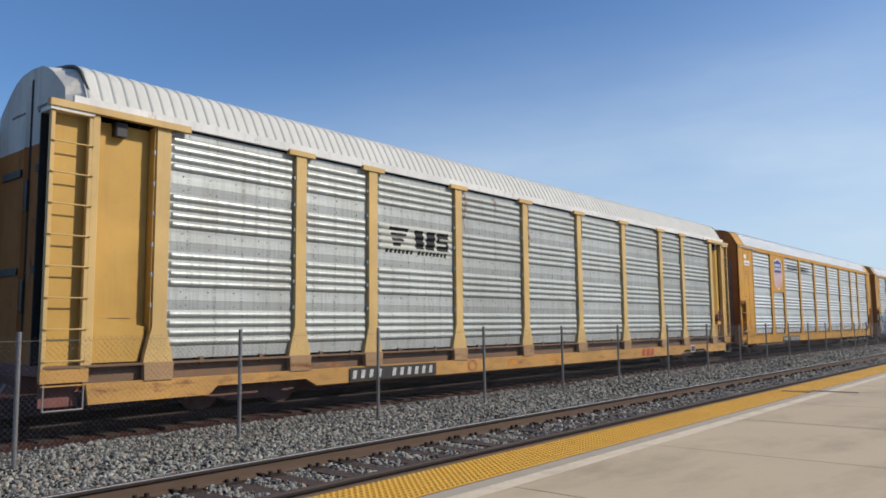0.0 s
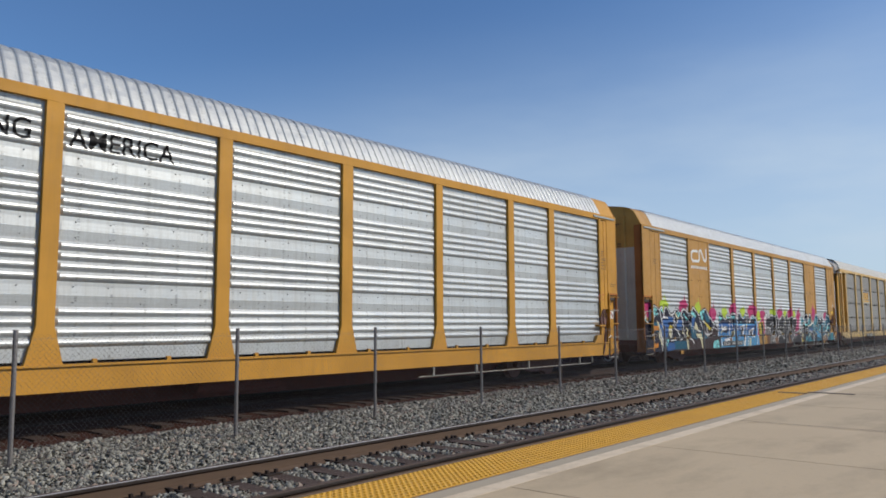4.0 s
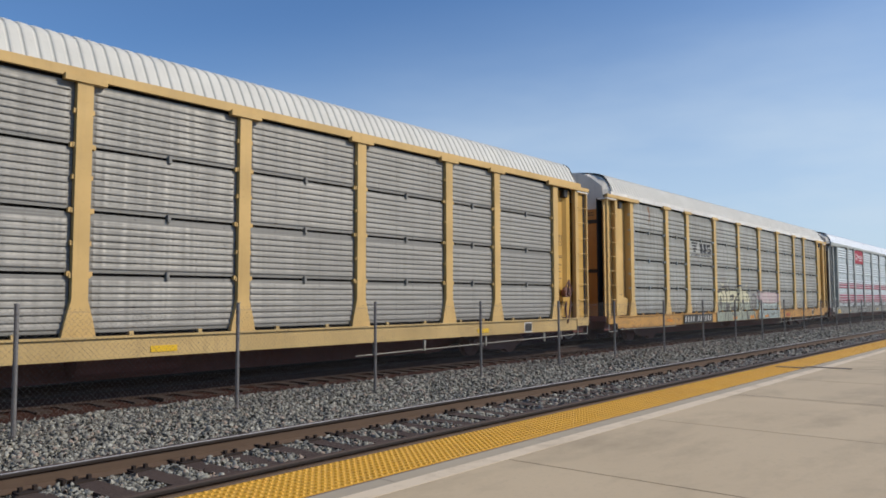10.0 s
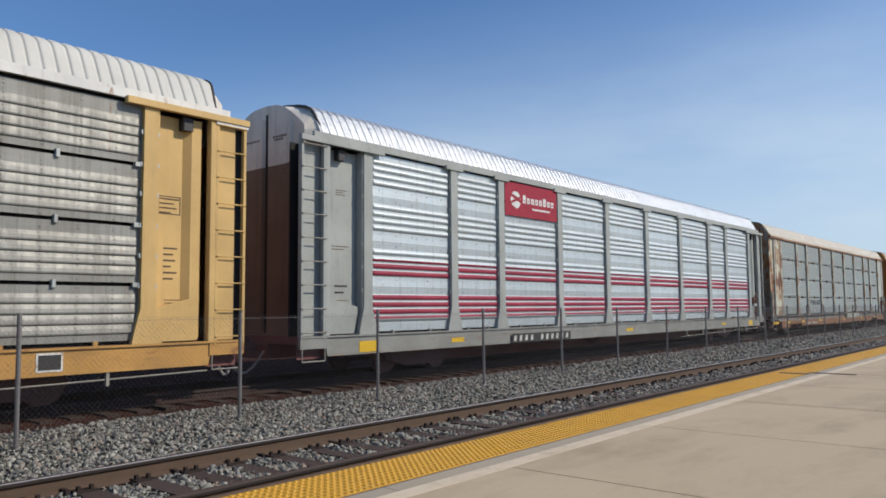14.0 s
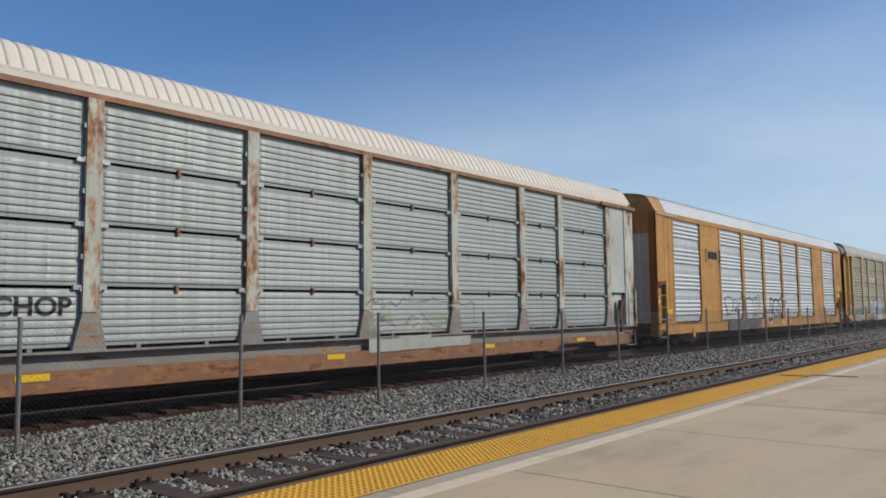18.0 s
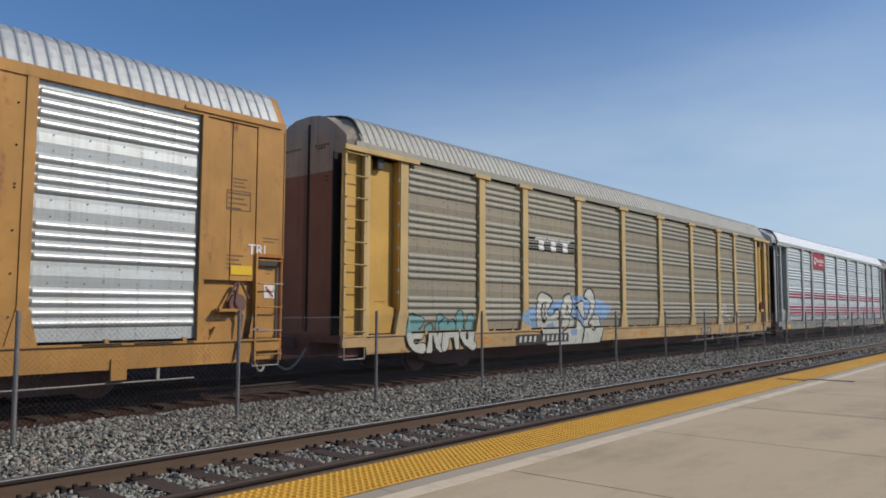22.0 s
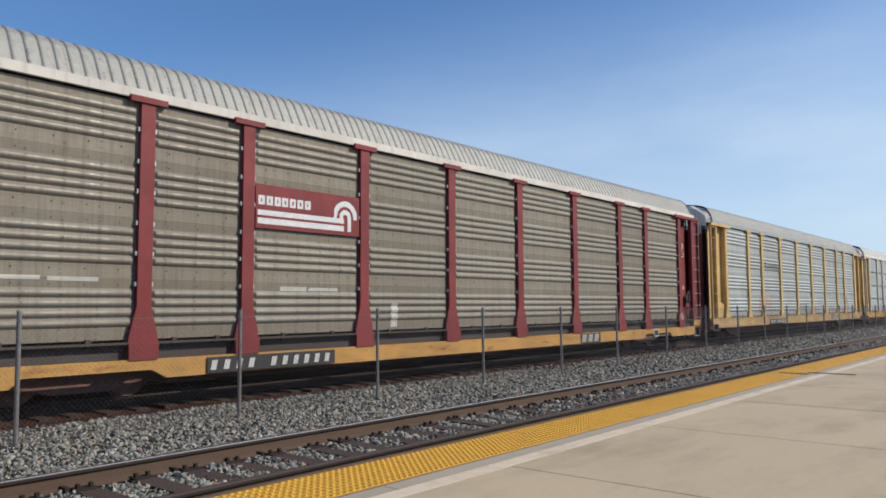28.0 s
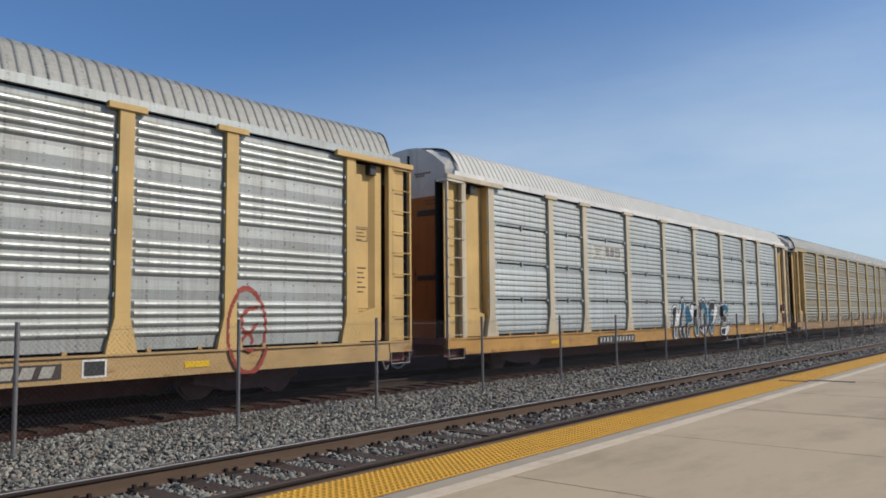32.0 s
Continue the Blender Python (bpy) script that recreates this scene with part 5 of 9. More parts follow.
RED = ((1.20, 1.72), (1.95, 2.46))
plain_ends = (paint_rust_door, end_white)
cars = [
    staked_car(4.48, "grey corrugated auto rack car with yellow posts and white roof", sheet_light, FULL, paint_cream, paint_orange, roof_white, paint_white, paint_yellow, plain_ends, notch=True, upper=paint_walnut),
    flush_car(33.31, "golden yellow auto rack car with bright corrugated panels and shield emblem", sheet_bright, paint_gold, paint_gold, roof_silver, paint_gold, (end_soot, paint_rust_door), GOLD, (), 4.2, 26.95, True),
    flush_car(62.19, "tan brown auto rack car with silver panels and bright graffiti", sheet_bright, paint_brown, paint_brown, roof_silver, paint_brown, (end_light, door_gold), FLUSH, (1, 7), 4.1),
    staked_car(90.32, "dull grey tiered auto rack car with pale yellow posts", sheet_grey, REED, paint_cream, paint_wheat, roof_white, paint_cream, paint_yellow, (door_gold, end_white), low_edge=0.55),
    staked_car(118.94, "streaked grey auto rack car with yellow posts and faded graffiti", sheet_dark, GAPPED, paint_cream, paint_orange, roof_white, paint_white, paint_cream, (door_tan, end_white), brake=False),
    staked_car(147.55, "silver and light grey auto rack car with crimson stripes", sheet_frost, FULL, paint_grey, paint_ash_sill, roof_bright, paint_grey, paint_grey, (end_dark, end_white), red=RED, bars=False),
    staked_car(176.15, "pale blue-grey auto rack car with heavy rust and cream roof", sheet_blue, FINE, paint_pale, paint_rusty_sill, roof_cream, paint_rusty_sill, paint_pale_door, (end_streaked, end_streaked), notch=True, bar=False, bars=False, plated=True, upper=grey_band, crown=0.84),
    flush_car(205.31, "tan brown auto rack car with bright corrugated panels and outline graffiti", sheet_bright, paint_tan, paint_tan, roof_silver, paint_tan, (end_light, door_tan), FLUSH, (1, 7), 4.1),
    staked_car(233.52, "dusty tan-grey auto rack car with yellow posts and pale graffiti", sheet_tan, FULL, paint_wheat, paint_dusty, roof_dull, sheet_tan, paint_yellow, (door_plum, end_stone), bars=False),
    staked_car(262.16, "silver and light grey auto rack car with crimson stripes", sheet_frost, FULL, paint_grey, paint_ash_sill, roof_bright, paint_grey, paint_grey, (end_dark, end_white), red=RED, bars=False),
    staked_car(290.84, "grimy brown-grey auto rack car with dark red posts and doors", sheet_umber, FULL, paint_maroon, paint_orange, roof_dull, end_white, paint_maroon, (paint_maroon, end_white), notch=True, upper=dark_sill),
    staked_car(319.51, "light grey corrugated auto rack car with yellow posts and faint graffiti", sheet_light, FULL, paint_cream, paint_dusty, roof_dull, sheet_light, paint_cream, (door_plum, end_white), bar=False, bars=False, low_edge=0.50, brake=False),
    staked_car(348.12, "grey tiered auto rack car with cream posts and a small tag", sheet_light, TIER, paint_oat, paint_orange, roof_white, paint_white, paint_cream, plain_ends),
    staked_car(376.72, "dusty grey corrugated auto rack car with faded posts", sheet_tan, FULL, paint_wheat, paint_umber_sill, roof_dull, sheet_tan, paint_wheat, plain_ends),
]


# ---- painted emblems and graffiti: thin films of paint that follow the sheets ----
inks = {}


def ink(name, colour, rough=0.55):
    if name not in inks:
        inks[name] = plain("spray_" + name, colour, rough, 0.0, 0.24, 3.5)
        inks[name].node_tree.nodes["Principled BSDF"].inputs["Specular IOR Level"].default_value = 0.2
    return inks[name]


NAVY, BLUE, SKY, TEAL, CYAN, CREAM = ink("navy", (0.014, 0.013, 0.026)), ink("blue", (0.030, 0.105, 0.29)), ink("light_blue", (0.075, 0.285, 0.50)), ink("teal", (0.011, 0.092, 0.150)), ink("cyan", (0.22, 0.62, 0.62)), ink("cream", (0.62, 0.58, 0.36))
INK_WHITE, INK_BLACK, CHARCOAL, PINK, LIME, LEMON = ink("white", (0.68, 0.68, 0.66)), ink("black", (0.014, 0.014, 0.016)), ink("charcoal", (0.020, 0.020, 0.022)), ink("magenta", (0.42, 0.035, 0.13)), ink("lime", (0.42, 0.55, 0.05)), ink("yellow", (0.60, 0.47, 0.05))
CRIMSON, ORANGE, SHIELD_BLUE, GOLDEN = ink("crimson", (0.33, 0.03, 0.05)), ink("orange", (0.60, 0.22, 0.02)), ink("deep_blue", (0.035, 0.05, 0.22)), ink("amber", (0.62, 0.34, 0.03))
FADED_CREAM, FADED_GREEN, FADED_PINK, FADED_BLUE, GREY_FILM, RUST_RED = ink("faded_cream", (0.52, 0.49, 0.33)), ink("faded_green", (0.33, 0.36, 0.29)), ink("faded_pink", (0.44, 0.345, 0.345)), ink("faded_blue", (0.36, 0.42, 0.40)), ink("grey", (0.22, 0.21, 0.20)), ink("rust_red", (0.42, 0.26, 0.19))
PALE_FILL, LAKE = ink("pale_fill", (0.50, 0.50, 0.44)), ink("lake_blue", (0.22, 0.34, 0.52))


def depth_grid(spec, xs, zs):
    """Outer skin of the car on a grid; not a number in the slots between sheets."""
    post, sill = np.full(len(zs), -0.012), np.full(len(zs), -0.0145)
    panel_line = np.array([section_depth(spec["section"], z) for z in zs])
    covered = np.zeros(len(zs), bool)
    for line in spec["section"]:
        covered |= (zs >= line[0][0] + 0.002) & (zs <= line[-1][0] - 0.002)
    panel_line[~covered] = np.nan
    out = np.empty((len(xs), len(zs)))
    for i, x in enumerate(xs):
        row = post
        for j, (a, b) in enumerate(spec["bays"]):
            if a + 0.02 <= x <= b - 0.02:
                row = np.full(len(zs), 0.016) if j in spec["blind"] else panel_line
        for a, b in spec.get("flares", ()):
            if a - 0.14 < x < b + 0.14:
                row = np.where(zs < DECK + 0.55 * (1 - max(a - x, x - b, 0.0) / 0.14), -0.012, row)
        for a, b, top, deep in spec.get("recess", ()):
            if a <= x <= b:
                row = np.where(zs < top, deep, row)
        out[i] = np.where(zs < DECK + 0.005, -0.036, row)
    return out


def decal(spec, name, x0, x1, z0, z1, colour_at, materials, label="", res=0.02, lift=0.004):
    """A film of paint: colour_at gives, for a grid of places, the number of the paint or -1 for bare sheet."""
    xs, zs = np.arange(x0, x1 + res, res), np.arange(z0, z1 + res, res)
    kinds = colour_at(*np.meshgrid((xs[:-1] + xs[1:]) / 2, (zs[:-1] + zs[1:]) / 2, indexing="ij"))
    depth = depth_grid(spec, xs, zs) - lift
    good = ~np.isnan(depth)
    kinds = np.where(good[:-1, :-1] & good[1:, :-1] & good[:-1, 1:] & good[1:, 1:], kinds, -1)
    ii, jj = np.nonzero(kinds >= 0)
    if not len(ii):
        return None
    w = len(zs)
    corner = np.stack([ii * w + jj, (ii + 1) * w + jj, (ii + 1) * w + jj + 1, ii * w + jj + 1], 1)
    used, faces = np.unique(corner, return_inverse=True)
    faces = faces.reshape(-1, 4)
    points = np.stack([xs[used // w], depth.ravel()[used], zs[used % w]], 1)
    me = bpy.data.meshes.new(name)
    me.vertices.add(len(points)), me.loops.add(faces.size), me.polygons.add(len(faces))
    me.vertices.foreach_set("co", points.ravel())
    me.loops.foreach_set("vertex_index", faces.ravel().astype(np.int32))
    me.polygons.foreach_set("loop_start", np.arange(0, faces.size, 4, dtype=np.int32))
    for m in materials:
        me.materials.append(m)
    me.polygons.foreach_set("material_index", kinds[ii, jj].astype(np.int32))
    me.update(calc_edges=True)
    return part(name, me, None, spec["thing"], label)


def to_line(X, Z, points):
    """Distance from each place to a bent line."""
    best = np.full(X.shape, 9.0)
    for (ax, az), (bx, bz) in zip(points, points[1:]):
        dx, dz = bx - ax, bz - az
        t = np.clip(((X - ax) * dx + (Z - az) * dz) / (dx * dx + dz * dz + 1e-9), 0, 1)
        best = np.minimum(best, np.hypot(X - ax - t * dx, Z - az - t * dz))
    return best


STROKES = [
    [[(0, 0), (0.08, 1.0), (0.62, 0.12), (0.95, 1.05)], [(0.62, 0.12), (0.9, -0.1)]],
    [[(0.9, 0.95), (0.2, 1.0), (0.0, 0.55), (0.15, 0.05), (0.95, 0.0)], [(0.1, 0.55), (0.75, 0.5)]],
    [[(0.0, -0.05), (0.12, 0.95), (0.48, 0.35), (0.82, 1.0), (1.0, 0.0)]],
    [[(0.05, 0.2), (0.1, 0.9), (0.7, 1.0), (0.95, 0.55), (0.75, 0.02), (0.1, 0.2)]],
    [[(0.05, 1.0), (0.05, 0.0)], [(0.05, 0.45), (0.85, 1.05)], [(0.25, 0.5), (0.95, -0.08)]],
    [[(0.0, 0.95), (0.12, 0.1), (0.75, 0.0), (0.95, 0.9)], [(0.75, 0.0), (1.0, -0.1)]],
    [[(0.9, 0.9), (0.2, 1.0), (0.1, 0.6), (0.85, 0.42), (0.8, 0.05), (0.0, 0.0)]],
    [[(0.05, 0.0), (0.1, 1.0), (0.8, 0.9), (0.75, 0.5), (0.15, 0.48)]],
]


def letters(x0, x1, z0, z1, number, seed, slant=0.08):
    """Bent strokes that fill a stretch of the car like a row of spray-can letters."""
    rng = random.Random(seed)
    out, w = [], (x1 - x0) / number
    order = list(range(len(STROKES)))
    rng.shuffle(order)
    for i in range(number):
        strokes = STROKES[order[i % len(order)]]
        ox, oz, sw, sh = x0 + w * (i + 0.14) + rng.uniform(-0.06, 0.06), z0 + rng.uniform(-0.04, 0.05), w * 0.74, (z1 - z0) * rng.uniform(0.9, 1.05)
        smooth = []
        for line in strokes:
            pts = [(ox + sw * a + slant * sh * b, oz + sh * b) for a, b in line]
            for _ in range(1):
                pts = [pts[0]] + [q for p, r in zip(pts, pts[1:]) for q in ((0.75 * p[0] + 0.25 * r[0], 0.75 * p[1] + 0.25 * r[1]), (0.25 * p[0] + 0.75 * r[0], 0.25 * p[1] + 0.75 * r[1]))] + [pts[-1]]
            smooth.append(pts)
        out.append(smooth)
    return out


def paint_letters(kinds, X, Z, glyphs, half, white, black, fill, i_white, i_black):
    """Lays each letter over the one before it: a black edge, a white line, and the fill that fill(X, Z, letter) names."""
    for g, strokes in enumerate(glyphs):
        xs = [p[0] for line in strokes for p in line]
        a, b = np.searchsorted(X[:, 0], (min(xs) - half - 0.3, max(xs) + half + 0.3))
        x, z, k = X[a:b], Z[a:b], kinds[a:b]
        d = np.min([to_line(x, z, line) for line in strokes], axis=0)
        rise = np.clip((z - z.min()) / (np.ptp(z) + 1e-6), 0, 1)
        wobble = half * (0.62 + 0.75 * rise + 0.20 * np.sin(5 * x + 3 * z + g) + 0.14 * np.sin(11 * z - 7 * x + 2 * g))
        k[d < wobble + white + black] = i_black
        k[d < wobble + white] = i_white
        inside = d < wobble
        k[inside] = fill(x, z, g, d)[inside]
    return kinds


def blobs(kinds, X, Z, spots, number):
    for x, z, r in spots:
        d = np.hypot((X - x) * 0.8, (Z - z) * (1.0 + 0.5 * (Z > z)))
        d = d - 0.08 * r * np.sin(2 * np.arctan2(Z - z, X - x) + 9 * x) - 0.06 * r * np.sin(9 * X + 4 * Z)
        kinds[(d < r)] = number
        kinds[(to_line(X, Z, [(x + 0.2 * r, z + r * 0.4), (x + r * 0.55, z + r * 0.75), (x + 0.25 * r, z + r * 1.0), (x + 0.45 * r, z + r * 1.25)]) < 0.16 * r * np.clip((z + 1.4 * r - Z) / r, 0.2, 1))] = number
    return kinds


def scrawl(seed, x0, x1, z0, z1, number, thick):
    def f(X, Z):
        k = np.full(X.shape, -1)
        for strokes in letters(x0, x1, z0, z1, number, seed, 0.2):
            for line in strokes:
                k[to_line(X, Z, line) < thick] = 0
        return k
    return f


class Spray:
    """Lays paint on a grid of places along a car's side: strokes, fills, dots."""

    def __init__(self, X, Z):
        self.X, self.Z, self.k, self.nib = X, Z, np.full(X.shape, -1), 1.0

    def window(self, points, grow):
        xs = [q[0] for q in points]
        a, b = np.searchsorted(self.X[:, 0], (min(xs) - grow, max(xs) + grow))
        return self.X[a:b], self.Z[a:b], self.k[a:b]

    def line(self, points, colour, half):
        points = bend(points, 1)
        X, Z, k = self.window(points, 2 * half)
        k[to_line(X, Z, points) < half * self.nib * (1 + 0.3 * np.sin(7 * X + 5 * Z))] = colour

    def edged(self, points, colour, half):
        self.line([(x, z + 0.028) for x, z in points], BLACK_, half + 0.018)
        self.line(points, colour, half)

    def fill(self, points, colour):
        X, Z, k = self.window(points, 0.05)
        inside = np.zeros(X.shape, bool)
        for (xa, za), (xb, zb) in zip(points, points[1:] + points[:1]):
            if za != zb:
                inside ^= ((za > Z) != (zb > Z)) & (X < (xb - xa) * (Z - za) / (zb - za) + xa)
        k[inside] = colour

    def foot(self, points, colour):
        """Everything below a line, down to the foot of the car."""
        X, Z, k = self.window(points, 0.0)
        k[(Z < np.interp(X, [q[0] for q in points], [q[1] for q in points])) & (Z > 0.47)] = colour

    def dot(self, x, z, r, colour):
        X, Z, k = self.window([(x, z)], 2.5 * r)
        d = np.hypot((X - x) * 0.8, Z - z) + 0.12 * r * np.sin(3 * np.arctan2(Z - z, X - x) + 9 * x)
        k[d < r + 0.022] = BLACK_
        k[d < r] = colour


def bend(line, rounds=2):
    """Rounds the corners of a bent line."""
    for _ in range(rounds):
        line = [line[0]] + [q for p, r in zip(line, line[1:]) for q in ((0.75 * p[0] + 0.25 * r[0], 0.75 * p[1] + 0.25 * r[1]), (0.25 * p[0] + 0.75 * r[0], 0.25 * p[1] + 0.75 * r[1]))] + [line[-1]]
    return line


NAVY_, BLUE_, SKY_, TEAL_, CYAN_, CREAM_, WHITE_, PINK_, LIME_, BLACK_, COAL_, LEMON_, ORANGE_, BROWN_, GREY_, SEA_, SOOT_, DEEP_ = range(18)


def mural_first(p):
    p.fill([(0.03, 1.67), (-0.01, 2.15), (0.6, 2.2), (0.67, 1.68)], PINK_)
    p.foot([(-0.04, 1.61), (0.27, 1.57), (0.59, 1.47), (0.62, 1.93), (0.69, 2.08), (0.86, 2.07), (1.08, 1.97), (1.23, 1.94), (1.3, 2.02), (1.44, 2.03), (1.6, 1.89), (1.74, 1.75), (1.76, 1.88), (1.82, 2.02), (2.02, 2.04), (2.17, 1.89), (2.35, 1.76), (2.54, 1.79), (2.72, 1.89), (2.82, 2.01), (2.99, 1.96), (3.26, 1.78)], NAVY_)
    p.foot([(3.26, 1.78), (3.37, 1.93), (3.55, 2.01), (3.73, 1.96), (3.99, 1.82), (4.17, 2), (4.3, 2.08), (4.5, 2.01), (4.91, 1.75), (5.08, 1.86), (5.33, 2), (5.55, 2.04), (5.78, 1.88), (6.18, 1.54), (6.5, 1.49), (7.26, 1.19)], NAVY_)
    p.foot([(2.3, 0.5), (2.9, 0.80), (3.6, 0.95), (4.3, 0.82), (5.1, 1.05), (5.9, 1.22), (6.6, 1.30), (7.02, 1.2)], SOOT_)
    p.fill([(0.66, 1.5), (1.1, 1.52), (1.05, 1.16), (0.68, 1.25)], TEAL_)
    p.fill([(1.13, 1.49), (1.39, 1.39), (1.58, 0.98), (1.34, 1.04)], BLUE_)
    p.fill([(1.42, 1.59), (1.95, 1.61), (2.08, 1.39), (2.06, 0.96), (1.59, 0.99)], BLUE_)
    p.fill([(1.66, 0.77), (2.37, 0.79), (2.4, 0.53), (1.75, 0.49)], BLUE_)
    p.fill([(2.37, 0.83), (3.49, 0.82), (3.52, 0.52), (2.4, 0.53)], TEAL_)
    p.fill([(2.94, 1.62), (3.33, 1.61), (3.24, 1.22), (2.75, 1.26)], BLUE_)
    p.fill([(4.13, 1.68), (4.54, 1.75), (4.32, 1.38), (4.04, 1.23)], BLUE_)
    p.fill([(3.91, 1.41), (4.61, 1.16), (4.49, 0.85), (4.05, 0.92)], TEAL_)
    p.fill([(5.13, 1.21), (5.75, 0.89), (5.14, 0.85), (5.02, 1.04)], TEAL_)
    p.fill([(5.41, 1.89), (5.83, 1.77), (6.05, 1.52), (5.62, 1.52)], TEAL_)
    p.fill([(2.03, 1.71), (2.49, 1.67), (2.5, 1.53), (2.04, 1.52)], BLUE_)
    p.edged([(-0.04, 1.61), (0.27, 1.57), (0.59, 1.47), (0.62, 1.93), (0.69, 2.08), (0.86, 2.07), (1.08, 1.97), (1.23, 1.94), (1.3, 2.02), (1.44, 2.03), (1.6, 1.89), (1.74, 1.75)], WHITE_, 0.031)
    p.edged([(1.74, 1.75), (1.76, 1.88), (1.82, 2.02), (2.02, 2.04), (2.17, 1.89), (2.35, 1.76), (2.54, 1.79), (2.72, 1.89), (2.82, 2.01), (2.99, 1.96), (3.26, 1.78), (3.37, 1.93), (3.55, 2.01), (3.73, 1.96), (3.99, 1.82)], WHITE_, 0.031)
    p.edged([(3.99, 1.82), (4.17, 2), (4.3, 2.08), (4.5, 2.01), (4.91, 1.75), (5.08, 1.86), (5.33, 2), (5.55, 2.04), (5.78, 1.88), (6.18, 1.54), (6.5, 1.49), (7.26, 1.19)], WHITE_, 0.031)
    p.line([(-0.03, 1.59), (0.06, 1.4), (0.09, 1.18)], WHITE_, 0.043)
    p.line([(0.64, 1.58), (0.76, 1.74), (1.02, 1.83), (1.13, 1.8)], WHITE_, 0.031)
    p.line([(1.22, 1.94), (1.31, 1.69), (1.47, 1.28), (1.59, 1.15)], WHITE_, 0.043)
    p.line([(1.42, 1.64), (1.69, 1.7), (1.99, 1.66)], WHITE_, 0.031)
    p.line([(2.5, 1.79), (2.61, 1.53), (2.51, 1.39), (2.69, 1.24), (2.95, 1.16), (3.14, 0.99)], WHITE_, 0.031)
    p.line([(2.94, 1.57), (2.68, 1.41)], WHITE_, 0.019)
    p.line([(3.27, 1.77), (3.38, 1.51), (3.46, 1.14), (3.6, 0.95)], WHITE_, 0.043)
    p.line([(3.99, 1.78), (3.98, 1.43), (4.19, 1.23), (4.33, 1)], WHITE_, 0.025)
    p.line([(4.93, 1.7), (5.07, 1.43), (5.28, 1.19), (5.75, 0.96)], WHITE_, 0.031)
    p.line([(4.21, 1.38), (4.58, 1.22), (5.02, 1.14)], WHITE_, 0.025)
    p.line([(5.2, 1.58), (5.87, 1.37), (6.26, 1.12), (5.72, 0.98), (5.66, 1.3)], WHITE_, 0.031)
    p.line([(6.18, 1.2), (6.5, 1.36), (7.21, 1.07)], WHITE_, 0.025)
    p.line([(1.16, 1.22), (1.3, 0.99), (1.54, 0.86), (1.68, 0.76)], WHITE_, 0.028)
    p.line([(0.62, 1.19), (0.67, 0.92), (0.75, 0.87)], WHITE_, 0.028)
    p.line([(1.3, 0.99), (1.38, 0.7), (1.25, 0.51)], WHITE_, 0.025)
    p.line([(3.46, 0.94), (4, 0.88), (4.2, 0.71)], WHITE_, 0.025)
    p.line([(2.02, 0.85), (2.57, 0.88)], WHITE_, 0.019)
    p.line([(2.87, 0.86), (3.12, 0.89)], WHITE_, 0.019)
    p.line([(1.67, 0.9), (2.06, 0.94), (3.34, 0.96)], BLACK_, 0.03)
    p.line([(2.05, 1.16), (2.11, 1.25), (2.25, 1.29), (2.42, 1.15), (2.38, 0.92)], WHITE_, 0.031)
    p.fill([(0.92, 1.58), (1.1, 1.5), (1.37, 1.05), (1.24, 1.12)], CREAM_)
    p.fill([(1.05, 1.15), (1.17, 1.09), (1.33, 0.74), (1.24, 0.66)], CREAM_)
    p.fill([(2.05, 1.23), (2.23, 1.29), (2.41, 1.04), (2.31, 0.93), (2.15, 1.05)], CREAM_)
    p.fill([(2.04, 1.32), (2.22, 1.41), (2.45, 1.32), (2.35, 1.25)], LEMON_)
    p.fill([(2.73, 1.87), (2.87, 1.82), (2.94, 1.64), (2.81, 1.6)], CREAM_)
    p.fill([(3.01, 1.51), (3.24, 1.24), (3.58, 1.03), (3.34, 1.1)], CREAM_)
    p.fill([(3.67, 1.35), (3.84, 1.21), (3.95, 0.92), (3.77, 0.97)], CREAM_)
    p.fill([(3.46, 0.92), (3.61, 0.87), (3.7, 0.49), (3.56, 0.5)], CREAM_)
    p.fill([(4.5, 1.54), (4.69, 1.38), (4.83, 1.2), (4.4, 1.24)], CREAM_)
    p.fill([(4.48, 1.08), (5.07, 1.07), (5.14, 0.87), (4.86, 0.81)], CREAM_)
    p.fill([(4.86, 0.85), (5.03, 0.81), (5.09, 0.5), (4.95, 0.53)], CREAM_)
    p.fill([(5.33, 1.58), (5.71, 1.45), (6.1, 1.26), (5.9, 1.2)], LEMON_)
    p.fill([(4.12, 1.95), (4.25, 2.01), (4.23, 1.69), (4.1, 1.69)], CREAM_)
    p.dot(0.78, 1.94, 0.07, CYAN_)
    p.dot(0.91, 1.94, 0.05, CYAN_)
    p.dot(0.79, 1.82, 0.07, CYAN_)
    p.dot(0.97, 1.79, 0.05, CYAN_)
    p.dot(1.39, 1.93, 0.055, CYAN_)
    p.dot(1.48, 1.88, 0.045, CYAN_)
    p.dot(2.92, 1.83, 0.05, CYAN_)
    p.dot(3.03, 1.76, 0.05, CYAN_)
    p.dot(3.14, 1.82, 0.06, CYAN_)
    p.dot(3.56, 1.79, 0.04, CYAN_)
    p.dot(3.68, 1.68, 0.06, CYAN_)
    p.dot(3.82, 1.61, 0.04, CYAN_)
    p.dot(4.16, 1.85, 0.075, CYAN_)
    p.dot(4.37, 1.81, 0.075, CYAN_)
    p.dot(4.5, 1.74, 0.055, CYAN_)
    p.dot(5.12, 1.85, 0.095, CYAN_)
    p.dot(5.35, 1.93, 0.075, CYAN_)
    p.dot(5.2, 1.69, 0.09, CYAN_)
    p.dot(0.18, 1.55, 0.065, CYAN_)
    p.dot(0.27, 1.59, 0.04, CYAN_)
    p.dot(6.35, 0.6, 0.15, CYAN_)
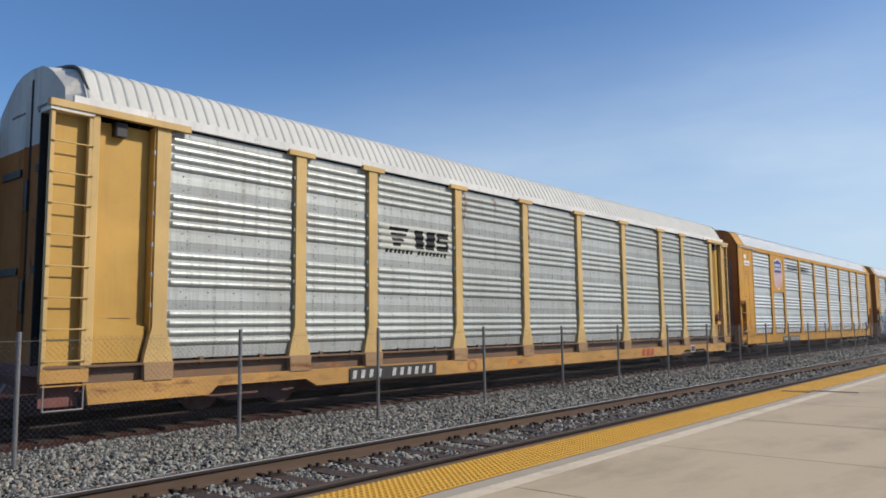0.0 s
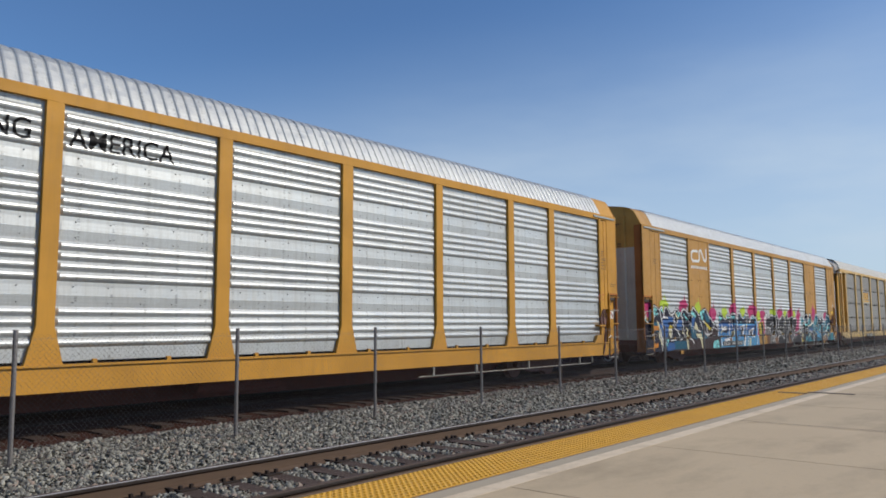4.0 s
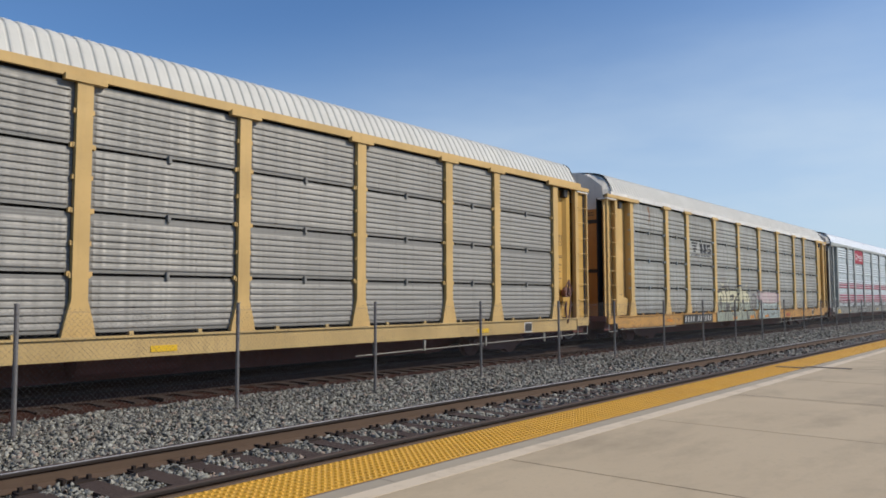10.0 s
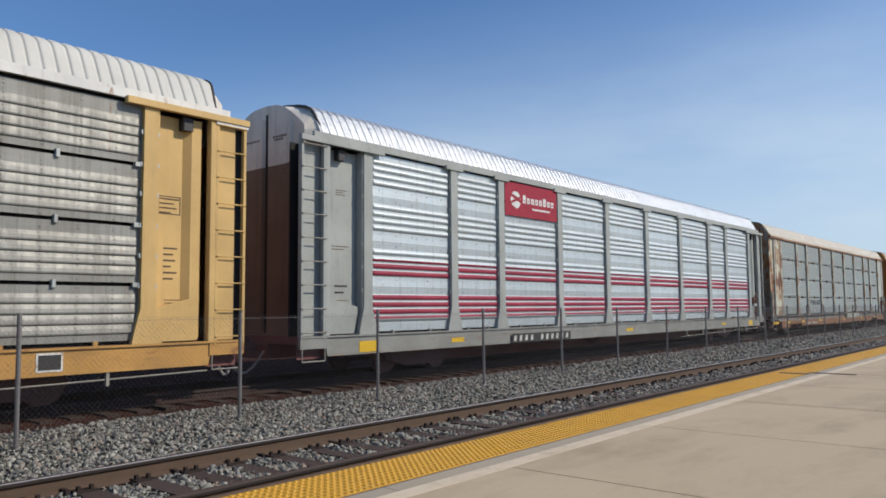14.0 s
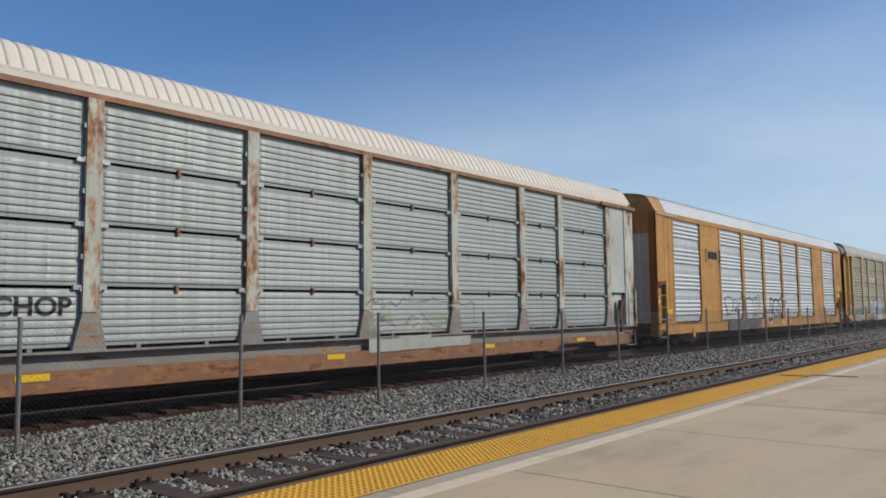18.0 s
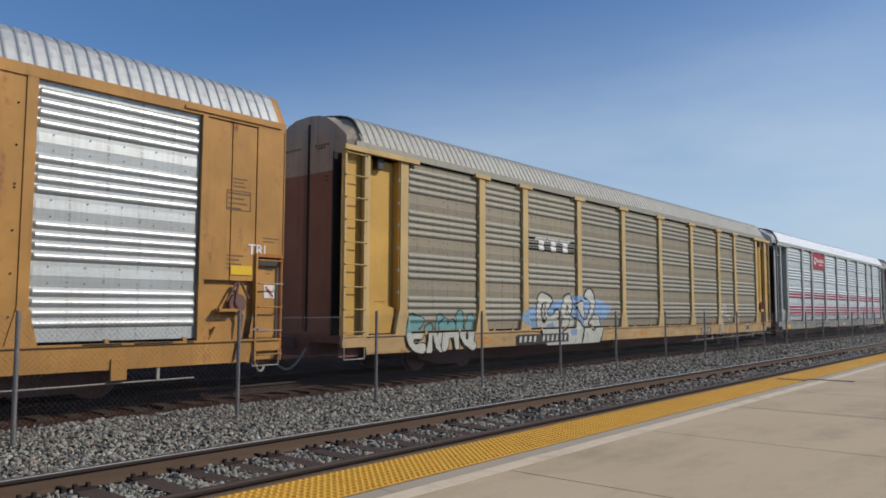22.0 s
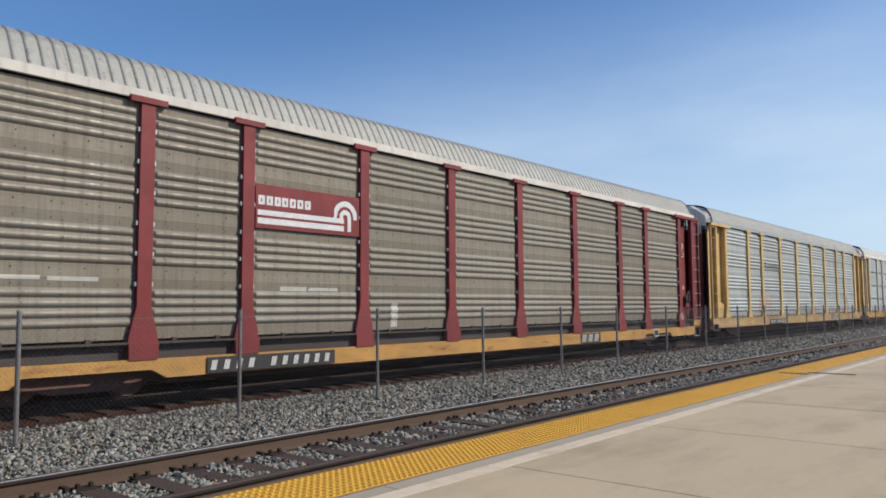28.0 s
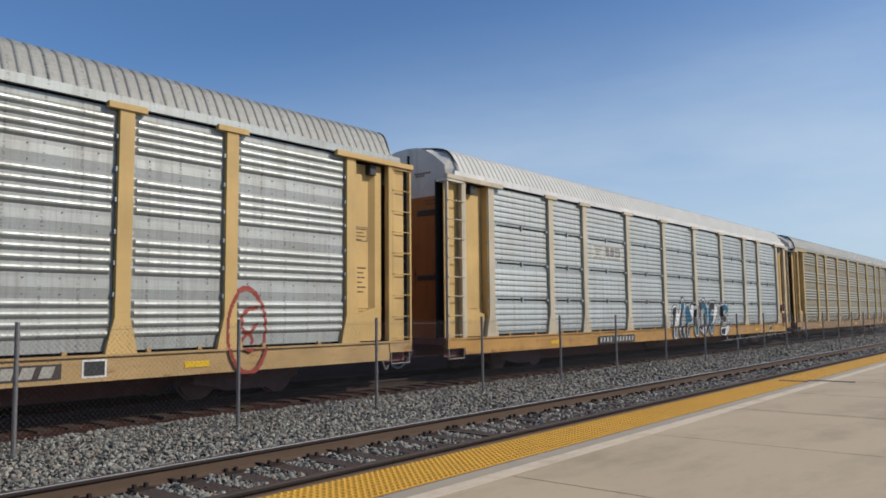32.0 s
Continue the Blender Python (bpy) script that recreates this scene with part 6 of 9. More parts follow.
    p.dot(6.64, 0.68, 0.13, CYAN_)
    p.dot(6.71, 0.52, 0.105, CYAN_)
    p.dot(1.79, 0.86, 0.07, CYAN_)
    p.dot(1.7, 0.72, 0.045, CYAN_)
    p.fill([(0.64, 1.37), (1.09, 1.38), (1.1, 1.23), (0.65, 1.22)], ORANGE_)
    p.fill([(0.62, 0.76), (0.96, 0.78), (0.98, 0.64), (0.66, 0.63)], ORANGE_)


def mural_second(p):
    p.foot([(7, 1.63), (7.1, 1.85), (7.4, 1.86), (7.56, 1.77), (7.7, 1.64), (7.94, 1.62), (8.11, 1.83), (8.29, 1.84), (8.4, 1.65), (8.61, 1.83), (8.83, 1.9), (8.95, 1.8), (9.09, 1.66), (9.35, 1.61)], SKY_)
    p.foot([(9.35, 1.61), (9.46, 1.86), (9.64, 1.94), (9.83, 1.87), (9.98, 1.67), (10.16, 1.67), (10.37, 1.88), (10.58, 1.81), (10.83, 1.86), (11.03, 1.63), (11.25, 1.78), (11.5, 1.83), (11.71, 1.63), (11.9, 1.07)], SKY_)
    p.fill([(7.05, 1.51), (8.3, 1.51), (9.01, 1.37), (11.62, 1.41), (11.63, 1.07), (9.37, 0.97), (7.08, 0.91)], BLUE_)
    p.fill([(7.05, 1.16), (7.6, 1.20), (8.2, 1.10), (9.0, 1.22), (9.5, 1.12), (10.3, 1.20), (11.0, 1.10), (11.7, 1.18), (11.72, 0.93), (11.0, 0.84), (10.2, 0.95), (9.3, 0.82), (8.4, 0.93), (7.7, 0.80), (7.07, 0.88)], DEEP_)
    p.fill([(8.86, 0.95), (9.05, 0.9), (9.1, 0.47), (8.8, 0.47)], NAVY_)
    p.fill([(10.55, 0.85), (10.8, 0.8), (10.75, 0.47), (10.5, 0.47)], CREAM_)
    p.fill([(7.05, 1.64), (7.12, 1.84), (7.41, 1.84), (7.57, 1.76), (7.7, 1.62), (7.94, 1.6), (8.12, 1.8), (8.29, 1.81), (8.4, 1.62), (8.62, 1.8), (8.84, 1.86), (9.09, 1.63), (9.06, 1.45), (7.05, 1.49)], NAVY_)
    p.fill([(9.37, 1.59), (9.47, 1.83), (9.65, 1.9), (9.99, 1.64), (10.16, 1.64), (10.37, 1.85), (10.83, 1.82), (11.03, 1.6), (11.5, 1.79), (11.62, 1.61), (11.56, 1.45), (9.4, 1.45)], NAVY_)
    p.edged([(7.01, 1.42), (7.03, 1.68), (7.1, 1.85), (7.4, 1.86), (7.56, 1.77), (7.7, 1.64), (7.94, 1.62), (8.11, 1.83), (8.29, 1.84), (8.4, 1.65), (8.61, 1.83), (8.83, 1.9), (8.95, 1.8), (9.09, 1.66), (9.19, 1.41)], WHITE_, 0.031)
    p.edged([(9.32, 1.12), (9.35, 1.61), (9.46, 1.86), (9.64, 1.94), (9.83, 1.87), (9.98, 1.67), (10.16, 1.67), (10.37, 1.88), (10.58, 1.81), (10.83, 1.86), (10.97, 1.68)], WHITE_, 0.031)
    p.edged([(11.03, 1.52), (11.12, 1.68), (11.25, 1.78), (11.5, 1.83), (11.71, 1.63), (11.81, 1.29), (11.87, 0.84)], WHITE_, 0.031)
    p.line([(7.03, 1.51), (7.06, 1.08), (7.15, 0.58)], WHITE_, 0.05)
    p.line([(8.39, 1.64), (8.31, 1.32), (8.36, 0.77)], WHITE_, 0.037)
    p.line([(8.62, 1.8), (8.63, 1.4), (8.74, 1.11)], WHITE_, 0.025)
    p.line([(9.12, 1.61), (9.24, 1.22), (9.31, 0.84)], WHITE_, 0.031)
    p.line([(10.56, 1.77), (10.49, 1.3), (10.42, 0.89), (10.32, 0.48)], WHITE_, 0.043)
    p.line([(10.84, 1.52), (11.2, 1.74)], WHITE_, 0.031)
    p.line([(11.84, 1.18), (11.72, 0.79), (11.6, 0.46)], WHITE_, 0.043)
    p.fill([(7.37, 1.46), (7.49, 1.33), (7.95, 1.34), (8.04, 1.14), (7.59, 1.15), (7.35, 1.14)], WHITE_)
    p.fill([(7.59, 1.15), (7.95, 1.2), (7.99, 1.37), (8.14, 1.14), (7.96, 1.05), (7.59, 1.1)], NAVY_)
    p.fill([(7.35, 1.11), (7.57, 1.22), (7.59, 1.15), (7.39, 1.05)], CREAM_)
    p.fill([(7.45, 0.81), (8.15, 0.89), (8.15, 0.73), (7.49, 0.72)], WHITE_)
    p.fill([(8.07, 0.85), (8.33, 0.88), (8.34, 0.69), (8.09, 0.69)], BROWN_)
    p.fill([(9.62, 1.33), (10.22, 1.41), (10.04, 0.49), (9.76, 0.49), (9.85, 1.01)], WHITE_)
    p.fill([(9.74, 1.27), (10.04, 1.31), (9.93, 0.7), (9.86, 0.7)], NAVY_)
    p.fill([(10.82, 1.17), (11.44, 1.27), (11.36, 0.83), (10.88, 0.83)], WHITE_)
    p.fill([(10.93, 1.09), (11.3, 1.14), (11.24, 0.95), (11.04, 0.93)], NAVY_)
    p.fill([(8.58, 1.08), (8.73, 1.17), (8.78, 1), (8.62, 0.96)], CREAM_)
    p.fill([(10.38, 1.35), (10.51, 1.45), (10.51, 1.28), (10.41, 1.2)], LEMON_)
    p.line([(7.08, 0.89), (7.39, 0.9)], BLACK_, 0.025)
    p.line([(7.63, 0.9), (8.32, 0.92)], BLACK_, 0.025)
    p.line([(8.56, 0.92), (9.02, 0.92)], BLACK_, 0.025)
    p.line([(9.49, 0.93), (10.23, 0.93)], BLACK_, 0.025)
    p.dot(7.27, 1.67, 0.095, CYAN_)
    p.dot(7.4, 1.67, 0.035, CYAN_)
    p.dot(8.19, 1.72, 0.045, CYAN_)
    p.dot(8.74, 1.73, 0.06, CYAN_)
    p.dot(9.74, 1.51, 0.04, CYAN_)
    p.dot(10.34, 1.76, 0.045, CYAN_)
    p.dot(11.35, 1.68, 0.045, CYAN_)


def mural_third(p):
    p.fill([(11.77, 0.92), (11.91, 1.23), (12.21, 1.51), (12.96, 1.65), (13.09, 1.12), (13.04, 0.85)], PINK_)
    p.foot([(13.25, 1.51), (13.43, 1.76), (13.79, 1.71), (14.04, 1.82), (14.33, 1.87), (14.51, 1.77), (14.78, 1.94), (14.99, 2), (15.16, 1.89), (15.28, 1.62), (15.58, 1.67), (15.89, 1.79), (16.12, 1.91), (16.25, 1.8)], COAL_)
    p.foot([(16.25, 1.68), (16.53, 1.86), (16.78, 1.92), (16.87, 1.69), (17.22, 1.75), (17.43, 1.83), (17.86, 1.68), (18.11, 1.76), (18.38, 1.66), (18.53, 1.25), (18.94, 1.18)], COAL_)
    p.fill([(14.3, 0.76), (14.8, 0.81), (14.84, 0.49), (14.36, 0.46)], BROWN_)
    p.fill([(16.62, 0.9), (17.04, 0.55), (17.11, 0.45), (16.57, 0.45)], BROWN_)
    p.fill([(13.2, 1.11), (13.51, 1.11), (13.53, 0.53), (13.2, 0.51)], BROWN_)
    p.fill([(13.22, 1.25), (13.51, 1.29), (13.52, 0.96), (13.25, 0.95)], GREY_)
    p.edged([(12.98, 1.62), (13.16, 1.8), (13.42, 1.93), (13.51, 1.85), (13.64, 1.75), (13.82, 1.71), (14.04, 1.82), (14.33, 1.87), (14.52, 1.77), (14.78, 1.94), (14.99, 2), (15.16, 1.89), (15.25, 1.62), (15.23, 1.07), (15.19, 0.85)], WHITE_, 0.031)
    p.edged([(15.25, 1.58), (15.58, 1.67), (15.89, 1.79), (16.12, 1.91), (16.25, 1.79), (16.2, 1.51), (16.08, 1.21)], WHITE_, 0.028)
    p.edged([(16.37, 1.18), (16.45, 1.51), (16.56, 1.84), (16.78, 1.92), (16.89, 1.75), (16.8, 1.51), (16.82, 1.32), (17.25, 1.12)], WHITE_, 0.028)
    p.edged([(17.22, 1.12), (17.11, 1.51), (17.16, 1.69), (17.43, 1.83), (17.88, 1.66), (18.11, 1.76), (18.38, 1.69), (18.46, 1.48), (18.22, 1.23), (18.18, 1.05), (17.61, 1.14), (17.43, 1.36)], WHITE_, 0.028)
    p.line([(13.01, 1.62), (13.25, 1.58), (13.17, 1.39)], WHITE_, 0.043)
    p.line([(13.02, 1.65), (13.36, 1.78), (13.49, 1.87)], WHITE_, 0.031)
    p.line([(13.25, 1.27), (13.56, 1.3), (13.69, 1.2), (13.67, 0.55)], WHITE_, 0.043)
    p.line([(13.8, 1.24), (13.91, 1.28), (14.06, 0.89), (14.16, 0.62), (13.89, 0.59), (13.92, 1.04), (13.8, 1.24)], WHITE_, 0.031)
    p.line([(13.93, 1.39), (14.18, 1.49), (14.36, 1.51), (14.29, 1.32), (14.11, 1.32)], WHITE_, 0.025)
    p.line([(14.63, 1.72), (14.73, 1.55), (14.58, 1.19), (14.24, 1.03), (14.19, 0.93), (14.33, 0.55)], WHITE_, 0.031)
    p.line([(14.37, 0.96), (14.59, 1), (14.51, 0.85), (14.32, 0.8)], WHITE_, 0.025)
    p.line([(14.79, 1.08), (14.85, 1.51), (14.78, 1.78)], WHITE_, 0.025)
    p.line([(15.19, 0.85), (14.81, 0.88), (14.81, 0.54)], WHITE_, 0.028)
    p.line([(15.29, 1.11), (15.65, 1.06), (16.08, 0.89), (15.77, 0.9), (15.29, 1.11)], WHITE_, 0.025)
    p.line([(15.41, 0.91), (15.59, 0.76), (15.93, 0.71), (16.16, 0.82), (16.44, 0.99)], WHITE_, 0.028)
    p.line([(15.58, 1.3), (16.05, 1.23), (16.37, 0.97)], WHITE_, 0.025)
    p.line([(16.21, 0.7), (16.4, 0.6), (16.29, 0.47), (16.15, 0.57), (16.21, 0.7)], WHITE_, 0.022)
    p.line([(17.25, 1.05), (17.33, 0.66), (17.58, 0.46), (17.72, 0.67), (17.51, 0.87), (17.61, 1.04)], WHITE_, 0.031)
    p.line([(18.06, 0.93), (17.86, 1.01), (17.69, 0.94), (17.87, 0.73), (18.1, 0.78), (18.18, 1), (18.9, 1.06)], WHITE_, 0.025)
    p.line([(16.8, 1.32), (17.04, 0.91), (17.25, 0.44)], WHITE_, 0.031)
    p.line([(14.64, 1.67), (14.85, 1.72), (14.78, 1.51)], CREAM_, 0.019)
    p.line([(15.59, 1.08), (15.97, 0.94)], CREAM_, 0.019)
    p.line([(16.3, 1.27), (16.4, 1.68)], CREAM_, 0.019)
    p.fill([(12.13, 1.34), (12.26, 1.51), (12.83, 1.55), (12.95, 1.12), (12.81, 0.83), (12.23, 0.84)], LEMON_)
    for x, z, glyph in ((12.20, 1.34, "A"), (12.38, 1.35, "I"), (12.50, 1.34, "D"), (12.68, 1.34, "R"), (12.18, 1.10, "R"), (12.34, 1.10, "D"), (12.50, 1.11, "S"), (12.66, 1.12, "U"), (12.26, 0.87, "E"), (12.44, 0.87, "A"), (12.62, 0.87, "D")):
        strokes = {"A": [[(0, 0), (0.07, 0.17), (0.14, 0)], [(0.03, 0.06), (0.11, 0.06)]], "I": [[(0.05, 0), (0.05, 0.17)]], "D": [[(0.02, 0), (0.02, 0.17), (0.14, 0.12), (0.13, 0.03), (0.02, 0)]],
                   "R": [[(0.02, 0), (0.02, 0.17), (0.13, 0.14), (0.04, 0.08), (0.14, 0)]], "S": [[(0.13, 0.16), (0.03, 0.14), (0.12, 0.06), (0.01, 0.01)]],
                   "U": [[(0.01, 0.17), (0.02, 0.01), (0.12, 0.01), (0.14, 0.17)]], "E": [[(0.13, 0.17), (0.02, 0.16), (0.02, 0.01), (0.14, 0)], [(0.02, 0.09), (0.11, 0.09)]]}[glyph]
        for line in strokes:
            p.line([(x + a, z + b) for a, b in line], BLACK_, 0.026)


def mural_fourth(p):
    p.fill([(18.4, 1.83), (18.66, 2.03), (18.64, 2.13), (18.84, 2.21), (19.09, 2.32), (19.12, 2.26), (18.9, 2.16), (19.09, 2.07), (19.28, 1.9), (19.01, 1.72), (18.84, 1.41), (18.88, 1.17), (18.58, 1.03), (18.19, 1.07), (18.16, 1.24), (18.44, 1.42), (18.46, 1.71)], PINK_)
    p.fill([(17.78, 1.01), (18.7, 1.05), (18.98, 0.89), (18.8, 0.81), (18.87, 0.49), (17.41, 0.5), (17.64, 0.64), (17.68, 0.86)], COAL_)
    p.fill([(17.68, 0.89), (17.84, 0.97), (18.09, 0.93), (18.06, 0.84), (17.87, 0.8)], PINK_)
    p.fill(bend([(21.55, 1.55), (21.2, 1.9), (21.45, 2.1), (21.3, 2.25), (21.55, 2.42), (21.8, 2.66), (21.62, 2.32), (21.85, 2.27), (22.2, 2.2), (21.95, 2.08), (22.3, 1.95), (21.86, 1.68), (21.74, 1.55), (21.55, 1.55)]), PINK_)
    p.foot([(19.26, 1.8), (19.49, 1.83), (19.62, 1.7), (19.89, 1.63), (19.95, 1.89), (20.4, 1.92), (20.53, 1.59), (20.67, 1.81), (20.89, 1.94), (21.1, 1.84), (21.23, 1.47), (21.49, 1.5)], TEAL_)
    p.foot([(21.49, 1.47), (21.68, 1.59), (21.89, 1.71), (22.01, 1.89), (22.19, 1.95), (22.41, 1.92), (22.63, 1.75), (22.93, 1.8), (23.15, 1.56), (23.28, 1.74), (23.46, 1.87), (23.64, 1.82), (23.74, 1.56), (24.15, 1.51), (24.64, 1.93), (24.95, 1.98), (25.67, 1.58), (24.99, 1.33), (25.81, 0.83)], TEAL_)
    p.fill([(19.26, 1.8), (19.48, 1.8), (19.84, 1.61), (19.9, 1.43), (19.28, 1.14)], SEA_)
    p.fill([(20.53, 1.5), (20.9, 1.74), (21.14, 1.45), (20.69, 1.3)], SEA_)
    p.fill([(21.37, 1.43), (21.72, 1.35), (21.83, 1.04), (21.44, 1.05)], SEA_)
    p.fill([(21.74, 1.5), (22.12, 1.76), (22.52, 1.77), (22.59, 1.34), (22.29, 1.05), (21.87, 1.24)], SEA_)
    p.fill([(22.8, 1.45), (23.68, 1.51), (23.53, 1.17), (22.95, 0.99)], SEA_)
    p.fill([(22, 1.04), (22.81, 0.96), (22.74, 0.65), (21.88, 0.73)], SKY_)
    p.fill([(23.83, 1.51), (24.31, 1.51), (24.4, 1.16), (23.84, 1)], SEA_)
    p.fill([(25.09, 1.63), (25.67, 1.56), (25.17, 1.43)], SEA_)
    p.fill([(20.32, 0.89), (21.16, 0.76), (21.22, 0.46), (20.39, 0.46)], SEA_)
    p.fill([(24.99, 0.97), (25.71, 0.95), (26, 0.57), (25.17, 0.46)], SEA_)
    p.fill([(23.24, 0.73), (24.16, 0.78), (24.33, 0.41), (23.39, 0.36)], BROWN_)
    p.fill([(20.91, 1.35), (21.38, 1.2), (21.27, 0.95), (20.59, 1.07)], BLUE_)
    p.fill([(19.97, 1.85), (20.37, 1.88), (20.46, 1.59), (20.31, 1.35), (20.05, 1.47), (20.21, 1.54), (20.18, 1.75)], NAVY_)
    p.fill([(20.65, 1.74), (20.81, 1.87), (21.01, 1.9), (21.13, 1.72), (21.15, 1.5), (20.69, 1.35), (20.88, 1.55), (20.77, 1.72)], NAVY_)
    p.fill([(22.72, 1.73), (22.93, 1.76), (23.16, 1.49), (23.31, 1.7), (23.46, 1.81), (23.61, 1.77), (23.65, 1.51), (23.23, 1.34), (22.8, 1.4)], NAVY_)
    p.fill([(19.38, 1.01), (20.15, 1.35), (20.32, 1.07), (20.17, 0.75), (19.48, 0.65)], NAVY_)
    p.fill([(21.27, 0.85), (21.76, 0.82), (21.84, 0.43), (21.47, 0.43)], NAVY_)
    p.fill([(19.0, 1.16), (19.52, 1.38), (20.15, 1.61), (20.2, 1.38), (19.67, 1.19), (19.2, 1.05)], COAL_)
    p.fill([(20.15, 1.61), (20.24, 1.88), (19.96, 1.89), (20.12, 1.68)], NAVY_)
    p.fill([(19.71, 0.96), (20.24, 1.31), (20.55, 1.11), (20.26, 0.75), (19.82, 0.7)], COAL_)
    p.fill([(19.08, 0.74), (19.61, 0.9), (19.9, 0.58), (19.22, 0.48)], NAVY_)
    p.fill([(20.31, 1.35), (21.35, 1.41), (21.27, 1.23), (20.55, 1.18)], TEAL_)
    p.fill([(20.55, 1.07), (21.36, 0.99), (21.42, 0.56), (20.8, 0.52)], NAVY_)
    p.fill([(21.5, 0.77), (21.71, 1.05), (22.03, 0.82), (21.99, 0.52), (21.55, 0.5)], NAVY_)
    p.fill([(18.89, 0.84), (19.04, 1.01), (19.34, 0.88), (19.15, 0.73)], CREAM_)
    p.fill([(18.96, 0.49), (19.02, 0.65), (19.25, 0.57), (19.29, 0.49)], LEMON_)
    p.fill([(19.55, 0.59), (20.03, 0.79), (20.26, 0.68), (19.83, 0.51)], SEA_)
    p.fill([(19.85, 1.36), (20.15, 1.49), (20.26, 1.35), (19.95, 1.22)], CYAN_)
    p.fill([(22.89, 1.12), (23.38, 1.23), (23.24, 1.01), (22.89, 0.93)], CYAN_)
    p.fill([(24.48, 1.16), (24.92, 1.38), (24.99, 1.15), (24.62, 0.98)], CYAN_)
    p.line([(23.53, 0.94), (24.32, 1.01), (24.99, 1.09)], WHITE_, 0.02)
    p.line([(22.95, 0.8), (23.24, 0.62), (23.54, 0.83), (23.85, 0.63)], CREAM_, 0.02)
    p.line([(19.39, 0.74), (19.86, 0.99), (20.32, 1.07)], WHITE_, 0.02)
    p.line([(21.51, 0.75), (21.88, 0.94), (22.14, 0.77)], CREAM_, 0.02)
    p.edged([(19.25, 1.83), (19.48, 1.85), (19.6, 1.72), (19.74, 1.63), (19.9, 1.63), (19.94, 1.86), (20.05, 1.91), (20.41, 1.92), (20.48, 1.64), (20.55, 1.54), (20.65, 1.78), (20.78, 1.92), (21.01, 1.96), (21.16, 1.75), (21.21, 1.49)], WHITE_, 0.034)
    p.line([(19.28, 1.14), (19.65, 1.27), (19.97, 1.45), (20.23, 1.54), (20.2, 1.75), (20.35, 1.78), (20.48, 1.54)], WHITE_, 0.037)
    p.line([(20.53, 1.43), (20.63, 1.64), (20.76, 1.74), (20.88, 1.59), (21.02, 1.5)], CYAN_, 0.019)
    p.line([(20.36, 1.28), (20.67, 1.32), (21.2, 1.45), (21.49, 1.5), (21.68, 1.39), (21.76, 1.14), (21.9, 0.9)], WHITE_, 0.034)
    p.line([(20.33, 0.96), (20.61, 1.01), (20.94, 1.06), (21.22, 0.95), (21.38, 0.65), (21.41, 0.43)], WHITE_, 0.031)
    p.line([(19.78, 0.5), (20.17, 0.71), (20.59, 0.86)], CREAM_, 0.025)
    p.line([(19.29, 0.96), (19.76, 0.91), (20.06, 0.93)], CREAM_, 0.031)
    p.edged([(21.59, 1.39), (21.66, 1.59), (21.87, 1.71), (22, 1.87), (22.19, 1.95), (22.39, 1.92), (22.6, 1.76), (22.67, 1.49)], WHITE_, 0.034)
    p.line([(21.94, 1.66), (22.12, 1.72), (22.13, 1.35), (22.21, 1.14), (22.34, 1.03), (22.68, 1.24), (22.81, 1.43)], WHITE_, 0.031)
    p.edged([(22.65, 1.77), (22.93, 1.8), (23.07, 1.67), (23.17, 1.55), (23.28, 1.74), (23.46, 1.88), (23.64, 1.84), (23.72, 1.56), (23.56, 1.23), (23.27, 1.01), (22.75, 0.89)], WHITE_, 0.034)
    p.edged([(23.71, 1.59), (23.93, 1.57), (23.78, 1.2), (24.18, 1.34), (24.41, 1.69), (24.66, 1.93), (24.92, 1.99), (25.04, 1.79), (25.67, 1.58), (24.92, 1.43), (24.42, 1.15)], WHITE_, 0.031)
    p.line([(24.31, 1.51), (24.54, 1.78), (24.68, 1.57)], WHITE_, 0.025)
    p.line([(23.39, 0.59), (23.72, 0.82), (24.19, 0.83), (24.44, 0.63), (24.51, 0.37)], WHITE_, 0.031)
    p.line([(24.99, 0.85), (25.44, 0.96), (25.94, 0.85), (25.98, 0.51)], WHITE_, 0.031)
    p.line([(22.74, 0.91), (22.95, 0.74), (23.17, 0.52)], WHITE_, 0.019)
    p.line([(24, 0.88), (24.48, 0.98), (24.99, 0.95)], WHITE_, 0.019)
    p.line([(18.28, 0.99), (18.7, 1.05), (19.47, 1.03), (20.24, 1.18)], WHITE_, 0.03)
    p.line([(18.76, 0.84), (18.83, 0.63), (18.87, 0.49)], WHITE_, 0.03)
    p.line([(18.87, 1.32), (18.96, 1.57), (19.17, 1.78), (19.44, 1.85)], WHITE_, 0.04)
    p.line([(18.87, 1.32), (18.94, 1.14), (19.52, 1.38), (20.15, 1.63)], WHITE_, 0.035)
    p.line([(20.17, 1.18), (20.78, 1.1), (21.37, 0.84), (21.42, 0.5)], WHITE_, 0.028)
    p.line([(20.24, 1.35), (20.86, 1.31), (21.35, 1.45)], CREAM_, 0.022)
    p.line([(17.68, 0.89), (17.84, 0.97), (18.09, 0.93), (18.06, 0.84), (17.87, 0.8), (17.68, 0.89)], WHITE_, 0.022)
    p.dot(19.61, 1.49, 0.06, CREAM_)
    p.dot(20.68, 0.86, 0.06, CREAM_)
    p.dot(21.9, 0.92, 0.07, CREAM_)
    p.dot(22.32, 1.39, 0.105, CREAM_)
    p.dot(24.62, 0.79, 0.11, CREAM_)
    p.dot(21.44, 1.03, 0.06, CREAM_)
    p.dot(19.65, 1.47, 0.035, LEMON_)
    p.dot(24.62, 0.74, 0.06, LEMON_)
    p.dot(22.32, 1.39, 0.045, NAVY_)


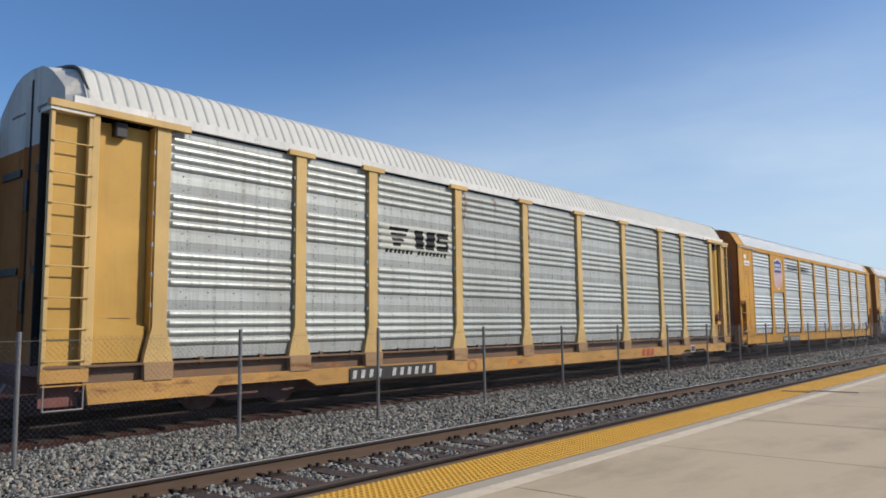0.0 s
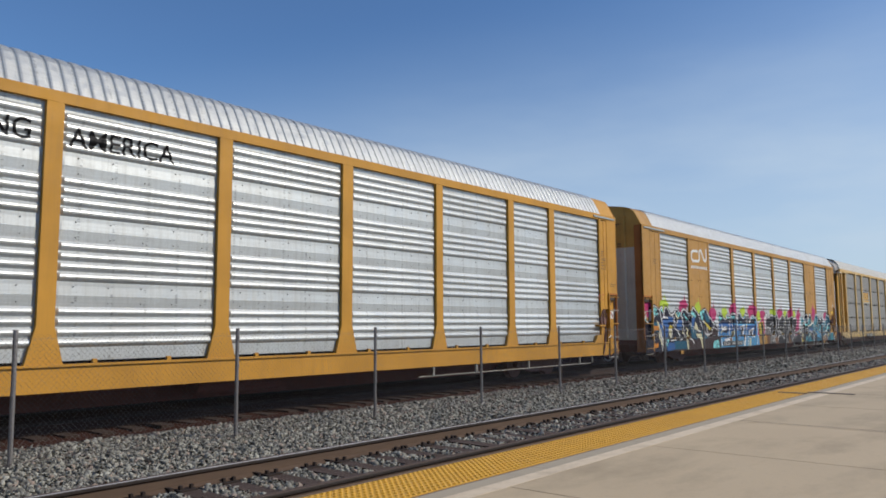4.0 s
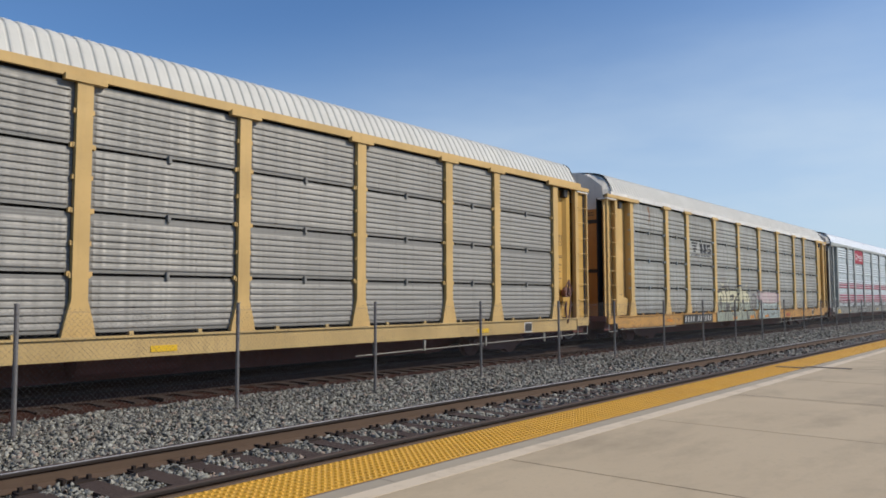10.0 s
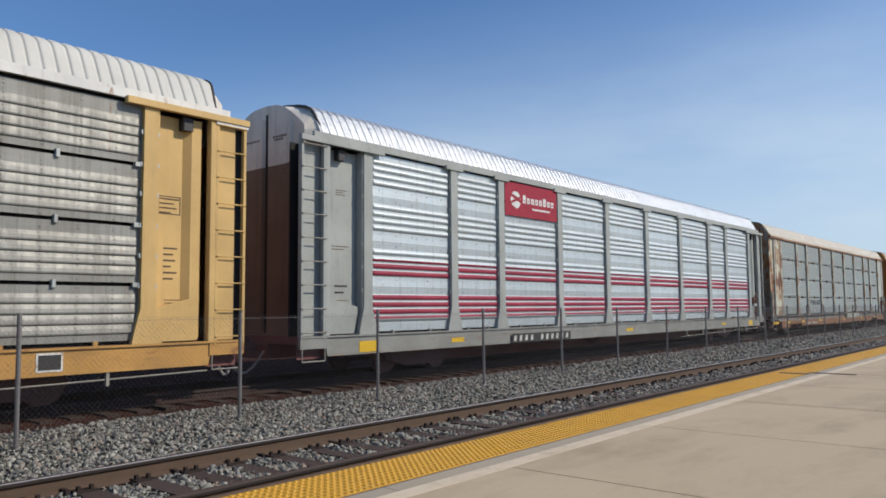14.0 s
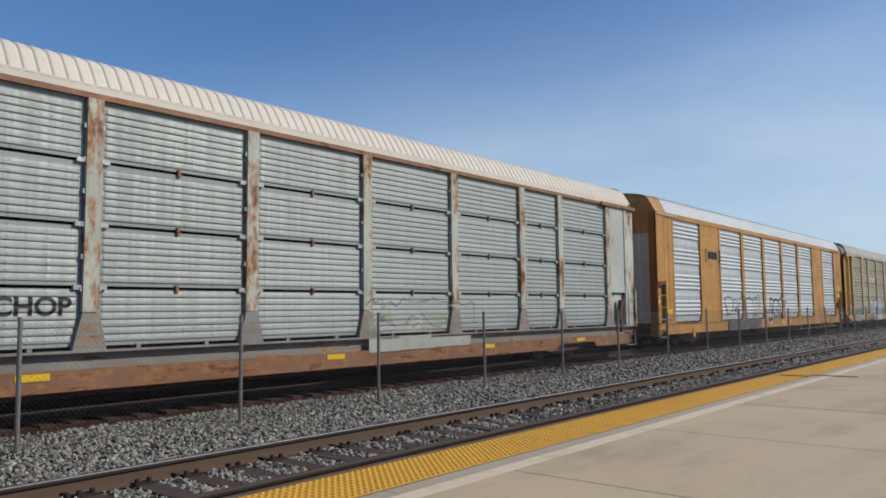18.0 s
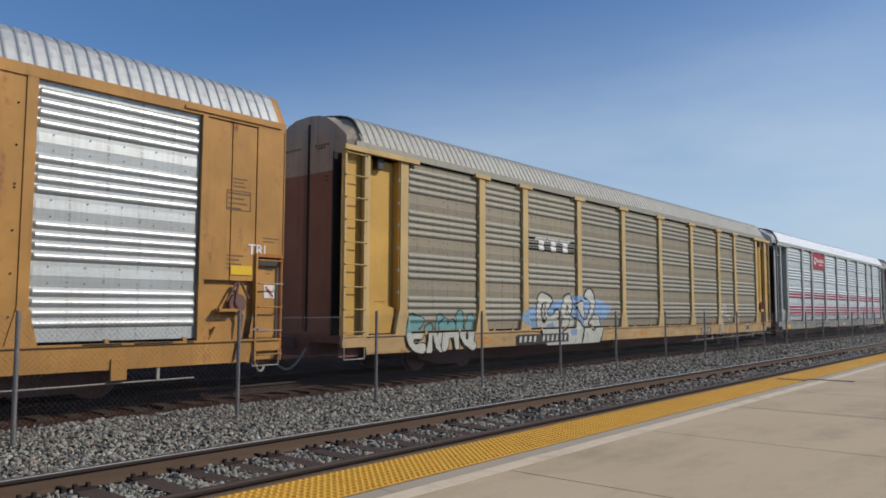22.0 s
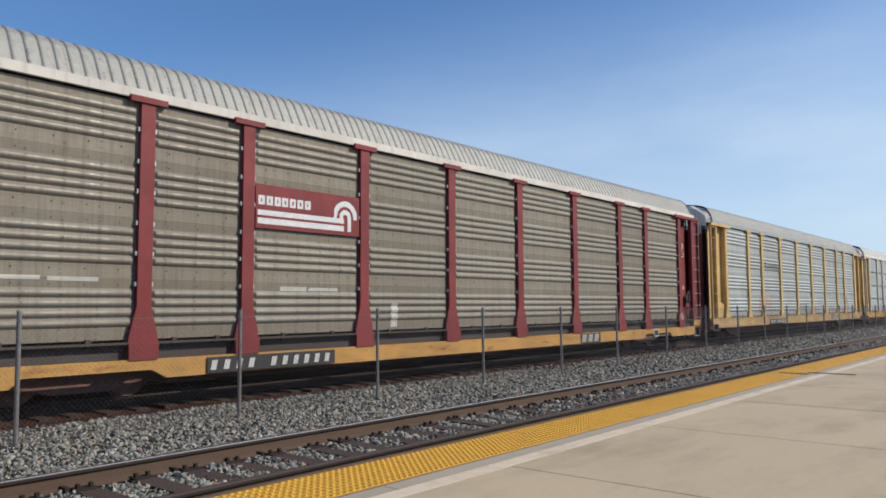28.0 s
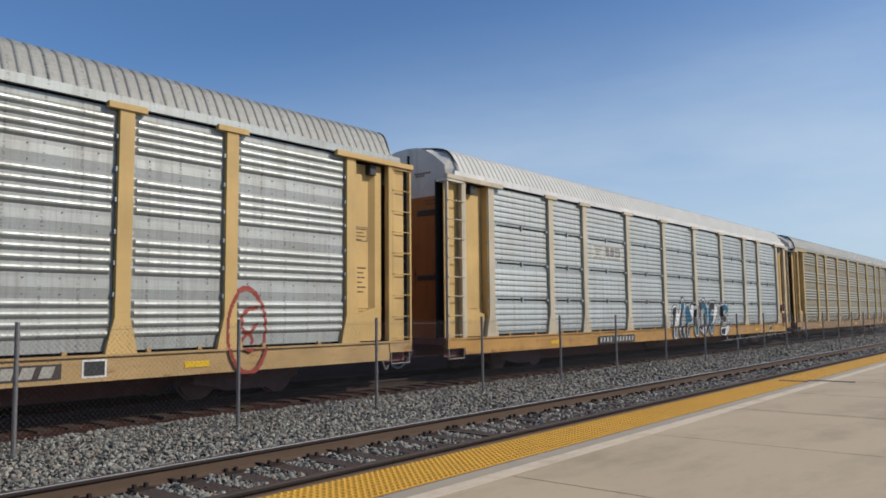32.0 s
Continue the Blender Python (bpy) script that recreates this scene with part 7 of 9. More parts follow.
# bright mural along the foot of the tan car
def mural(X, Z):
    p = Spray(X, Z)
    lime = [(1.69, 2.10, 0.34), (4.8, 2.08, 0.27), (7.86, 1.95, 0.25), (10.1, 2.0, 0.26), (12.2, 1.85, 0.30), (14.3, 1.98, 0.25), (16.5, 1.95, 0.25), (18.05, 1.95, 0.24)]
    pink = [(3.48, 2.13, 0.33), (6.41, 1.88, 0.36), (8.88, 2.05, 0.40), (11.26, 2.03, 0.40), (12.9, 1.85, 0.33), (15.6, 1.95, 0.34), (17.25, 1.98, 0.3), (24.4, 1.88, 0.3)]
    p.k = blobs(p.k, X, Z, lime, LIME_)
    p.k = blobs(p.k, X, Z, pink, PINK_)
    p.nib = 0.8
    for piece in (mural_first, mural_second, mural_third, mural_fourth):
        piece(p)
    p.k[(Z < 0.47) | (X < 0.02) | (X > 26.6)] = -1
    return p.k


decal(cars[2], "graffiti", 0.0, 26.7, 0.46, 2.75, mural, [NAVY, BLUE, SKY, TEAL, CYAN, CREAM, INK_WHITE, PINK, LIME, INK_BLACK, CHARCOAL, LEMON, ORANGE, ink("brown", (0.20, 0.10, 0.05)), GREY_FILM, ink("sea", (0.032, 0.215, 0.27)), ink("soot", (0.040, 0.022, 0.021)), ink("deep_sky", (0.045, 0.19, 0.42))],
      "blue, teal and black graffiti letters with white outlines and pink drips", 0.017)


def faded_piece(X, Z):
    """Sun-bleached letters on the streaked grey car."""
    p = Spray(X, Z)
    p.fill([(9.59, 1.68), (10.08, 1.73), (10.18, 1.87), (10.63, 1.9), (10.71, 1.75), (10.8, 1.89), (11.12, 1.91), (11.22, 1.78), (11.78, 1.79), (12.14, 1.93), (12.39, 1.94), (12.46, 1.8), (13.18, 1.81), (13.56, 1.71), (13.72, 1.45), (13.8, 1.25), (9.6, 1.31)], 0)
    p.fill([(9.6, 1.31), (13.8, 1.27), (14.06, 0.78), (9.53, 0.9)], 1)
    p.fill([(9.36, 0.92), (14.16, 0.85), (14.22, 0.49), (9.35, 0.51)], 1)
    p.fill([(10.64, 1.3), (11.04, 1.21), (11, 0.95), (10.64, 0.95)], 6)
    p.fill([(11.41, 1.12), (11.85, 1.18), (11.86, 0.95), (11.41, 0.92)], 6)
    p.fill([(12.49, 1.38), (12.86, 1.4), (12.86, 1.26), (12.49, 1.27)], 4)
    p.line([(9.51, 1.74), (9.63, 1.72), (10.13, 1.77), (10.31, 1.68), (10.39, 1.44), (10.47, 0.96)], 4, 0.045)
    p.line([(9.58, 1.59), (9.56, 1.29), (9.59, 0.95)], 4, 0.07)
    p.line([(9.95, 1.17), (9.97, 1.4), (10.05, 1.56), (10.12, 1.32), (10.09, 1)], 4, 0.05)
    p.line([(10.16, 1.86), (10.22, 1.92), (10.63, 1.93), (10.71, 1.85)], 4, 0.035)
    p.line([(10.66, 1.85), (10.78, 1.51), (10.72, 1.1), (10.87, 1.02)], 4, 0.045)
    p.line([(10.8, 1.95), (11.12, 1.96), (11.21, 1.54), (11.07, 1.13), (10.98, 0.98)], 4, 0.04)
    p.line([(11.18, 1.54), (11.62, 1.6), (11.43, 1.35), (11.26, 1.51)], 4, 0.05)
    p.line([(11.28, 1.41), (11.4, 0.9)], 4, 0.04)
    p.line([(11.79, 1.38), (12.15, 1.65), (12.19, 1.87)], 4, 0.05)
    p.line([(11.76, 1.38), (12.13, 1.4)], 4, 0.035)
    p.line([(12.16, 1.51), (12.24, 1.08), (12.4, 0.52)], 4, 0.035)
    p.line([(12.49, 1.59), (12.5, 1.42)], 4, 0.055)
    p.line([(12.85, 1.82), (12.8, 1.56), (12.89, 1.29), (12.95, 0.82), (13.07, 0.54)], 4, 0.05)
    p.line([(13.26, 1.71), (13.42, 1.8), (13.58, 1.55), (13.8, 1.09), (14.06, 0.73), (14.22, 0.48)], 4, 0.03)
    p.line([(13.3, 1.55), (13.36, 1.31)], 4, 0.04)
    p.line([(11.86, 1.11), (12.05, 0.98), (12.39, 1.01)], 4, 0.03)
    p.line([(11.78, 1.93), (12.18, 2.02), (12.43, 2.02), (12.54, 1.92), (12.81, 1.89)], 4, 0.03)
    p.line([(10.04, 2.13), (10.32, 1.99), (10.41, 2.09)], 0, 0.025)
    p.line([(10.86, 2.03), (11.09, 2.29)], 0, 0.02)
    p.line([(12.54, 1.94), (12.79, 2.23)], 0, 0.02)
    p.line([(13.18, 1.9), (13.39, 2.16)], 0, 0.02)
    p.line([(10.31, 0.88), (10.22, 0.55)], 4, 0.03)
    p.line([(10.66, 0.87), (10.66, 0.52)], 4, 0.035)
    p.line([(10.93, 0.86), (10.91, 0.55)], 4, 0.03)
    p.line([(11.17, 0.81), (11.48, 0.73), (11.69, 0.84)], 4, 0.025)
    p.line([(13.04, 0.79), (13.19, 0.53)], 4, 0.04)
    p.line([(13.27, 0.83), (13.25, 0.54)], 4, 0.03)
    p.line([(14.6, 0.79), (14.46, 0.49)], 4, 0.04)
    p.line([(11.16, 1.29), (11.31, 0.9)], 0, 0.03)
    p.line([(12.1, 1.3), (12.19, 0.87), (12.16, 0.72)], 0, 0.03)
    p.fill([(11.23, 0.69), (11.74, 0.7), (11.74, 0.57), (11.23, 0.56)], 7)
    p.fill([(13.43, 0.69), (13.96, 0.72), (13.96, 0.57), (13.43, 0.54)], 7)
    p.line([(13.93, 1.33), (14, 1.56), (14.26, 1.65), (14.53, 1.56), (14.63, 1.32), (14.53, 1.05), (14.26, 0.94), (14.03, 1.06), (13.93, 1.33)], 6, 0.045)
    p.line([(14.06, 1.27), (14.23, 1.39), (14.36, 1.27), (14.53, 1.36)], 4, 0.02)
    p.fill([(14.73, 1.45), (14.77, 1.76), (14.93, 1.83), (15.19, 1.76), (15.67, 1.71), (16.4, 1.82), (17.2, 1.75), (17.94, 1.72), (17.99, 1.3), (17.09, 1.2), (15.99, 1.22), (15.02, 1.29)], 2)
    p.fill([(14.73, 1.45), (15.02, 1.29), (15.99, 1.22), (17.09, 1.2), (17.99, 1.3), (17.96, 0.48), (15.14, 0.36), (14.69, 0.43), (14.69, 1)], 3)
    p.line([(14.71, 1.47), (14.77, 1.76), (14.93, 1.84), (15.06, 1.74), (15.21, 1.8), (15.67, 1.71), (15.98, 1.81), (16.42, 1.83), (16.85, 1.77), (17.26, 1.77), (17.56, 1.72), (17.98, 1.72)], 4, 0.022)
    p.line([(14.96, 1.69), (15, 1.34), (14.92, 1), (15.09, 0.89)], 5, 0.024)
    p.line([(15.31, 1.65), (15.44, 1.47), (15.32, 1.34), (15.45, 0.93)], 5, 0.024)
    p.line([(15.68, 1.65), (15.9, 1.62), (15.84, 1.33), (15.66, 1.37), (15.71, 0.97)], 5, 0.022)
    p.line([(16.13, 1.7), (16.22, 1.33), (16.16, 0.93)], 5, 0.022)
    p.line([(16.22, 1.33), (16.52, 1.44), (16.48, 0.94)], 5, 0.022)
    p.line([(16.79, 1.71), (16.74, 1.32), (16.93, 0.89)], 5, 0.022)
    p.line([(17.08, 1.61), (17.38, 1.56), (17.21, 1.21), (17.48, 0.95)], 5, 0.022)
    p.line([(17.69, 1.62), (17.65, 1.21), (17.9, 0.93)], 5, 0.022)
    p.line([(14.87, 1.69), (14.91, 1.34), (15.03, 1.08)], 6, 0.045)
    p.line([(15.54, 1.06), (15.69, 0.92), (15.99, 0.98)], 6, 0.03)
    p.line([(16.42, 0.75), (16.75, 0.66), (17.09, 0.8)], 6, 0.035)
    p.line([(15.17, 0.64), (15.33, 0.88), (15.6, 0.61)], 4, 0.025)
    p.line([(16, 0.77), (16.16, 0.58)], 6, 0.04)
    p.line([(17.45, 0.85), (17.64, 0.6)], 6, 0.03)
    p.fill([(15.52, 0.67), (16.05, 0.7), (16.05, 0.59), (15.55, 0.56)], 7)
    return p.k


decal(cars[4], "graffiti", 8.8, 17.9, 0.52, 2.3, faded_piece, [FADED_CREAM, FADED_GREEN, FADED_PINK, FADED_BLUE, ink("dull_charcoal", (0.085, 0.08, 0.078)), PALE_FILL, ink("mid_grey", (0.125, 0.118, 0.115)), orange_patch], "faded cream and pink graffiti")
decal(cars[4], "graffiti", 20.9, 22.2, 0.85, 1.85, scrawl(71, 21.0, 22.0, 0.95, 1.7, 3, 0.022), [PALE_FILL], "small white tag")


def outline_piece(X, Z):
    """Thin grey outlines on the second tan car, and black letters edged in white."""
    k = np.full(X.shape, -1)
    speck = np.sin(61 * X + 13 * np.sin(37 * Z)) * np.sin(53 * Z + 11 * np.sin(29 * X))
    k[(X > 6.75) & (Z < 0.90) & (X < 10.77 + (Z - 0.5) * 0.75)] = 1
    for line in ([(6.9, 0.85), (7.2, 0.55), (7.6, 0.8), (7.9, 0.52)], [(8.1, 0.86), (8.3, 0.56), (8.7, 0.62), (8.8, 0.86)], [(9.0, 0.5), (9.15, 0.85), (9.3, 0.6)]):
        k[to_line(X, Z, bend(line)) < 0.04] = 0
    loops = ([(6.8, 0.5), (6.85, 1.1), (6.8, 1.4), (6.55, 1.65), (6.7, 1.85), (7.1, 1.9), (7.5, 1.85), (7.6, 1.5), (7.25, 1.1), (6.9, 1.2)],
             [(7.6, 1.65), (7.85, 1.8), (8.15, 1.7), (8.25, 1.5), (7.6, 1.3), (8.15, 1.25), (8.3, 0.95), (7.65, 0.85)], [(8.4, 1.5), (8.45, 1.85), (8.7, 1.95), (9.0, 1.85), (9.1, 1.4), (8.85, 0.5)],
             [(8.2, 1.3), (9.1, 1.45)], [(9.33, 1.82), (9.6, 1.86), (9.88, 1.85), (10.13, 1.7), (10.26, 1.51), (10.27, 1.16), (10.17, 0.9)],
             [(10.16, 1.7), (10.3, 1.83), (10.51, 1.89), (10.67, 1.8), (10.67, 1.42), (10.73, 1.06), (10.69, 0.75)],
             [(10.67, 1.8), (10.8, 1.96), (10.96, 2.0), (11.07, 1.92), (11.07, 1.69), (11.0, 1.32), (10.92, 1.19), (11.06, 1.03), (11.11, 0.93)],
             [(9.34, 1.09), (9.48, 0.93), (9.55, 0.84)],
             [(10.29, 1.11), (10.63, 1.1)],
             [(10.45, 0.93), (10.5, 1.09)])
    for i, line in enumerate(loops):
        k[to_line(X, Z, bend(line)) < 0.026 + 0.012 * np.sin(5 * Z + i)] = 0
    k[to_line(X, Z, [(6.65, 1.6), (6.8, 1.35), (6.85, 1.1)]) < 0.06] = 0
    k[(to_line(X, Z, [(8.88, 1.80), (9.0, 1.5), (8.95, 0.5)]) < 0.11) & (speck > -0.5)] = 1
    for line in ([(9.38, 0.83), (9.5, 0.54)], [(9.68, 0.52), (10.06, 0.78), (10.06, 0.52)]):
        k[to_line(X, Z, line) < 0.07] = 0
    pale = ([(11.83, 0.93), (11.89, 1.17), (12.07, 1.31), (12.32, 1.45), (12.51, 1.75), (12.7, 1.9), (13.04, 1.91), (13.17, 1.81), (13.49, 1.84), (13.6, 1.95), (13.97, 1.82), (14.35, 1.99), (14.58, 1.78), (14.91, 1.86), (15.24, 1.81), (15.32, 1.61), (15.15, 1.5), (15.62, 0.98), (15.57, 0.81), (15.23, 0.52)],
             [(11.83, 0.93), (11.95, 0.74), (12.2, 0.66), (12.45, 0.74), (12.71, 0.95), (12.91, 1.05), (13.18, 0.89), (13.46, 0.88)],
             [(14.19, 0.86), (14.42, 0.53), (14.74, 0.87)],
             [(12.23, 1.21), (12.38, 1.45)],
             [(13.49, 1.45), (13.56, 1.35)])
    words = ([(12.64, 1.83), (12.57, 1.55), (12.38, 1.26), (12.13, 1.16), (12.01, 1.02), (12.07, 0.83), (12.26, 0.77), (12.51, 0.86)],
             [(12.64, 1.83), (12.97, 1.86), (13.02, 1.78)],
             [(12.84, 1.58), (12.9, 1.3), (12.94, 0.95)],
             [(12.64, 1.2), (12.84, 1.3)],
             [(13.53, 1.76), (13.24, 1.79), (13.11, 1.71), (13.04, 1.45), (13.18, 1.09), (13.46, 0.93), (13.67, 1.03)],
             [(13.53, 1.45), (13.46, 1.32), (13.6, 1.24), (13.75, 1.27)],
             [(13.6, 1.84), (13.82, 1.74), (14.12, 1.77), (14.43, 1.94)],
             [(13.89, 1.71), (13.86, 1.29), (13.89, 0.92), (14.35, 0.91)],
             [(14.16, 1.58), (14.19, 1.13), (14.35, 0.93), (14.58, 0.98)],
             [(15.24, 1.67), (14.99, 1.81), (14.74, 1.75), (14.66, 1.58), (14.82, 1.39), (15.07, 1.22), (15.03, 1.0), (14.82, 0.95)])
    k[np.min([to_line(X, Z, bend(line)) for line in pale], axis=0) < 0.03] = 2
    k[np.min([to_line(X, Z, bend(line)) for line in words], axis=0) < 0.05] = 3
    return k


decal(cars[7], "graffiti", 6.6, 16.2, 0.48, 2.1, outline_piece, [ink("dark_grey", (0.07, 0.07, 0.07)), ink("mid_grey", (0.125, 0.118, 0.115)), INK_WHITE, CHARCOAL], "grey and white outline graffiti")


def pale_piece(X, Z):
    """Pale letters on a blue cloud, and teal letters by the end, on the dusty tan car."""
    p = Spray(X, Z)
    p.k = paint_letters(p.k, X, Z, letters(1.9, 4.35, 0.56, 1.18, 4, 11, 0.06), 0.13, 0.0, 0.03, lambda x, z, g, d: np.where(z > 0.9, 3, 0), 0, 2)
    p.fill([(6.31, 1.21), (6.56, 1.42), (7.13, 1.56), (8.18, 1.68), (9.64, 1.89), (10.77, 1.73), (11.47, 1.51), (11, 1.12), (10.2, 0.94), (7.14, 0.92), (6.61, 1.03)], 1)
    p.fill([(7.16, 1.56), (7.24, 1.8), (7.4, 1.93), (7.68, 1.88), (8, 1.77), (7.9, 1.56), (7.66, 1.43), (7.71, 1.3), (7.9, 1.24), (8.18, 1.49), (8.41, 1.34), (8.53, 1.17), (8.38, 0.8), (8.57, 0.4), (7.56, 0.45), (7.32, 0.8), (7.18, 1.03), (7.13, 1.3)], 0)
    p.fill([(8.39, 1.34), (8.5, 1.63), (8.66, 1.88), (9.05, 1.91), (9.06, 1.33), (8.91, 1.26), (9.21, 1.18), (9.52, 1.02), (9.6, 0.75), (9.42, 0.43), (8.57, 0.4), (8.26, 0.88), (8.44, 1.17)], 0)
    p.fill([(9.18, 1.59), (9.56, 1.76), (9.78, 1.33), (9.73, 1.17), (9.52, 1.17)], 0)
    p.fill([(9.71, 1.8), (9.86, 2), (10.13, 2.11), (10.36, 1.97), (10.42, 1.59), (10.31, 1.31), (10.57, 1.29), (10.78, 1.08), (10.75, 0.71), (10.46, 0.41), (9.45, 0.43), (9.6, 0.84), (9.78, 1.1), (9.99, 1.31), (10.14, 1.59), (10.02, 1.74)], 0)
    p.fill([(7.67, 1), (8.02, 1.1), (8.1, 0.93), (7.86, 0.88)], 1)
    p.fill([(8.8, 0.88), (9.2, 0.87), (9.14, 0.71), (8.87, 0.7)], 1)
    p.fill([(9.64, 1.84), (9.98, 1.81), (10.03, 1.48), (9.85, 1.33)], 1)
    p.line([(7.16, 1.56), (7.24, 1.8), (7.4, 1.93), (7.68, 1.88), (8, 1.77), (7.9, 1.56), (7.66, 1.43), (7.71, 1.3), (7.9, 1.24), (8.18, 1.49), (8.41, 1.34), (8.53, 1.17), (8.38, 0.8)], 2, 0.025)
    p.line([(7.16, 1.56), (7.13, 1.3), (7.18, 1.03), (7.34, 0.77)], 2, 0.025)
    p.line([(7.53, 1.63), (7.41, 1.53), (7.39, 1.3), (7.5, 1.1), (7.65, 1.13), (7.54, 1.35), (7.57, 1.53), (7.64, 1.63)], 2, 0.035)
    p.line([(8.39, 1.34), (8.5, 1.63), (8.66, 1.88), (9.05, 1.91), (9.06, 1.33), (8.65, 1.27), (8.71, 1.49), (8.79, 1.59), (8.79, 1.33)], 2, 0.025)
    p.line([(8.91, 1.26), (9.21, 1.18), (9.52, 1.02), (9.6, 0.75), (9.42, 0.43)], 2, 0.025)
    p.line([(9.18, 1.59), (9.56, 1.76), (9.78, 1.33), (9.73, 1.17), (9.52, 1.17), (9.18, 1.59)], 2, 0.025)
    p.line([(9.71, 1.8), (9.86, 2), (10.13, 2.11), (10.36, 1.97), (10.42, 1.59), (10.28, 1.31), (10.06, 1.11), (9.99, 0.9), (10.2, 0.81), (10.28, 0.94), (10.09, 0.99)], 2, 0.03)
    p.line([(10.34, 1.29), (10.57, 1.29), (10.78, 1.08), (10.75, 0.71), (10.49, 0.41)], 2, 0.025)
    p.line([(9.71, 1.8), (10.02, 1.74), (10.14, 1.59), (9.99, 1.31), (9.72, 1.08), (9.58, 0.84), (9.42, 0.43)], 2, 0.025)
    p.line([(8.13, 1.2), (8.53, 1.17), (8.95, 1.18), (8.89, 0.98), (8.54, 0.89), (8.25, 0.76)], 2, 0.02)
    return p.k


decal(cars[8], "graffiti", 1.8, 11.6, 0.46, 2.2, pale_piece, [PALE_FILL, LAKE, INK_BLACK, ink("dull_teal", (0.16, 0.34, 0.34))], "pale grey graffiti letters on a light blue cloud")


def ring(x, z, rx, rz, thick):
    def f(X, Z):
        return np.where(np.abs(np.hypot((X - x) / rx, (Z - z) / rz) - 1) < thick, 0, -1)
    return f


decal(cars[11], "graffiti", 5.8, 8.2, 0.95, 2.0, scrawl(31, 5.95, 8.0, 1.1, 1.85, 4, 0.045), [RUST_RED], "faint rust-red scrawl")
decal(cars[11], "graffiti", 14.2, 17.4, 1.0, 1.9, scrawl(33, 14.4, 17.2, 1.15, 1.7, 5, 0.016), [PALE_FILL], "thin grey scrawl")
decal(cars[11], "graffiti", 12.4, 14.6, 0.95, 1.7, scrawl(39, 12.5, 14.3, 1.05, 1.45, 4, 0.03), [GREY_FILM], "thin dark scrawl")
decal(cars[11], "graffiti", 22.6, 23.8, 0.45, 2.1, lambda X, Z: np.maximum(ring(23.12, 1.2, 0.42, 0.74, 0.07)(X, Z), np.where(to_line(X, Z, bend([(23.35, 1.6), (23.05, 1.55), (23.0, 1.2), (23.3, 1.1), (23.2, 0.8), (22.95, 0.95), (23.35, 1.3)])) < 0.03, 0, -1)), [ink("brick_red", (0.30, 0.065, 0.050))], "red sprayed oval")
decal(cars[12], "graffiti", 12.6, 18.8, 0.5, 2.1, lambda X, Z: paint_letters(np.full(X.shape, -1), X, Z, letters(12.8, 18.6, 0.65, 1.75, 5, 14, 0.1), 0.15, 0.05, 0.05, lambda x, z, g, d: np.where(np.sin(3 * x + 2 * z) > 0.4, 1, np.where(np.sin(5 * x - 2 * z) > 0.6, 2, 3)), 2, 3), [FADED_BLUE, TEAL, INK_WHITE, CHARCOAL], "blue and black tag")


def faint_piece(X, Z):
    p = Spray(X, Z)
    p.fill([(15.1, 1.26), (15.32, 1.37), (15.38, 1.14), (15.16, 1.03)], 2)
    p.fill([(15.55, 1.43), (15.9, 1.43), (15.97, 1.12), (15.67, 1.16)], 2)
    p.fill([(16.41, 1.17), (16.81, 1.35), (16.89, 1.06), (16.55, 1.04)], 0)
    p.fill([(17.16, 1.41), (17.53, 1.41), (17.61, 1.07), (17.24, 1.05)], 2)
    p.fill([(15.91, 1), (16.48, 1.11), (17.1, 0.96), (17.03, 0.83), (16.04, 0.82)], 0)
    p.fill([(15.55, 1.32), (15.67, 1.34), (15.67, 1.2), (15.56, 1.19)], 1)
    p.fill([(15.11, 0.86), (18.49, 0.83), (18.49, 0.62), (15.12, 0.58)], 0)
    p.line([(15.06, 1.55), (15.25, 1.72), (15.37, 1.58), (15.65, 1.73), (15.57, 1.43), (15.83, 1.67), (16.02, 1.49), (16.27, 1.73), (16.34, 1.64), (17.08, 1.64), (17.26, 1.74), (17.41, 1.64), (18.15, 1.61), (18.4, 1.54), (18.78, 1.69), (18.76, 1.18), (18.88, 0.89)], 1, 0.013)
    p.line([(15.55, 1.43), (15.52, 1.19), (15.73, 1.25), (15.91, 1.12), (16.05, 1.11)], 1, 0.013)
    p.line([(16.32, 1.14), (16.54, 1.36), (16.68, 1.23), (16.85, 1.32)], 1, 0.013)
    p.line([(16.81, 1.42), (17.17, 1.09), (17.46, 1.06)], 1, 0.013)
    p.line([(17.6, 1.34), (17.8, 1.07), (18, 1.03)], 1, 0.013)
    p.line([(15.36, 1.02), (15.5, 0.9), (15.8, 0.95), (16.29, 0.9), (17.54, 0.94), (17.69, 1)], 1, 0.013)
    p.line([(16.55, 1.07), (16.78, 1.19), (16.89, 1.03)], 1, 0.013)
    p.line([(15.82, 1.28), (16, 1.09)], 1, 0.013)
    p.line([(15.15, 1.43), (15.37, 1.43)], 0, 0.016)
    p.line([(16.4, 1.56), (17.01, 1.56)], 0, 0.016)
    p.line([(17.45, 1.56), (18.07, 1.53)], 0, 0.016)
    p.line([(18.15, 1.4), (18.49, 1.19), (18.83, 1.04)], 0, 0.016)
    return p.k


decal(cars[6], "graffiti", 11.0, 19.5, 0.5, 2.1, faint_piece, [ink("pale_drab", (0.40, 0.41, 0.36)), ink("drab", (0.17, 0.17, 0.15)), ink("faded_olive", (0.30, 0.32, 0.25))], "faint angular graffiti outlines", 0.014)


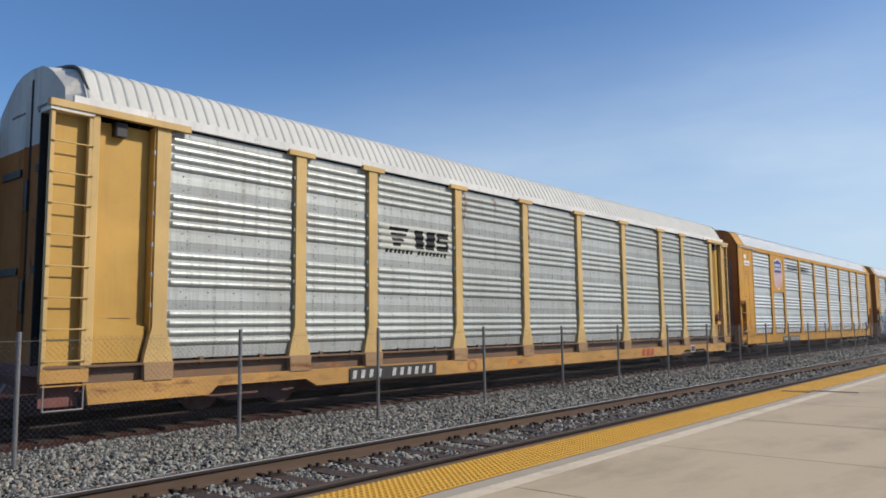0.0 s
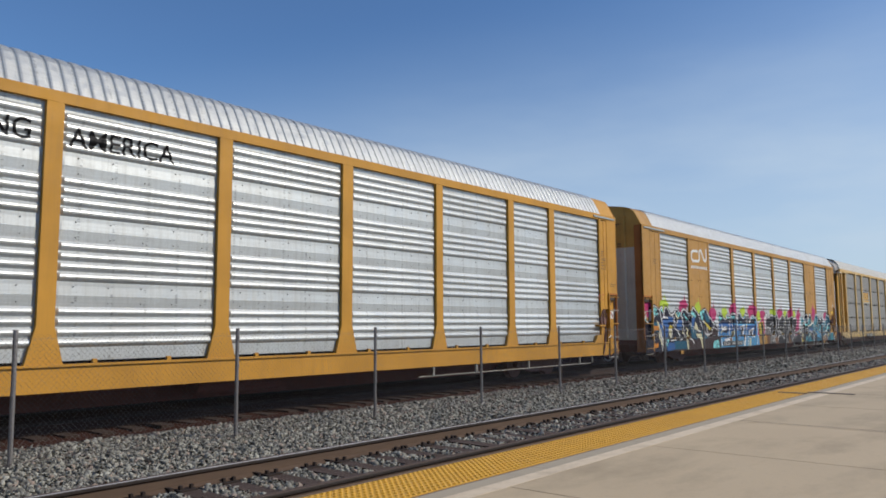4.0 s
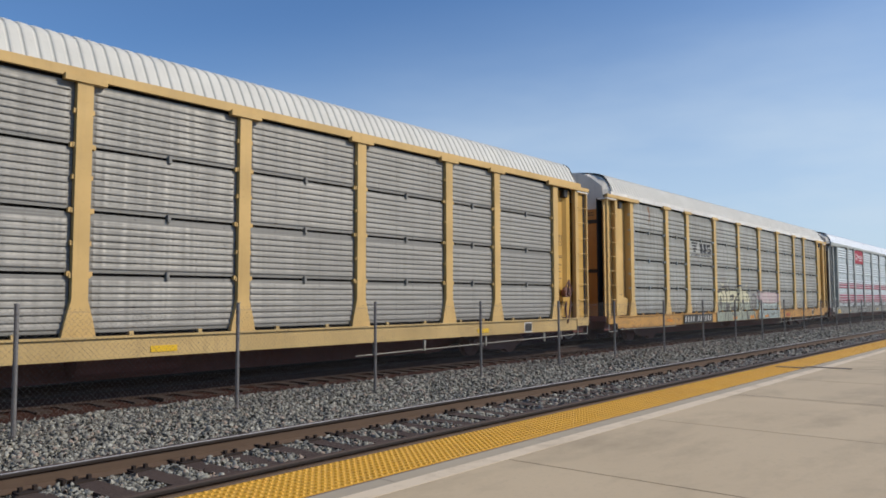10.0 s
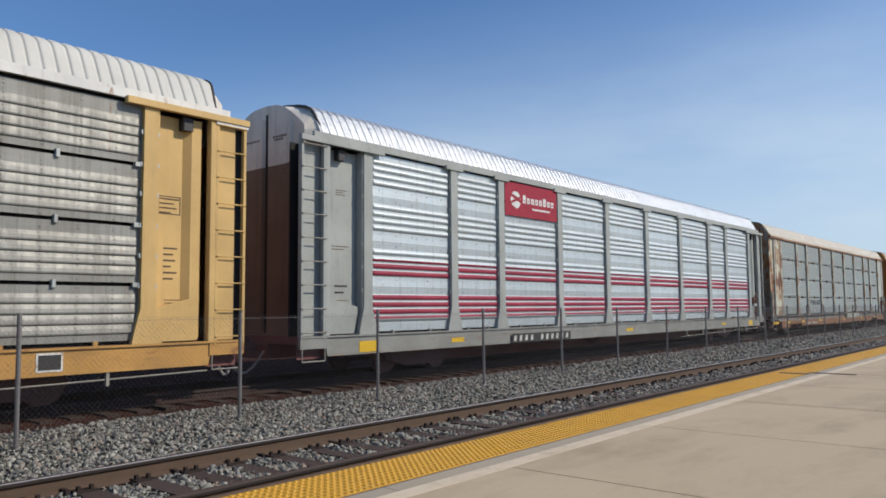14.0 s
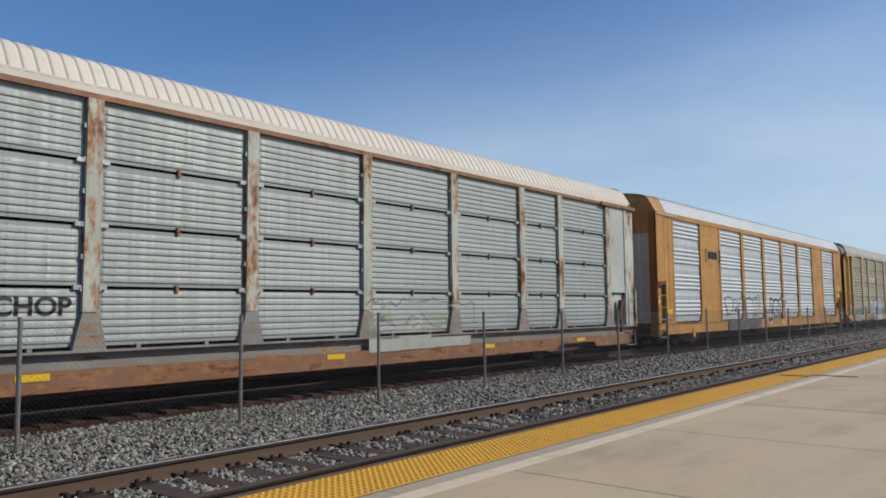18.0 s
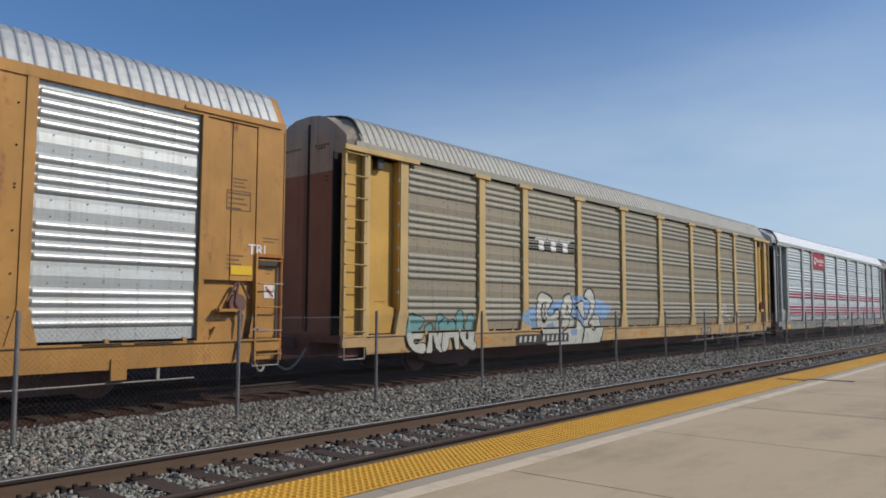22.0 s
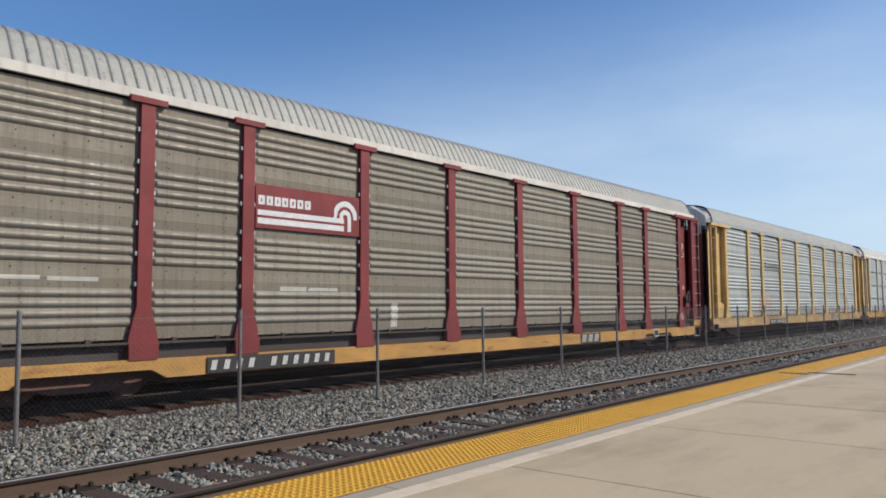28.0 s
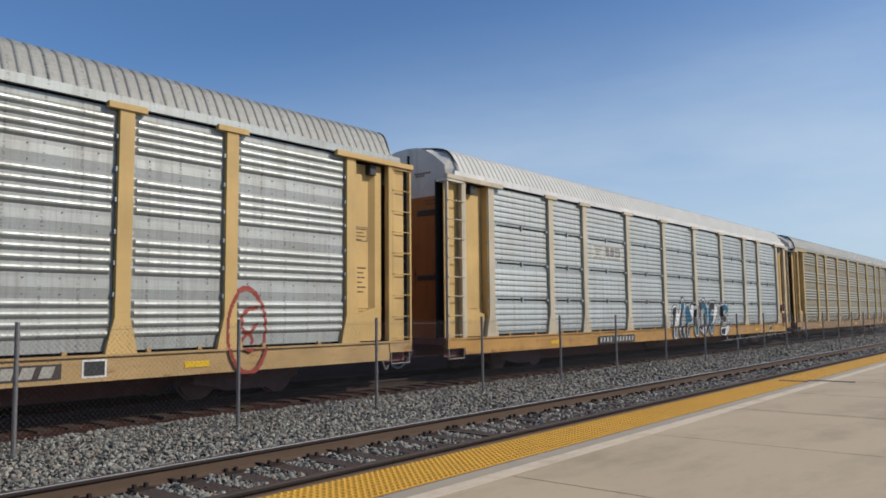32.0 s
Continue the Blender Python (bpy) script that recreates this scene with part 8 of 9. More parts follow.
def outlined_tag(X, Z):
    k = np.full(X.shape, -1)
    for line in ([(20.72, 0.47), (20.72, 0.75), (20.95, 0.85), (20.75, 1.05), (20.8, 1.25), (21.0, 1.32), (21.0, 1.15)], [(20.95, 1.32), (21.3, 1.38), (21.3, 1.62), (21.6, 1.62), (21.62, 1.15), (21.72, 1.2), (22.0, 1.22), (22.15, 0.95), (22.2, 0.8)], [(21.3, 1.38), (21.35, 0.95)], [(21.0, 0.9), (20.95, 0.5)], [(21.6, 0.9), (21.5, 0.5)]):
        k[to_line(X, Z, line) < 0.035] = 0
    return k


decal(cars[8], "graffiti", 20.6, 22.5, 0.46, 1.75, outlined_tag, [PALE_FILL], "white outlined tag")
tag_line = {"thing": cars[10]["thing"], "bays": [(0.6, 1.9)], "section": [[(0.8, 0.196), (4.6, 0.196)]], "blind": ()}


def arrow_tag(X, Z):
    p = Spray(X, Z)
    p.line([(1.18, 2.33), (1.18, 1.86)], 0, 0.022)
    p.line([(1.05, 1.99), (1.18, 1.85), (1.35, 1.99)], 0, 0.022)
    p.line([(0.69, 1.37), (0.72, 1.64), (0.87, 1.42), (0.89, 1.66)], 0, 0.018)
    p.line([(0.92, 1.57), (0.98, 1.67), (1.07, 1.61), (1.05, 1.47), (0.96, 1.48), (0.92, 1.57)], 0, 0.018)
    p.line([(1.11, 1.45), (1.13, 1.75), (1.26, 1.72), (1.23, 1.61), (1.14, 1.6), (1.27, 1.46)], 0, 0.018)
    p.line([(1.6, 1.76), (1.32, 1.7), (1.36, 1.46), (1.61, 1.5)], 0, 0.018)
    p.line([(1.33, 1.6), (1.51, 1.62)], 0, 0.018)
    p.line([(0.81, 1.3), (1.08, 1.39), (1.33, 1.36), (1.45, 1.32)], 0, 0.016)
    p.line([(0.87, 1.25), (1.63, 1.27), (1.63, 1.18), (0.87, 1.17), (0.87, 1.25)], 0, 0.016)
    p.line([(1.33, 1.11), (1.24, 0.98), (1.32, 0.84), (1.31, 0.73)], 0, 0.014)
    return p.k


door_line = {"thing": cars[10]["thing"], "bays": [(25.3, 26.7)], "section": [[(0.8, 0.196), (4.6, 0.196)]], "blind": ()}


# black area on the door, below and left of the hand brake
def brake_blot(X, Z):
    p = Spray(X, Z)
    p.fill([(25.73, 1.41), (25.93, 1.58), (26.13, 1.76), (26.29, 1.7), (26.42, 1.51), (26.24, 1.33), (26.15, 1.16), (26.05, 1.04), (25.81, 1.1), (25.62, 1.18), (25.58, 1.28)], 0)
    p.line([(25.6, 1.22), (25.8, 1.02), (26.1, 0.98)], 0, 0.05)
    return p.k


decal(door_line, "graffiti", 25.5, 26.5, 0.92, 1.85, brake_blot, [INK_BLACK], "black blot round the hand brake")
decal(tag_line, "graffiti", 0.70, 1.75, 0.9, 2.6, arrow_tag, [INK_WHITE], "white tag with an arrow", 0.01)


# ---- emblems as plain shapes ----
def rects(*boxes):
    """Upright boxes (x0, x1, z0, z1, paint, slant)."""
    def f(X, Z):
        k = np.full(X.shape, -1)
        for x0, x1, z0, z1, c, *sl in boxes:
            x = X - (sl[0] * (Z - z0) if sl else 0)
            k[(x > x0) & (x < x1) & (Z > z0) & (Z < z1)] = c
        return k
    return f


def rail_emblem(x, z, w, h):
    """Bars and heavy blocks on a pale patch with two lines of bars below."""
    b = [(x - 0.05 * w, x + 1.02 * w, z - 0.28 * h, z + 1.1 * h, 0)]
    for i in range(4):
        b.append((x + 0.06 * w + 0.02 * w * i, x + (0.34 - 0.035 * i) * w, z + h * (0.82 - 0.24 * i), z + h * (0.97 - 0.24 * i), 1))
    b += [(x + 0.45 * w, x + 0.58 * w, z + 0.05 * h, z + 0.95 * h, 1, -0.1), (x + 0.60 * w, x + 0.74 * w, z + 0.05 * h, z + 0.95 * h, 1, 0.1), (x + 0.78 * w, x + 0.97 * w, z + 0.05 * h, z + 0.95 * h, 1)]
    b += [(x + 0.82 * w, x + 0.97 * w, z + 0.56 * h, z + 0.68 * h, 0), (x + 0.77 * w, x + 0.92 * w, z + 0.30 * h, z + 0.42 * h, 0)]
    n = 16
    for i in range(n):
        if i != 7:
            b.append((x + w * (0.02 + 0.94 * i / n), x + w * (0.02 + 0.94 * (i + 0.66) / n), z - 0.24 * h, z - 0.06 * h, 1))
    return rects(*b)


decal(cars[0], "emblem", 6.74, 9.25, 2.9, 3.75, rail_emblem(6.95, 3.12, 2.2, 0.46), [PALE_FILL, INK_BLACK], "black bar emblem on a pale patch", 0.012)
decal(cars[4], "emblem", 6.74, 9.25, 2.8, 3.72, rail_emblem(6.95, 3.22, 2.2, 0.44), [ink("bare_patch", (0.36, 0.36, 0.33)), CHARCOAL], "black bar emblem on a pale patch", 0.012)
decal(cars[12], "emblem", 6.74, 9.25, 2.8, 3.72, rail_emblem(7.1, 3.22, 1.9, 0.34), [PALE_FILL, GREY_FILM], "grey bar emblem", 0.02)


def three_blocks(x, z, w, h, patch, under, i_in, i_out):
    b = [(x - 0.28 * w, x + 1.28 * w, z - 0.62 * h, z + 1.25 * h, patch)] if patch is not None else []
    for i in range(3):
        a = x + w * (0.02 + 0.345 * i)
        b += [(a - 0.015 * w, a + 0.295 * w, z - 0.03 * h, z + 1.03 * h, i_out), (a + 0.008 * w, a + 0.272 * w, z + 0.03 * h, z + 0.97 * h, i_in)]
        b += [(a + 0.10 * w, a + 0.20 * w, z + 0.62 * h, z + 0.72 * h, i_out), (a + 0.07 * w, a + 0.17 * w, z + 0.28 * h, z + 0.38 * h, i_out)]
    if under:
        b.append((x, x + w, z - 0.34 * h, z - 0.12 * h, i_in))
    return rects(*b)


decal(cars[3], "emblem", 6.74, 9.25, 2.79, 3.71, three_blocks(7.17, 3.10, 1.62, 0.5, 0, True, 1, 2), [ink("bare_patch", (0.36, 0.36, 0.33)), GOLDEN, CHARCOAL], "amber block emblem on a bare patch", 0.012)
decal(cars[7], "emblem", 4.4, 6.1, 3.1, 3.9, lambda X, Z: np.maximum(three_blocks(4.80, 3.40, 1.02, 0.28, None, False, 0, 0)(X, Z), rects(
    (4.54, 4.60, 3.27, 3.78, 0), (4.54, 4.72, 3.73, 3.78, 0), (4.54, 4.72, 3.27, 3.32, 0), (6.0, 6.06, 3.27, 3.78, 0), (5.88, 6.06, 3.73, 3.78, 0), (5.88, 6.06, 3.27, 3.32, 0))(X, Z)), [CHARCOAL], "black bracket emblem", 0.015)


def white_loop(X, Z):
    """A rounded frame and a zigzag band, with a row of bars below."""
    k = np.full(X.shape, -1)
    frame_line = [(4.98, 4.29), (4.50, 4.27), (4.36, 4.18), (4.36, 3.98), (4.50, 3.88), (5.02, 3.90), (5.16, 3.98), (5.16, 4.26), (5.30, 4.36), (5.40, 4.28), (5.62, 3.98), (5.80, 3.94), (5.88, 4.06), (5.88, 4.40)]
    k[to_line(X, Z, frame_line) < 0.052] = 0
    for i in range(9):
        a = 4.30 + 0.185 * i
        k[(X > a) & (X < a + 0.125) & (Z > 3.59) & (Z < 3.70)] = 0
    return k


decal(cars[2], "emblem", 4.24, 6.05, 3.5, 4.5, white_loop, [INK_WHITE], "white looped band emblem", 0.012)


def shield(X, Z):
    k = np.full(X.shape, -1)
    k[(X > 4.82) & (X < 6.47) & (Z > 2.92)] = 4
    mid = 5.63
    h = np.interp(Z, [3.04, 3.15, 3.40, 3.80, 4.10, 4.30, 4.42, 4.55], [0.05, 0.38, 0.60, 0.66, 0.55, 0.62, 0.60, 0.16])
    top = 4.55 - 0.10 * np.clip(np.abs(X - mid) / 0.35, 0, 1) + 0.02
    body = (np.abs(X - mid) < h) & (Z > 3.04) & (Z < top)
    k[body] = 0
    inner = (np.abs(X - mid) < h - 0.055) & (Z > 3.10) & (Z < top - 0.06)
    stripes = inner & (Z < 3.86)
    k[stripes] = np.where((np.floor((X - mid + 6) / 0.085) % 2 == 0), 1, 0)[stripes]
    blue = inner & (Z >= 3.86)
    k[blue] = 2
    for z in (3.98, 4.18):
        for i in range(6):
            a = mid - 0.44 + 0.15 * i
            k[blue & (X > a) & (X < a + 0.10) & (Z > z) & (Z < z + 0.12)] = 0
    return k


cars[1]["bays"] = GOLD
plate = part("emblem_plate", Shape().box(4.82, 6.47, 0.008, 0.03, 2.92, EAVE + 0.04), paint_gold, cars[1]["thing"], "golden yellow emblem plate")
flat = {"thing": plate, "bays": [(4.8, 6.49)], "section": [[(2.8, 0.007), (4.8, 0.007)]], "blind": ()}
decal(flat, "shield_emblem", 4.9, 6.4, 3.0, 4.62, lambda X, Z: np.where(shield(X, Z) == 4, -1, shield(X, Z)), [INK_WHITE, CRIMSON, SHIELD_BLUE], "red, white and blue shield emblem", 0.012)


def lettering(text, spec, x, z, size, material, label, slices=0.02, stretch=1.0, weight=0.003):
    """Words in the built-in font, cut level by level so that they lie on the ridges."""
    curve = bpy.data.curves.new("lettering", "FONT")
    curve.body, curve.size, curve.offset = text, size, weight
    tmp = new("lettering", curve)
    bpy.context.view_layer.update()
    me = bpy.data.meshes.new_from_object(tmp.evaluated_get(bpy.context.evaluated_depsgraph_get()))
    bpy.data.objects.remove(tmp)
    bm = bmesh.new()
    bm.from_mesh(me)
    h = -0.1
    while h < size:
        bmesh.ops.bisect_plane(bm, geom=bm.verts[:] + bm.edges[:] + bm.faces[:], plane_co=(0, h, 0), plane_no=(0, 1, 0))
        h += slices
    for v in bm.verts:
        px, pz = x + v.co.x * stretch, z + v.co.y
        v.co = (px, section_depth(spec["section"], pz) - 0.006, pz)
    bm.to_mesh(me)
    bm.free()
    me.materials.clear()
    me.materials.append(material)
    part("lettering", me, None, spec["thing"], label)


lettering("BUILDING", cars[1], 7.38, 4.10, 0.42, INK_BLACK, "black painted words", stretch=0.94)
lettering("AMERICA", cars[1], 9.68, 4.10, 0.42, INK_BLACK, "black painted words", stretch=0.97)
for c in (cars[2], cars[7]):
    lettering("TRI", {"section": [[(0.0, 0.0), (5.0, 0.0)]], "thing": c["thing"]}, 25.96, 2.39, 0.27, INK_WHITE, "white stencilled letters", 0.3)
lettering("PORKCHOP", cars[6], 7.10, 1.42, 0.37, CHARCOAL, "dark hand-painted word", stretch=1.04, weight=0.010)


def red_board(X, Z):
    k = np.full(X.shape, -1)
    k[(X > 6.76) & (X < 9.24) & (Z > 3.82) & (Z < 4.68)] = 0
    d = np.hypot(X - 7.22, Z - 4.25)
    k[(d < 0.23) & (np.abs(Z - 4.25 - 0.4 * (X - 7.22)) > 0.035) & (np.sin(20 * (Z + 0.35 * X)) > -0.55)] = 1
    for i in range(8):
        a = 7.55 + 0.20 * i
        tall = 0.22 if i in (0, 5) else 0.15
        k[(X > a) & (X < a + 0.14) & (Z > 4.20) & (Z < 4.20 + tall)] = 1
        k[(X > a + 0.045) & (X < a + 0.095) & (Z > 4.24) & (Z < 4.30)] = 0
    k[(X > 8.0) & (X < 8.9) & (Z > 4.04) & (Z < 4.085)] = 1
    return k


for c in (cars[5], cars[9]):
    board = part("emblem_board", Shape().box(6.74, 9.26, 0.008, 0.03, 3.82, 4.70), CRIMSON, c["thing"], "crimson board with white emblem")
    flat = {"thing": board, "bays": [(6.7, 9.3)], "section": [[(3.7, 0.007), (4.8, 0.007)]], "blind": ()}
    decal(flat, "emblem", 6.8, 9.2, 3.85, 4.66, lambda X, Z: red_board(X, Z) - 1, [INK_WHITE], "white emblem", 0.012)


def striped_blocks(X, Z):
    b = [(6.8, 9.2, 3.06 + 0.075 * i, 3.105 + 0.075 * i, 1) for i in range(5)]
    for i, (a, w) in enumerate(((7.1, 0.62), (7.72, 0.62), (8.36, 0.60))):
        b += [(a - 0.03, a + w + 0.03, 3.32, 3.45, 1), (a, a + w, 3.335, 3.435, 0)]
        b += [(a + 0.15, a + 0.47, 3.05, 3.36, 1), (a + 0.18, a + 0.44, 3.07, 3.36, 0)]
    return rects(*b)(X, Z)


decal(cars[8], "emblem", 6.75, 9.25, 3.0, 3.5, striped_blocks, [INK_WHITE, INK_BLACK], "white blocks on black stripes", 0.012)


def red_banner(X, Z):
    """A dark red board: heavy white blocks, two bands that run into a half wheel."""
    k = np.full(X.shape, -1)
    k[(X > 6.68) & (X < 9.24) & (Z > 2.86) & (Z < 3.66)] = 0
    for i in range(7):
        a = 6.77 + 0.178 * i
        k[(X > a) & (X < a + 0.145) & (Z > 3.29) & (Z < 3.46)] = 1
        k[(X > a + 0.06) & (X < a + 0.09) & (Z > 3.34) & (Z < 3.41)] = 0
    for z in (2.94, 3.09):
        k[(X > 6.68) & (X < 8.85) & (Z > z) & (Z < z + 0.105)] = 1
    d = np.hypot(X - 8.88, Z - 3.22)
    wheel = (X > 8.58) & (X < 9.2) & (Z > 3.19)
    k[wheel & (d < 0.33)] = 1
    k[wheel & (d < 0.22)] = 0
    k[wheel & (d < 0.155)] = 1
    k[wheel & (d < 0.06)] = 0
    k[(X > 8.94) & (X < 9.035) & (Z > 2.94) & (Z < 3.2)] = 1
    k[(X > 8.55) & (X < 8.66) & (Z > 3.09) & (Z < 3.2)] = 1
    return k


board = part("emblem_board", Shape().box(6.72, 9.27, 0.008, 0.03, 2.86, 3.66), paint_maroon, cars[10]["thing"], "dark red board with white bands")
flat = {"thing": board, "bays": [(6.7, 9.3)], "section": [[(2.8, 0.007), (3.8, 0.007)]], "blind": ()}
decal(flat, "emblem", 6.76, 9.25, 2.88, 3.64, lambda X, Z: red_banner(X, Z) - 1, [INK_WHITE], "white bands and half wheel", 0.012)
for a, b, c, d in ((2.4, 3.1, 1.84, 1.90), (3.2, 3.95, 1.83, 1.89), (7.33, 7.95, 1.73, 1.82), (8.0, 8.73, 1.74, 1.80), (10.26, 10.45, 1.0, 1.5)):
    decal(cars[10], "worn_patch", a - 0.04, b + 0.04, c - 0.04, d + 0.04, rects((a, b, c, d, 0)), [PALE_FILL], "pale bare patch")
bars = [(7.0, 7.09, 3.14, 3.44, 0), (7.0, 7.22, 3.37, 3.44, 0), (7.0, 7.18, 3.26, 3.32, 0)]
for i in range(7):
    a = 7.30 + 0.27 * i
    bars += [(a, a + 0.20, 3.14, 3.17, 0), (a, a + 0.20, 3.31, 3.34, 0), (a, a + 0.045, 3.14, 3.34, 0), (a + 0.155, a + 0.20, 3.14, 3.34, 0)]
decal(cars[11], "emblem", 6.9, 9.25, 3.1, 3.5, rects(*bars), [CHARCOAL], "dark grey bar emblem", 0.012)

# ---- reporting marks on the sills ----
for i, x, z, w, h, back in ((0, 5.88, 0.345, 2.62, 0.26, mark_black), (1, 5.85, 0.50, 2.75, 0.25, mark_black), (3, 6.97, 0.53, 2.0, 0.23, mark_black), (4, 5.94, 0.53, 2.85, 0.32, mark_black),
                            (5, 6.9, 0.51, 2.9, 0.23, mark_black), (9, 6.9, 0.51, 2.9, 0.23, mark_black), (10, 5.76, 0.34, 2.82, 0.26, mark_black), (8, 6.12, 0.54, 2.55, 0.24, mark_black),
                            (11, 7.3, 0.53, 2.4, 0.23, mark_black), (12, 7.2, 0.53, 2.4, 0.23, mark_black), (6, 5.87, 0.36, 2.15, 0.20, paint_rusty_sill), (2, 7.25, 0.53, 2.35, 0.20, mark_black)):
    number_plate(cars[i]["thing"], x, z, w, h, back, plate_white, (4, 6), -0.045 if i != 2 else -0.05)
for i in (3, 4, 5, 8, 9, 11, 12, 13):
    for x in (4.5, 13.4, 21.9):
        part("reflector", Shape().box(x, x + 0.46, -0.010, -0.001, 0.62, 0.72), orange_patch if i in (4, 8) else reflector, cars[i]["thing"])
for x in (0.05, 2.3, 5.0, 8.4, 14.0, 19.0, 23.5):
    part("reflector", Shape().box(x, x + (0.85 if x < 1 else 0.46), -0.032, -0.02, 0.50, 0.60), reflector, cars[6]["thing"])
for i in (5, 9):
    part("warning_plate", Shape().box(1.55, 2.05, -0.010, -0.001, 0.54, 0.76), reflector, cars[i]["thing"], "yellow warning plate")
    part("warning_plate", Shape().box(25.2, 25.7, -0.010, -0.001, 0.54, 0.76), reflector, cars[i]["thing"], "yellow warning plate")


def sill_mark(spec, x, z, wide, high, ink_used, back=None, y=-0.027):
    """Three slanted blocks on the sill, on a dark board or straight on the paint."""
    owner = part("mark_board", Shape().box(x - 0.05, x + wide + 0.05, y, y + 0.006, z - 0.03, z + high + 0.03), back, spec["thing"]) if back else spec["thing"]
    w = wide / 3
    for i in range(3):
        a = x + w * i
        part("mark_block", Shape().prism([(a, z), (a + w * 0.66, z), (a + w * 0.86, z + high), (a + w * 0.20, z + high)], y - 0.005, y, "y"), ink_used, owner)


sill_mark(cars[0], 19.0, 0.37, 1.0, 0.22, CRIMSON_PRINT)
sill_mark(cars[4], 19.0, 0.56, 0.80, 0.17, CRIMSON_PRINT, None, -0.006)
sill_mark(cars[8], 18.75, 0.58, 0.95, 0.16, faded_white, dark_sill, -0.008)
sill_mark(cars[10], 18.2, 0.36, 1.1, 0.22, faded_white, dark_sill, -0.03)
sill_mark(cars[11], 19.1, 0.60, 0.80, 0.16, faded_white, dark_sill, -0.008)
for i, y in ((0, -0.022), (3, -0.004), (4, -0.004), (8, -0.004), (10, -0.022), (11, -0.004), (12, -0.004), (13, -0.004)):
    z = 0.36 if y < -0.01 else 0.56
    at = 20.24 if i == 11 else 23.95
    p = part("service_label", Shape().box(23.15, 23.52, y - 0.004, y + 0.002, z, z + 0.25) if y < -0.01 else Shape().box(at, at + 0.37, y - 0.004, y + 0.002, z, z + 0.27), paint_white, cars[i]["thing"])
    part("label_face", Shape().box(23.18, 23.49, y - 0.008, y - 0.004, z + 0.03, z + 0.22) if y < -0.01 else Shape().box(at + 0.03, at + 0.34, y - 0.008, y - 0.004, z + 0.03, z + 0.24), mark_black, p)

for i, a, b, z in ((1, 2.0, 6.2, 0.42), (3, 0.9, 5.33, 0.47), (4, 0.9, 5.33, 0.46)):
    pipe = Shape().tube((a, 0.02, z), (b, 0.02, z), 0.013, 6)
    for x in (a + 0.1, b - 0.1):
        pipe.box(x - 0.02, x + 0.02, 0.0, 0.05, z - 0.01, 0.56)
    part("pipe", pipe, bar_steel, cars[i]["thing"])

label = part("service_label", Shape().box(20.89, 21.3, -0.012, -0.004, 0.56, 0.82), paint_white, cars[7]["thing"])
part("label_face", Shape().box(20.93, 21.26, -0.016, -0.012, 0.6, 0.78), mark_black, label)

part("corner_edge", Shape().box(26.70, 26.765, -0.02, 0.03, 1.0, 4.0), paint_white, cars[2]["thing"], "white painted corner edge")
for i in (5, 9):
    small_print(cars[i]["thing"], 1.02, 1.42, 1.70, 1.96, 0.196, 2, mark_black)
    small_print(cars[i]["thing"], 1.05, 1.40, 3.72, 3.86, 0.196, 3, print_brown)
    small_print(cars[i]["thing"], 0.95, 1.45, 2.60, 2.72, 0.196, 2, print_brown)

# stencil ring, repainted patches and a rust run
lower_belt = {"thing": cars[0]["thing"], "bays": (), "section": FULL, "blind": ()}
decal(lower_belt, "stencil_ring", 9.68, 10.04, 0.34, 0.62, ring(9.86, 0.48, 0.15, 0.12, 0.09), [CRIMSON_PRINT], "faded red ring", 0.01)
for a, b, z in ((11.35, 11.73, 0.42), (13.27, 13.76, 0.45)):
    part("repainted_patch", Shape().box(a, b, -0.026, -0.02, z, z + 0.10), orange_patch, cars[0]["thing"])


def stain(i, x, low, high, wide, colour, label):
    """A run of rust or dirt that narrows downwards."""
    def f(X, Z):
        return np.where(np.abs(X - x - 0.03 * np.sin(9 * Z)) < 0.012 + wide * np.clip((Z - low) / (high - low), 0, 1) * (1 + 0.5 * np.sin(31 * Z + 17 * X)), 0, -1)
    decal(cars[i], "stain", x - 0.2, x + 0.2, low, high, f, [colour], label)


